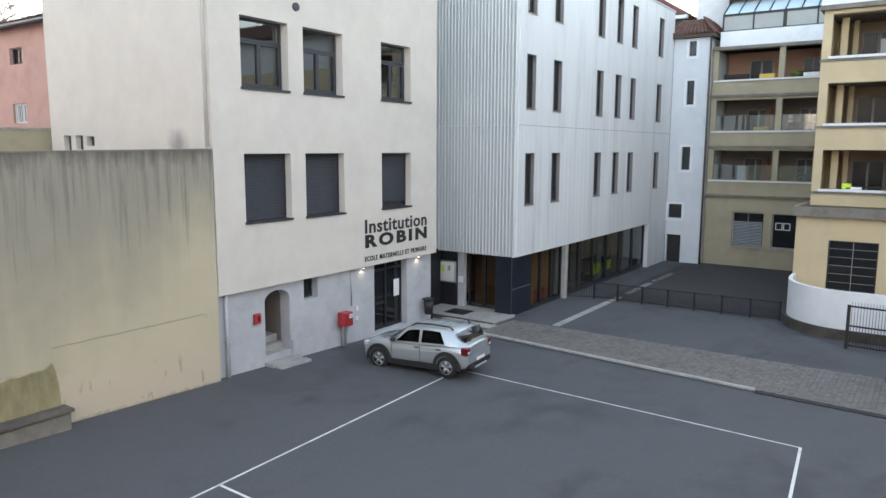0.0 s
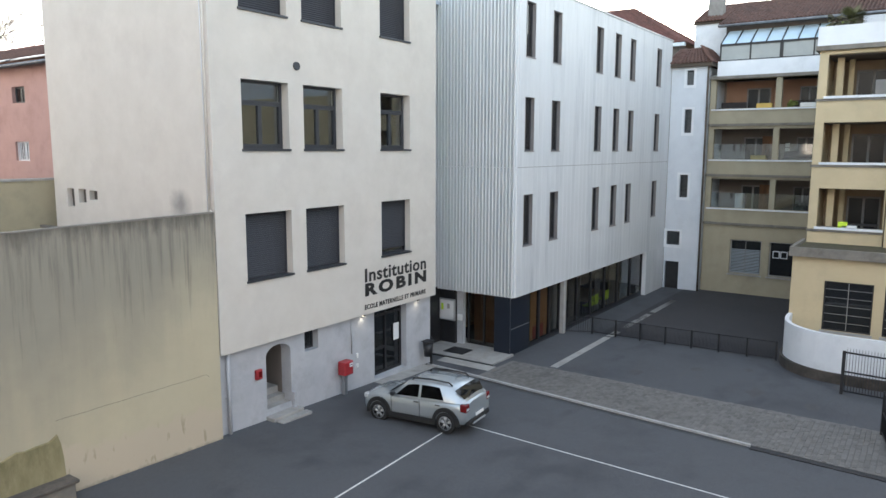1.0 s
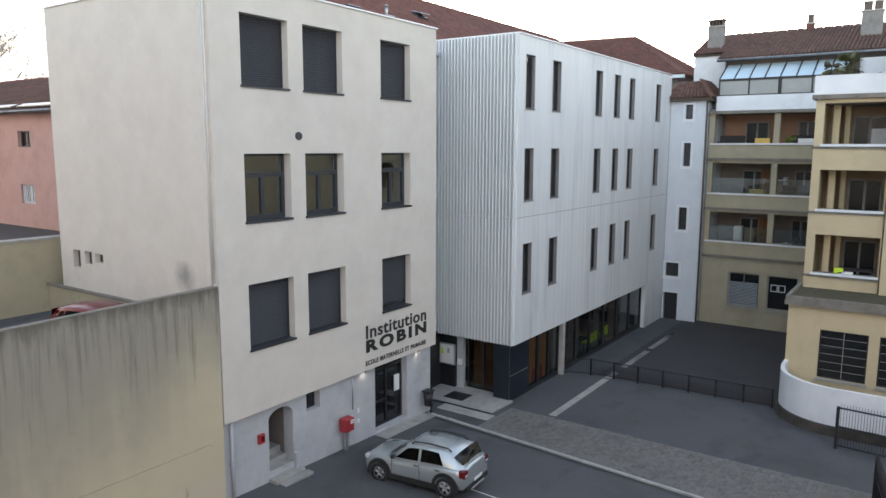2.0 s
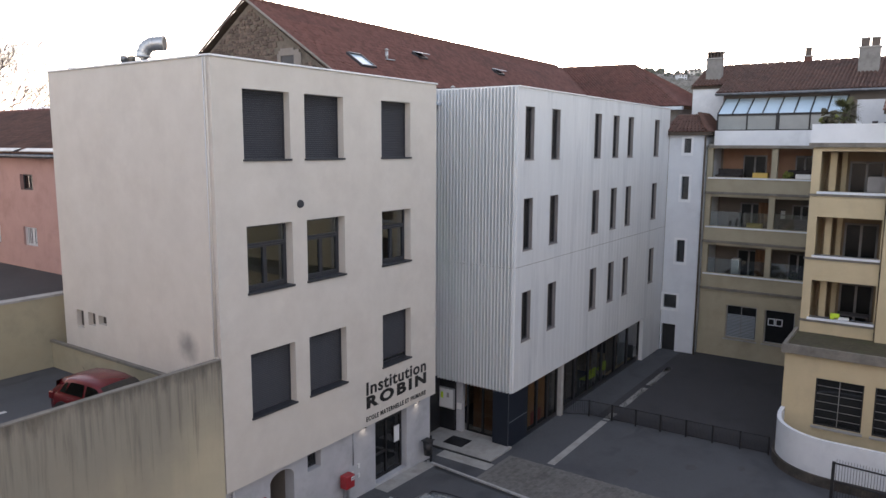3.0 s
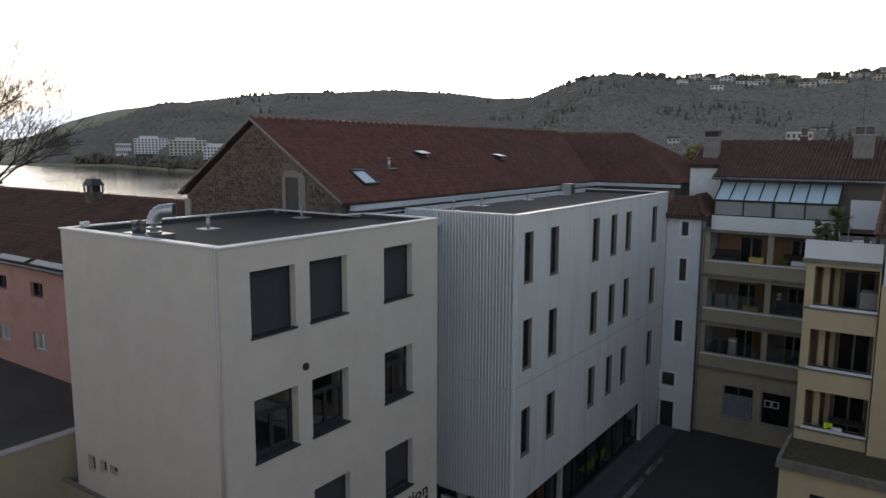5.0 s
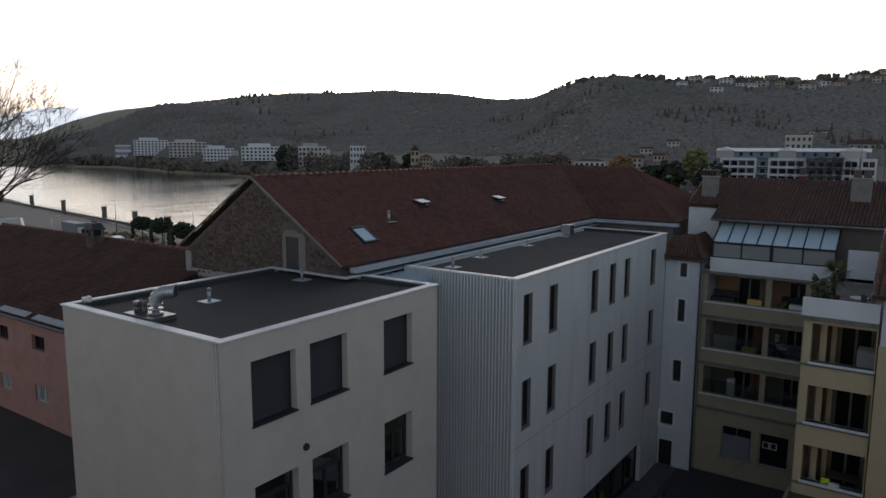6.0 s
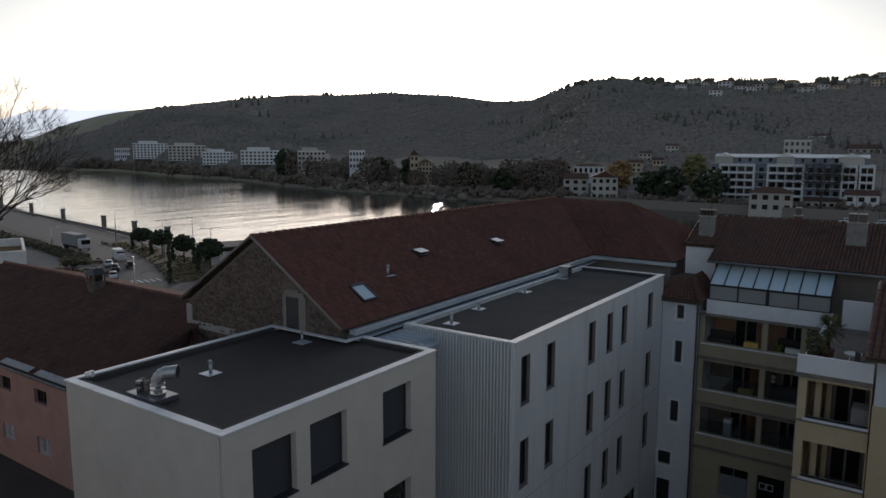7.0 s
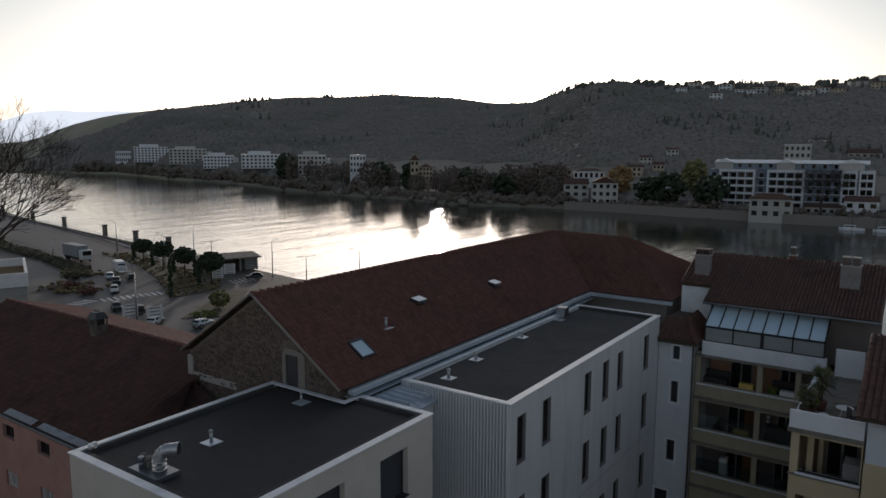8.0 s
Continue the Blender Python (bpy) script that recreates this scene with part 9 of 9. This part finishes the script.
for k, (u, w) in enumerate(((0.62, -0.1), (0.42, 0.08), (0.80, 0.12))):
    bm = bmesh.new()
    tube(bm, (-0.15 + w, u, 0.18), (-0.15 + w, u, 0.42), 0.10, n=12)
    tube(bm, (-0.15 + w, u, 0.42), (-0.15 + w, u, 0.60), 0.115, n=12)
    part("flue", bm, DIRTYCONC if k else DARKZINC, duct, "short brownish flue pipe")
knob = thing("parapet_fixture", "small pale bracket at the parapet corner", "fixture", pose(0.62, 7.57, C0 + 0.012))
part("cylinder", tubes(((-0.05, 0.0, 0.0), (-0.05, 0.0, 0.18), 0.075)), COPING, knob)
part("bracket", boxes((0.04, 0.16, -0.07, -0.03, 0, 0.19), (0.04, 0.16, -0.03, 0.07, 0.16, 0.19)), COPING, knob)

# vent grille and rain pipes on the school's walls
g = thing("wall_vent", "round grey vent cover on the cream wall", "vent", pose(2.94, 0, 10.05))
bm = bmesh.new()
tube(bm, (0, -0.05, 0), (0, 0, 0), 0.11, 0.12, 18)
part("cover", bm, ANTHRACITE, g)
dp = thing("corner_downpipe", "slim cream rain pipe on the building corner", "pipe")
part("pipe", tubes(((-0.05, 0.12, 13.9), (-0.05, 0.12, WALL_TOP), 0.024)), CREAM, dp)
part("conduit", tubes(((-0.025, 0.25, 13.9), (-0.025, 0.25, WALL_TOP), 0.013), n=6), WHITE, dp, "thin white cable conduit")
part("shoe", tubes(((-0.045, 0.13, WALL_TOP + 0.05), (-0.045, 0.08, WALL_TOP - 0.02), 0.03)), CREAM, dp)
for z_ in (7.5, 9.5, 11.5, 13.2):
    part("clip", boxes((-0.08, 0.0, 0.11, 0.15, z_, z_ + 0.03)), CREAM, dp)
dp2 = thing("link_downpipe", "grey rain pipe in the angle of the two buildings", "pipe")
part("pipe", tubes(((SCHOOL_W + 0.10, 0.3, 13.4), (SCHOOL_W + 0.10, 0.3, 2.3), 0.05)), SKYZINC, dp2)

# ---- chimneys, cowl and aerials ----
SOOT = node_mat("sooty_brown_clay", (0.10, 0.08, 0.07), (0.15, 0.12, 0.105), 3, 0.95, 0.2, 50)


def chimney(name, label, x, y0, y1, z0, z1, mat_, pots=2, deep=0.6):
    c = thing(name, label, "chimney", pose(x, (y0 + y1) / 2, z0))
    h, w = z1 - z0, abs(y1 - y0) / 2
    part("shaft", boxes((-deep / 2, deep / 2, -w, w, -0.8, h)), mat_, c)
    part("cap", boxes((-deep / 2 - 0.05, deep / 2 + 0.05, -w - 0.05, w + 0.05, h, h + 0.08), bevel=0.01), CONCRETE, c)
    for k in range(pots):
        v_ = -w + (2 * w) * (k + 0.5) / pots
        pt = part("pot", boxes((-deep / 2 + 0.05, deep / 2 - 0.05, v_ - w / pots * 0.75, v_ + w / pots * 0.75, h + 0.08, h + 0.50)), SOOT, c)
        part("pot_lid", boxes((-deep / 2, deep / 2, v_ - w / pots * 0.85, v_ + w / pots * 0.85, h + 0.50, h + 0.56)), CONCRETE, pt)
    return c


chimney("chimney", "rendered chimney with an arched clay cap", 35.4, -2.69, -3.58, 15.9, 17.15, CHIMNEYGREY, 0)
c = bpy.data.objects["chimney"]
for k in range(5):
    part("cap_pier", boxes((-0.3, 0.3, -0.42 + 0.19 * k, -0.36 + 0.19 * k, 1.33, 1.62)), SOOT, c)
part("cap_top", boxes((-0.36, 0.36, -0.5, 0.5, 1.62, 1.70)), SOOT, c)
chimney("chimney", "broad rendered chimney with two clay pots", 35.3, -10.94, -11.95, 15.3, 17.25, CHIMNEYGREY, 2)
chimney("chimney", "small clay chimney on the ridge", 37.9, -7.8, -8.2, 16.8, 17.25, TILE, 1, 0.4)
chimney("chimney", "square clay chimney on the near roof", 27.5, -14.6, -15.3, 15.0, 16.6, TILEDARK, 2, 0.5)
cw = thing("chimney_cowl", "dark metal louvred chimney cowl on the brown roof ridge", "chimney", pose(9.82, 23.4, 13.72))
part("shaft", boxes((-0.34, 0.34, -0.38, 0.38, -0.5, 0.28), bevel=0.03), PLINTH, cw)
for u in (-0.32, 0.32):
    for v in (-0.36, 0.36):
        part("corner_post", boxes((u - 0.04, u + 0.04, v - 0.04, v + 0.04, 0.28, 0.78)), DARKZINC, cw)
# Black core paints the shade seen through the cowl's open sides.
part("flue", boxes((-0.24, 0.24, -0.27, 0.27, 0.28, 0.74)), BLACK, cw, "black core painting the shade inside the cowl")
bm = bmesh.new()
for a, b, c, d in (((-1, -1), (1, -1), (1, -1), (-1, -1)), ((1, 1), (-1, 1), (-1, 1), (1, 1)), ((1, -1), (1, 1), (1, 1), (1, -1)), ((-1, 1), (-1, -1), (-1, -1), (-1, 1))):
    slab(bm, [(a[0] * 0.41, a[1] * 0.45, 0.66), (b[0] * 0.41, b[1] * 0.45, 0.66), (c[0] * 0.24, c[1] * 0.27, 1.0), (d[0] * 0.24, d[1] * 0.27, 1.0)], 0.03)
box(bm, -0.24, 0.24, -0.27, 0.27, 0.985, 1.01)
part("cap", bm, ANTHRACITE, cw, "dark steep metal hood")
for k in range(5):
    part("spike", boxes((-0.02, 0.02, -0.27 + 0.13 * k, -0.24 + 0.13 * k, 0.96, 1.14)), DARKZINC, cw)
for x, y, z0, h in ((36.0, -3.2, 16.4, 3.2), (36.5, -11.2, 16.5, 3.6), (36.5, -12.4, 16.5, 4.2)):
    a = thing("roof_aerial", "thin television aerial mast on the roof", "aerial", pose(x, y, z0))
    part("mast", tubes(((0, 0, -0.2), (0, 0, h), 0.014), n=6), BLACK, a)
    for k in range(4):
        part("dipole", tubes(((0, -0.25, h - 0.1 - 0.18 * k), (0, 0.25, h - 0.1 - 0.18 * k), 0.006), n=4), BLACK, a)

# ---- inside the loggias and balconies ----
ORANGE = node_mat("terracotta_paint", (0.34, 0.19, 0.12), (0.40, 0.23, 0.15), 1, 0.9, 0)
CRATE = node_mat("yellow_crate", (0.62, 0.42, 0.10), (0.68, 0.47, 0.13), 2, 0.7, 0)
FABRIC = node_mat("dark_fabric", (0.05, 0.045, 0.045), (0.08, 0.07, 0.07), 5, 0.95, 0.2, 60)


def french_door(x, y0, y1, z0, h, parent, frame=DOORGREY):
    d = part("balcony_door", boxes((x - 0.06, x - 0.002, y0, y0 + 0.08, z0, z0 + h), (x - 0.06, x - 0.002, y1 - 0.08, y1, z0, z0 + h), (x - 0.06, x - 0.002, (y0 + y1) / 2 - 0.05, (y0 + y1) / 2 + 0.05, z0, z0 + h), (x - 0.06, x - 0.002, y0 + 0.08, y1 - 0.08, z0 + h - 0.08, z0 + h)), frame, parent, "glazed balcony door")
    part("pane", boxes((x - 0.03, x - 0.02, y0 + 0.08, y1 - 0.08, z0 + 0.05, z0 + h - 0.08)), DULLGLASS, d)
    return d


ABX = AX + 2.2
for z0 in (3.65, 6.45, 9.25):
    french_door(ABX, -6.9, -5.6, z0, 2.05, blockA)
    french_door(ABX, -9.4, -8.4, z0, 2.05, blockA)
part("loggia_paint", boxes((ABX - 0.012, ABX - 0.003, -9.6, -4.45, 9.2, 11.7)), ORANGE, blockA, "terracotta painted loggia wall")
# Pale sheets paint the light falling on the loggias' side walls.
for z0, z1 in SPANS:
    part("lit_loggia_side", boxes((AX + 0.31, AX + 2.19, AY0 - 0.235, AY0 - 0.225, z0 - 0.8, z1)), BLUEWHITE, blockA, "loggia side wall painted pale as if lit")
for z0 in (3.65, 6.45):
    folds = [(ABX - 0.16 + 0.035 * (k % 2), -7.5 + 0.11 * k) for k in range(9)]
    part("curtain", prism(bmesh.new(), folds + [(x + 0.02, y) for x, y in folds[::-1]], z0 + 0.02, z0 + 2.1), DARKWOOD, blockA, "brown curtain beside the balcony door")
for z0, z1 in SPANS[:2]:
    for a, b in FL[:2]:
        part("windscreen", boxes((AX + 0.12, AX + 0.13, b + 0.02, a - 0.02, z0 + 0.0, z0 + 0.85)), GLASS, blockA, "clear glass windscreen on the parapet").visible_shadow = False
lt = thing("wall_lantern", "small pale wall lantern on the loggia", "lantern", pose(AX + 2.12, -7.95, 7.9))
part("case", boxes((-0.08, 0.07, -0.11, 0.11, -0.25, 0.25), bevel=0.02), PLASTICWHITE, lt)
part("lantern_top", boxes((-0.10, 0.07, -0.13, 0.13, 0.25, 0.30)), BLACK, lt)
part("lantern_base", boxes((-0.10, 0.07, -0.13, 0.13, -0.30, -0.25)), BLACK, lt)
part("lantern_band", boxes((-0.10, -0.08, -0.13, 0.13, -0.02, 0.02)), BLACK, lt)
cr2 = thing("storage_crate", "yellow plastic crate on the middle loggia", "crate", pose(AX + 0.55, -6.75, 6.45))
part("crate", boxes((-0.2, 0.2, -0.4, 0.4, 0, 1.0), bevel=0.02), CRATE, cr2)
cr3 = thing("storage_crate", "white box on the loggia beside the plants", "crate", pose(AX + 0.55, -9.1, 9.25))
part("crate", boxes((-0.2, 0.2, -0.4, 0.4, 0, 1.05), bevel=0.02), PLASTICWHITE, cr3)
cr = thing("storage_crate", "yellow plastic crate on the loggia", "crate", pose(AX + 0.55, -6.9, 9.25))
part("crate", boxes((-0.2, 0.2, -0.4, 0.4, 0, 1.08), bevel=0.02), CRATE, cr)
fr_ = thing("fridge_cabinet", "white upright cabinet on the loggia", "cabinet", pose(AX + 1.2, -5.75, 3.65))
part("body", boxes((-0.25, 0.25, -0.22, 0.22, 0, 1.6), bevel=0.02), PLASTICWHITE, fr_)
for nm, lb, y, z, w in (("garden_sofa", "dark sofa on the loggia", -5.0, 9.25, 0.7), ("garden_sofa", "dark bench on the loggia", -8.6, 6.45, 0.7), ("garden_sofa", "dark bench on the loggia", -8.7, 9.25, 0.6)):
    so = thing(nm, lb, "sofa", pose(AX + 1.3, y, z))
    part("seat", boxes((-0.35, 0.35, -w, w, 0.0, 0.9), bevel=0.04), FABRIC, so)
    part("back", boxes((0.35, 0.5, -w, w, 0.0, 1.25), bevel=0.04), FABRIC, so)


def pot_plant(name, label, x, y, z, r, h, potmat, leaf, seed):
    p = thing(name, label, "plant", pose(x, y, z))
    bm = bmesh.new()
    tube(bm, (0, 0, 0), (0, 0, r * 1.3), r * 0.75, r, 12)
    part("pot", bm, potmat, p)
    rr = random.Random(seed)
    part("foliage", clumps("foliage", [(rr.uniform(-r, r) * 1.1, rr.uniform(-r, r) * 1.1, r * 1.3 + rr.uniform(0, h), rr.uniform(0.06, 0.16), 0.8) for _ in range(45)], leaf, 0.5, seed), leaf, p)
    return p


pot_plant("pot_plant", "leafy pot plants on the loggia parapet", AX + 0.5, -8.3, 9.3, 0.2, 0.9, TILE, SHRUB, 71)
pot_plant("pot_plant", "small pot plant on the loggia", AX + 0.5, -9.0, 3.75, 0.2, 0.9, TILE, PINE, 72)
lp = thing("lime_planter", "bright lime plastic planter on the balcony sill", "planter", pose(BX + 0.12, -12.02, 4.58))
part("planter", boxes((-0.10, 0.10, -0.17, 0.17, 0.0, 0.24), bevel=0.02), LIME, lp)
wb = thing("white_box", "white box on the balcony sill", "box", pose(BX + 0.12, -12.27, 4.58))
part("box", boxes((-0.1, 0.1, -0.28, 0.28, 0, 0.10), bevel=0.01), PLASTICWHITE, wb)
BBX = BX + 2.6
for z0 in (3.66, 6.36, 9.06):
    french_door(BBX, -13.2, -11.9, z0, 2.1, blockB)
    part("inner_pier", boxes((BX + 0.9, BX + 1.15, -11.55, -11.3, z0, z0 + 2.6)), YELLOW, blockB)
    part("inner_pier", boxes((BX + 1.9, BX + 2.1, -11.85, -11.65, z0, z0 + 2.6)), YELLOW, blockB)
gt = thing("balcony_table", "dark garden table on the balcony", "table", pose(BX + 1.2, -12.6, 3.66))
part("top", boxes((-0.4, 0.4, -0.6, 0.6, 0.95, 1.0), bevel=0.01), FABRIC, gt)
for a in (-0.35, 0.35):
    for b in (-0.55, 0.55):
        part("leg", boxes((a - 0.03, a + 0.03, b - 0.03, b + 0.03, 0, 0.95)), FABRIC, gt)
rk = thing("drying_rack", "drying rack with grey cloths on the balcony", "rack", pose(BX + 1.0, -13.1, 9.06))
for k in range(4):
    part("cloth", boxes((-0.5 + 0.3 * k, -0.47 + 0.3 * k, -0.35, 0.35, 0.3, 1.5), bevel=0.005), DOORGREY, rk)

# roof terrace furniture and palm
TZ = 11.94
pot = thing("palm_tree", "small potted fan palm on the roof terrace", "palm", pose(BX + 2.9, -11.45, TZ))
bm = bmesh.new()
tube(bm, (0, 0, 0), (0, 0, 0.45), 0.25, 0.32, 14)
part("pot", bm, TILE, pot)
bm = bmesh.new()
tube(bm, (0, 0, 0.4), (0.05, 0, 1.35), 0.11, 0.08, 8)
part("trunk", bm, BARK, pot)
rr = random.Random(77)
bm = bmesh.new()
for k in range(44):
    a, el = rr.uniform(0, 6.28), rr.uniform(-0.5, 1.2)
    d = Vector((math.cos(a) * math.cos(el), math.sin(a) * math.cos(el), math.sin(el)))
    side = d.cross(Vector((0, 0, 1))).normalized()
    base = Vector((0.05, 0, 1.35))
    tip = base + d * rr.uniform(0.65, 0.95)
    tube(bm, base, base + d * 0.35, 0.012, 0.008, 4, False)
    for j in range(-5, 6):
        q = tip + side * 0.075 * j + Vector((0, 0, -0.012 * j * j))
        s0 = base + d * 0.33
        bm.faces.new([bm.verts.new(p) for p in (s0, s0 + (q - s0) * 0.5 + side * 0.022, q, s0 + (q - s0) * 0.5 - side * 0.022)])
part("crown", bm, PALM, pot, "fan-shaped yellow-green fronds")
pot_plant("pot_plant", "dull green bush in a pot beside the palm", BX + 1.6, -11.1, TZ, 0.3, 1.1, TILE, HEDGE, 73)
pot_plant("pot_plant", "low pot plant on the terrace corner", BX + 2.0, -11.1, TZ, 0.3, 0.7, TILE, SHRUB, 74)
tb = thing("terrace_table", "round white terrace table", "table", pose(BX + 1.9, -12.55, TZ))
bm = bmesh.new()
tube(bm, (0, 0, 0.60), (0, 0, 0.64), 0.36, n=24)
part("top", bm, PLASTICWHITE, tb)
for a in (0.8, 2.4, 3.9, 5.5):
    part("leg", tubes(((0.1 * math.cos(a), 0.1 * math.sin(a), 0.6), (0.33 * math.cos(a), 0.33 * math.sin(a), 0), 0.018), n=6), PLASTICWHITE, tb)
for x, y, tu in ((BX + 1.3, -12.95, 30), (BX + 2.7, -12.9, 200)):
    ch = thing("terrace_chair", "dark folding terrace chair", "chair", pose(x, y, TZ, 0, 0, tu), group="terrace chairs")
    part("seat", boxes((-0.2, 0.2, -0.2, 0.2, 0.42, 0.46)), FABRIC, ch)
    part("backrest", boxes((-0.2, 0.2, 0.18, 0.22, 0.46, 0.9)), FABRIC, ch)
    for a in (-0.18, 0.18):
        for b in (-0.18, 0.18):
            part("leg", boxes((a - 0.015, a + 0.015, b - 0.015, b + 0.015, 0, 0.42)), FABRIC, ch)
scr = thing("terrace_screen", "white upright screen panel on the terrace", "screen", pose(BX + 6.5, -12.27, TZ))
part("panel", boxes((-0.04, 0.04, -0.62, 0.62, 0.70, 2.1)), WHITE, scr)
part("post", boxes((-0.03, 0.03, -0.65, -0.60, 0, 2.1)), ALLOY, scr)
part("post", boxes((-0.03, 0.03, 0.60, 0.65, 0, 2.1)), ALLOY, scr)
vase = thing("white_vase", "white pedestal vase on the terrace", "vase", pose(BX + 0.75, -11.85, TZ))
bm = bmesh.new()
tube(bm, (0, 0, 0), (0, 0, 0.35), 0.10, 0.05, 10)
tube(bm, (0, 0, 0.35), (0, 0, 0.55), 0.06, 0.2, 12)
part("vase", bm, PLASTICWHITE, vase)
# windows of the low yellow block front
for k, (u0, u1) in enumerate(((5.62, 7.30), (7.71, 9.28))):
    at_ = facing_x(AX, 0)
    w = part("window", boxes((u0, u0 + 0.06, 0.15, 0.22, 0.72, 2.66), (u1 - 0.06, u1, 0.15, 0.22, 0.72, 2.66), (u0 + 0.06, u1 - 0.06, 0.15, 0.22, 2.60, 2.66), (u0 + 0.06, u1 - 0.06, 0.15, 0.22, 0.72, 0.78)), CONCRETE, blockA, "large metal-framed window", at_)
    part("pane", boxes((u0 + 0.06, u1 - 0.06, 0.18, 0.19, 0.78, 2.60)), CARGLASS, w)
    part("sill", boxes((u0 - 0.08, u1 + 0.08, -0.1, 0.15, 0.62, 0.697)), CONCRETE, w)
    if k == 0:
        for j in range(16):
            part("blind_slat", boxes((u0 + 0.08, u1 - 0.08, 0.10, 0.13, 0.80 + 0.085 * j, 0.848 + 0.085 * j)), BLIND, w)
        part("mullion", boxes(((u0 + u1) / 2 - 0.02, (u0 + u1) / 2 + 0.02, 0.08, 0.099, 0.78, 2.60)), DOORGREY, w)
    else:
        for a in (0.02, 0.42):
            part("taped_frame", boxes((u0 + 0.15 + a, u0 + 0.19 + a, 0.165, 0.175, 1.75, 2.15), (u0 + 0.47 + a, u0 + 0.51 + a, 0.165, 0.175, 1.75, 2.15), (u0 + 0.19 + a, u0 + 0.47 + a, 0.165, 0.175, 1.75, 1.79), (u0 + 0.19 + a, u0 + 0.47 + a, 0.165, 0.175, 2.11, 2.15)), WHITE, w)

# ---- roof tiles laid one by one: the old roof nearest the drone, and the stair tower's cap ----
loose_tiles(FRONT, TILE, roof_, (18, 16), 0.21, 0.33, 6)
loose_tiles(CAP_FRONT, TILEDARK, cap_, (99, 99), 0.21, 0.30, 11)
loose_tiles(CAP_SIDE, TILEDARK, cap_, (99, 99), 0.21, 0.30, 12)


# ---- enlarge the plan to metres ----
for ob in list(scene.objects):
    if ob.parent is None and ob.type in {"MESH", "EMPTY"}:
        ob.matrix_basis = Matrix.Scale(PLAN, 4) @ ob.matrix_basis
    elif ob.type == "LIGHT" and ob is not sun:
        ob.matrix_basis = Matrix.Translation(ob.matrix_basis.translation * (PLAN - 1)) @ ob.matrix_basis
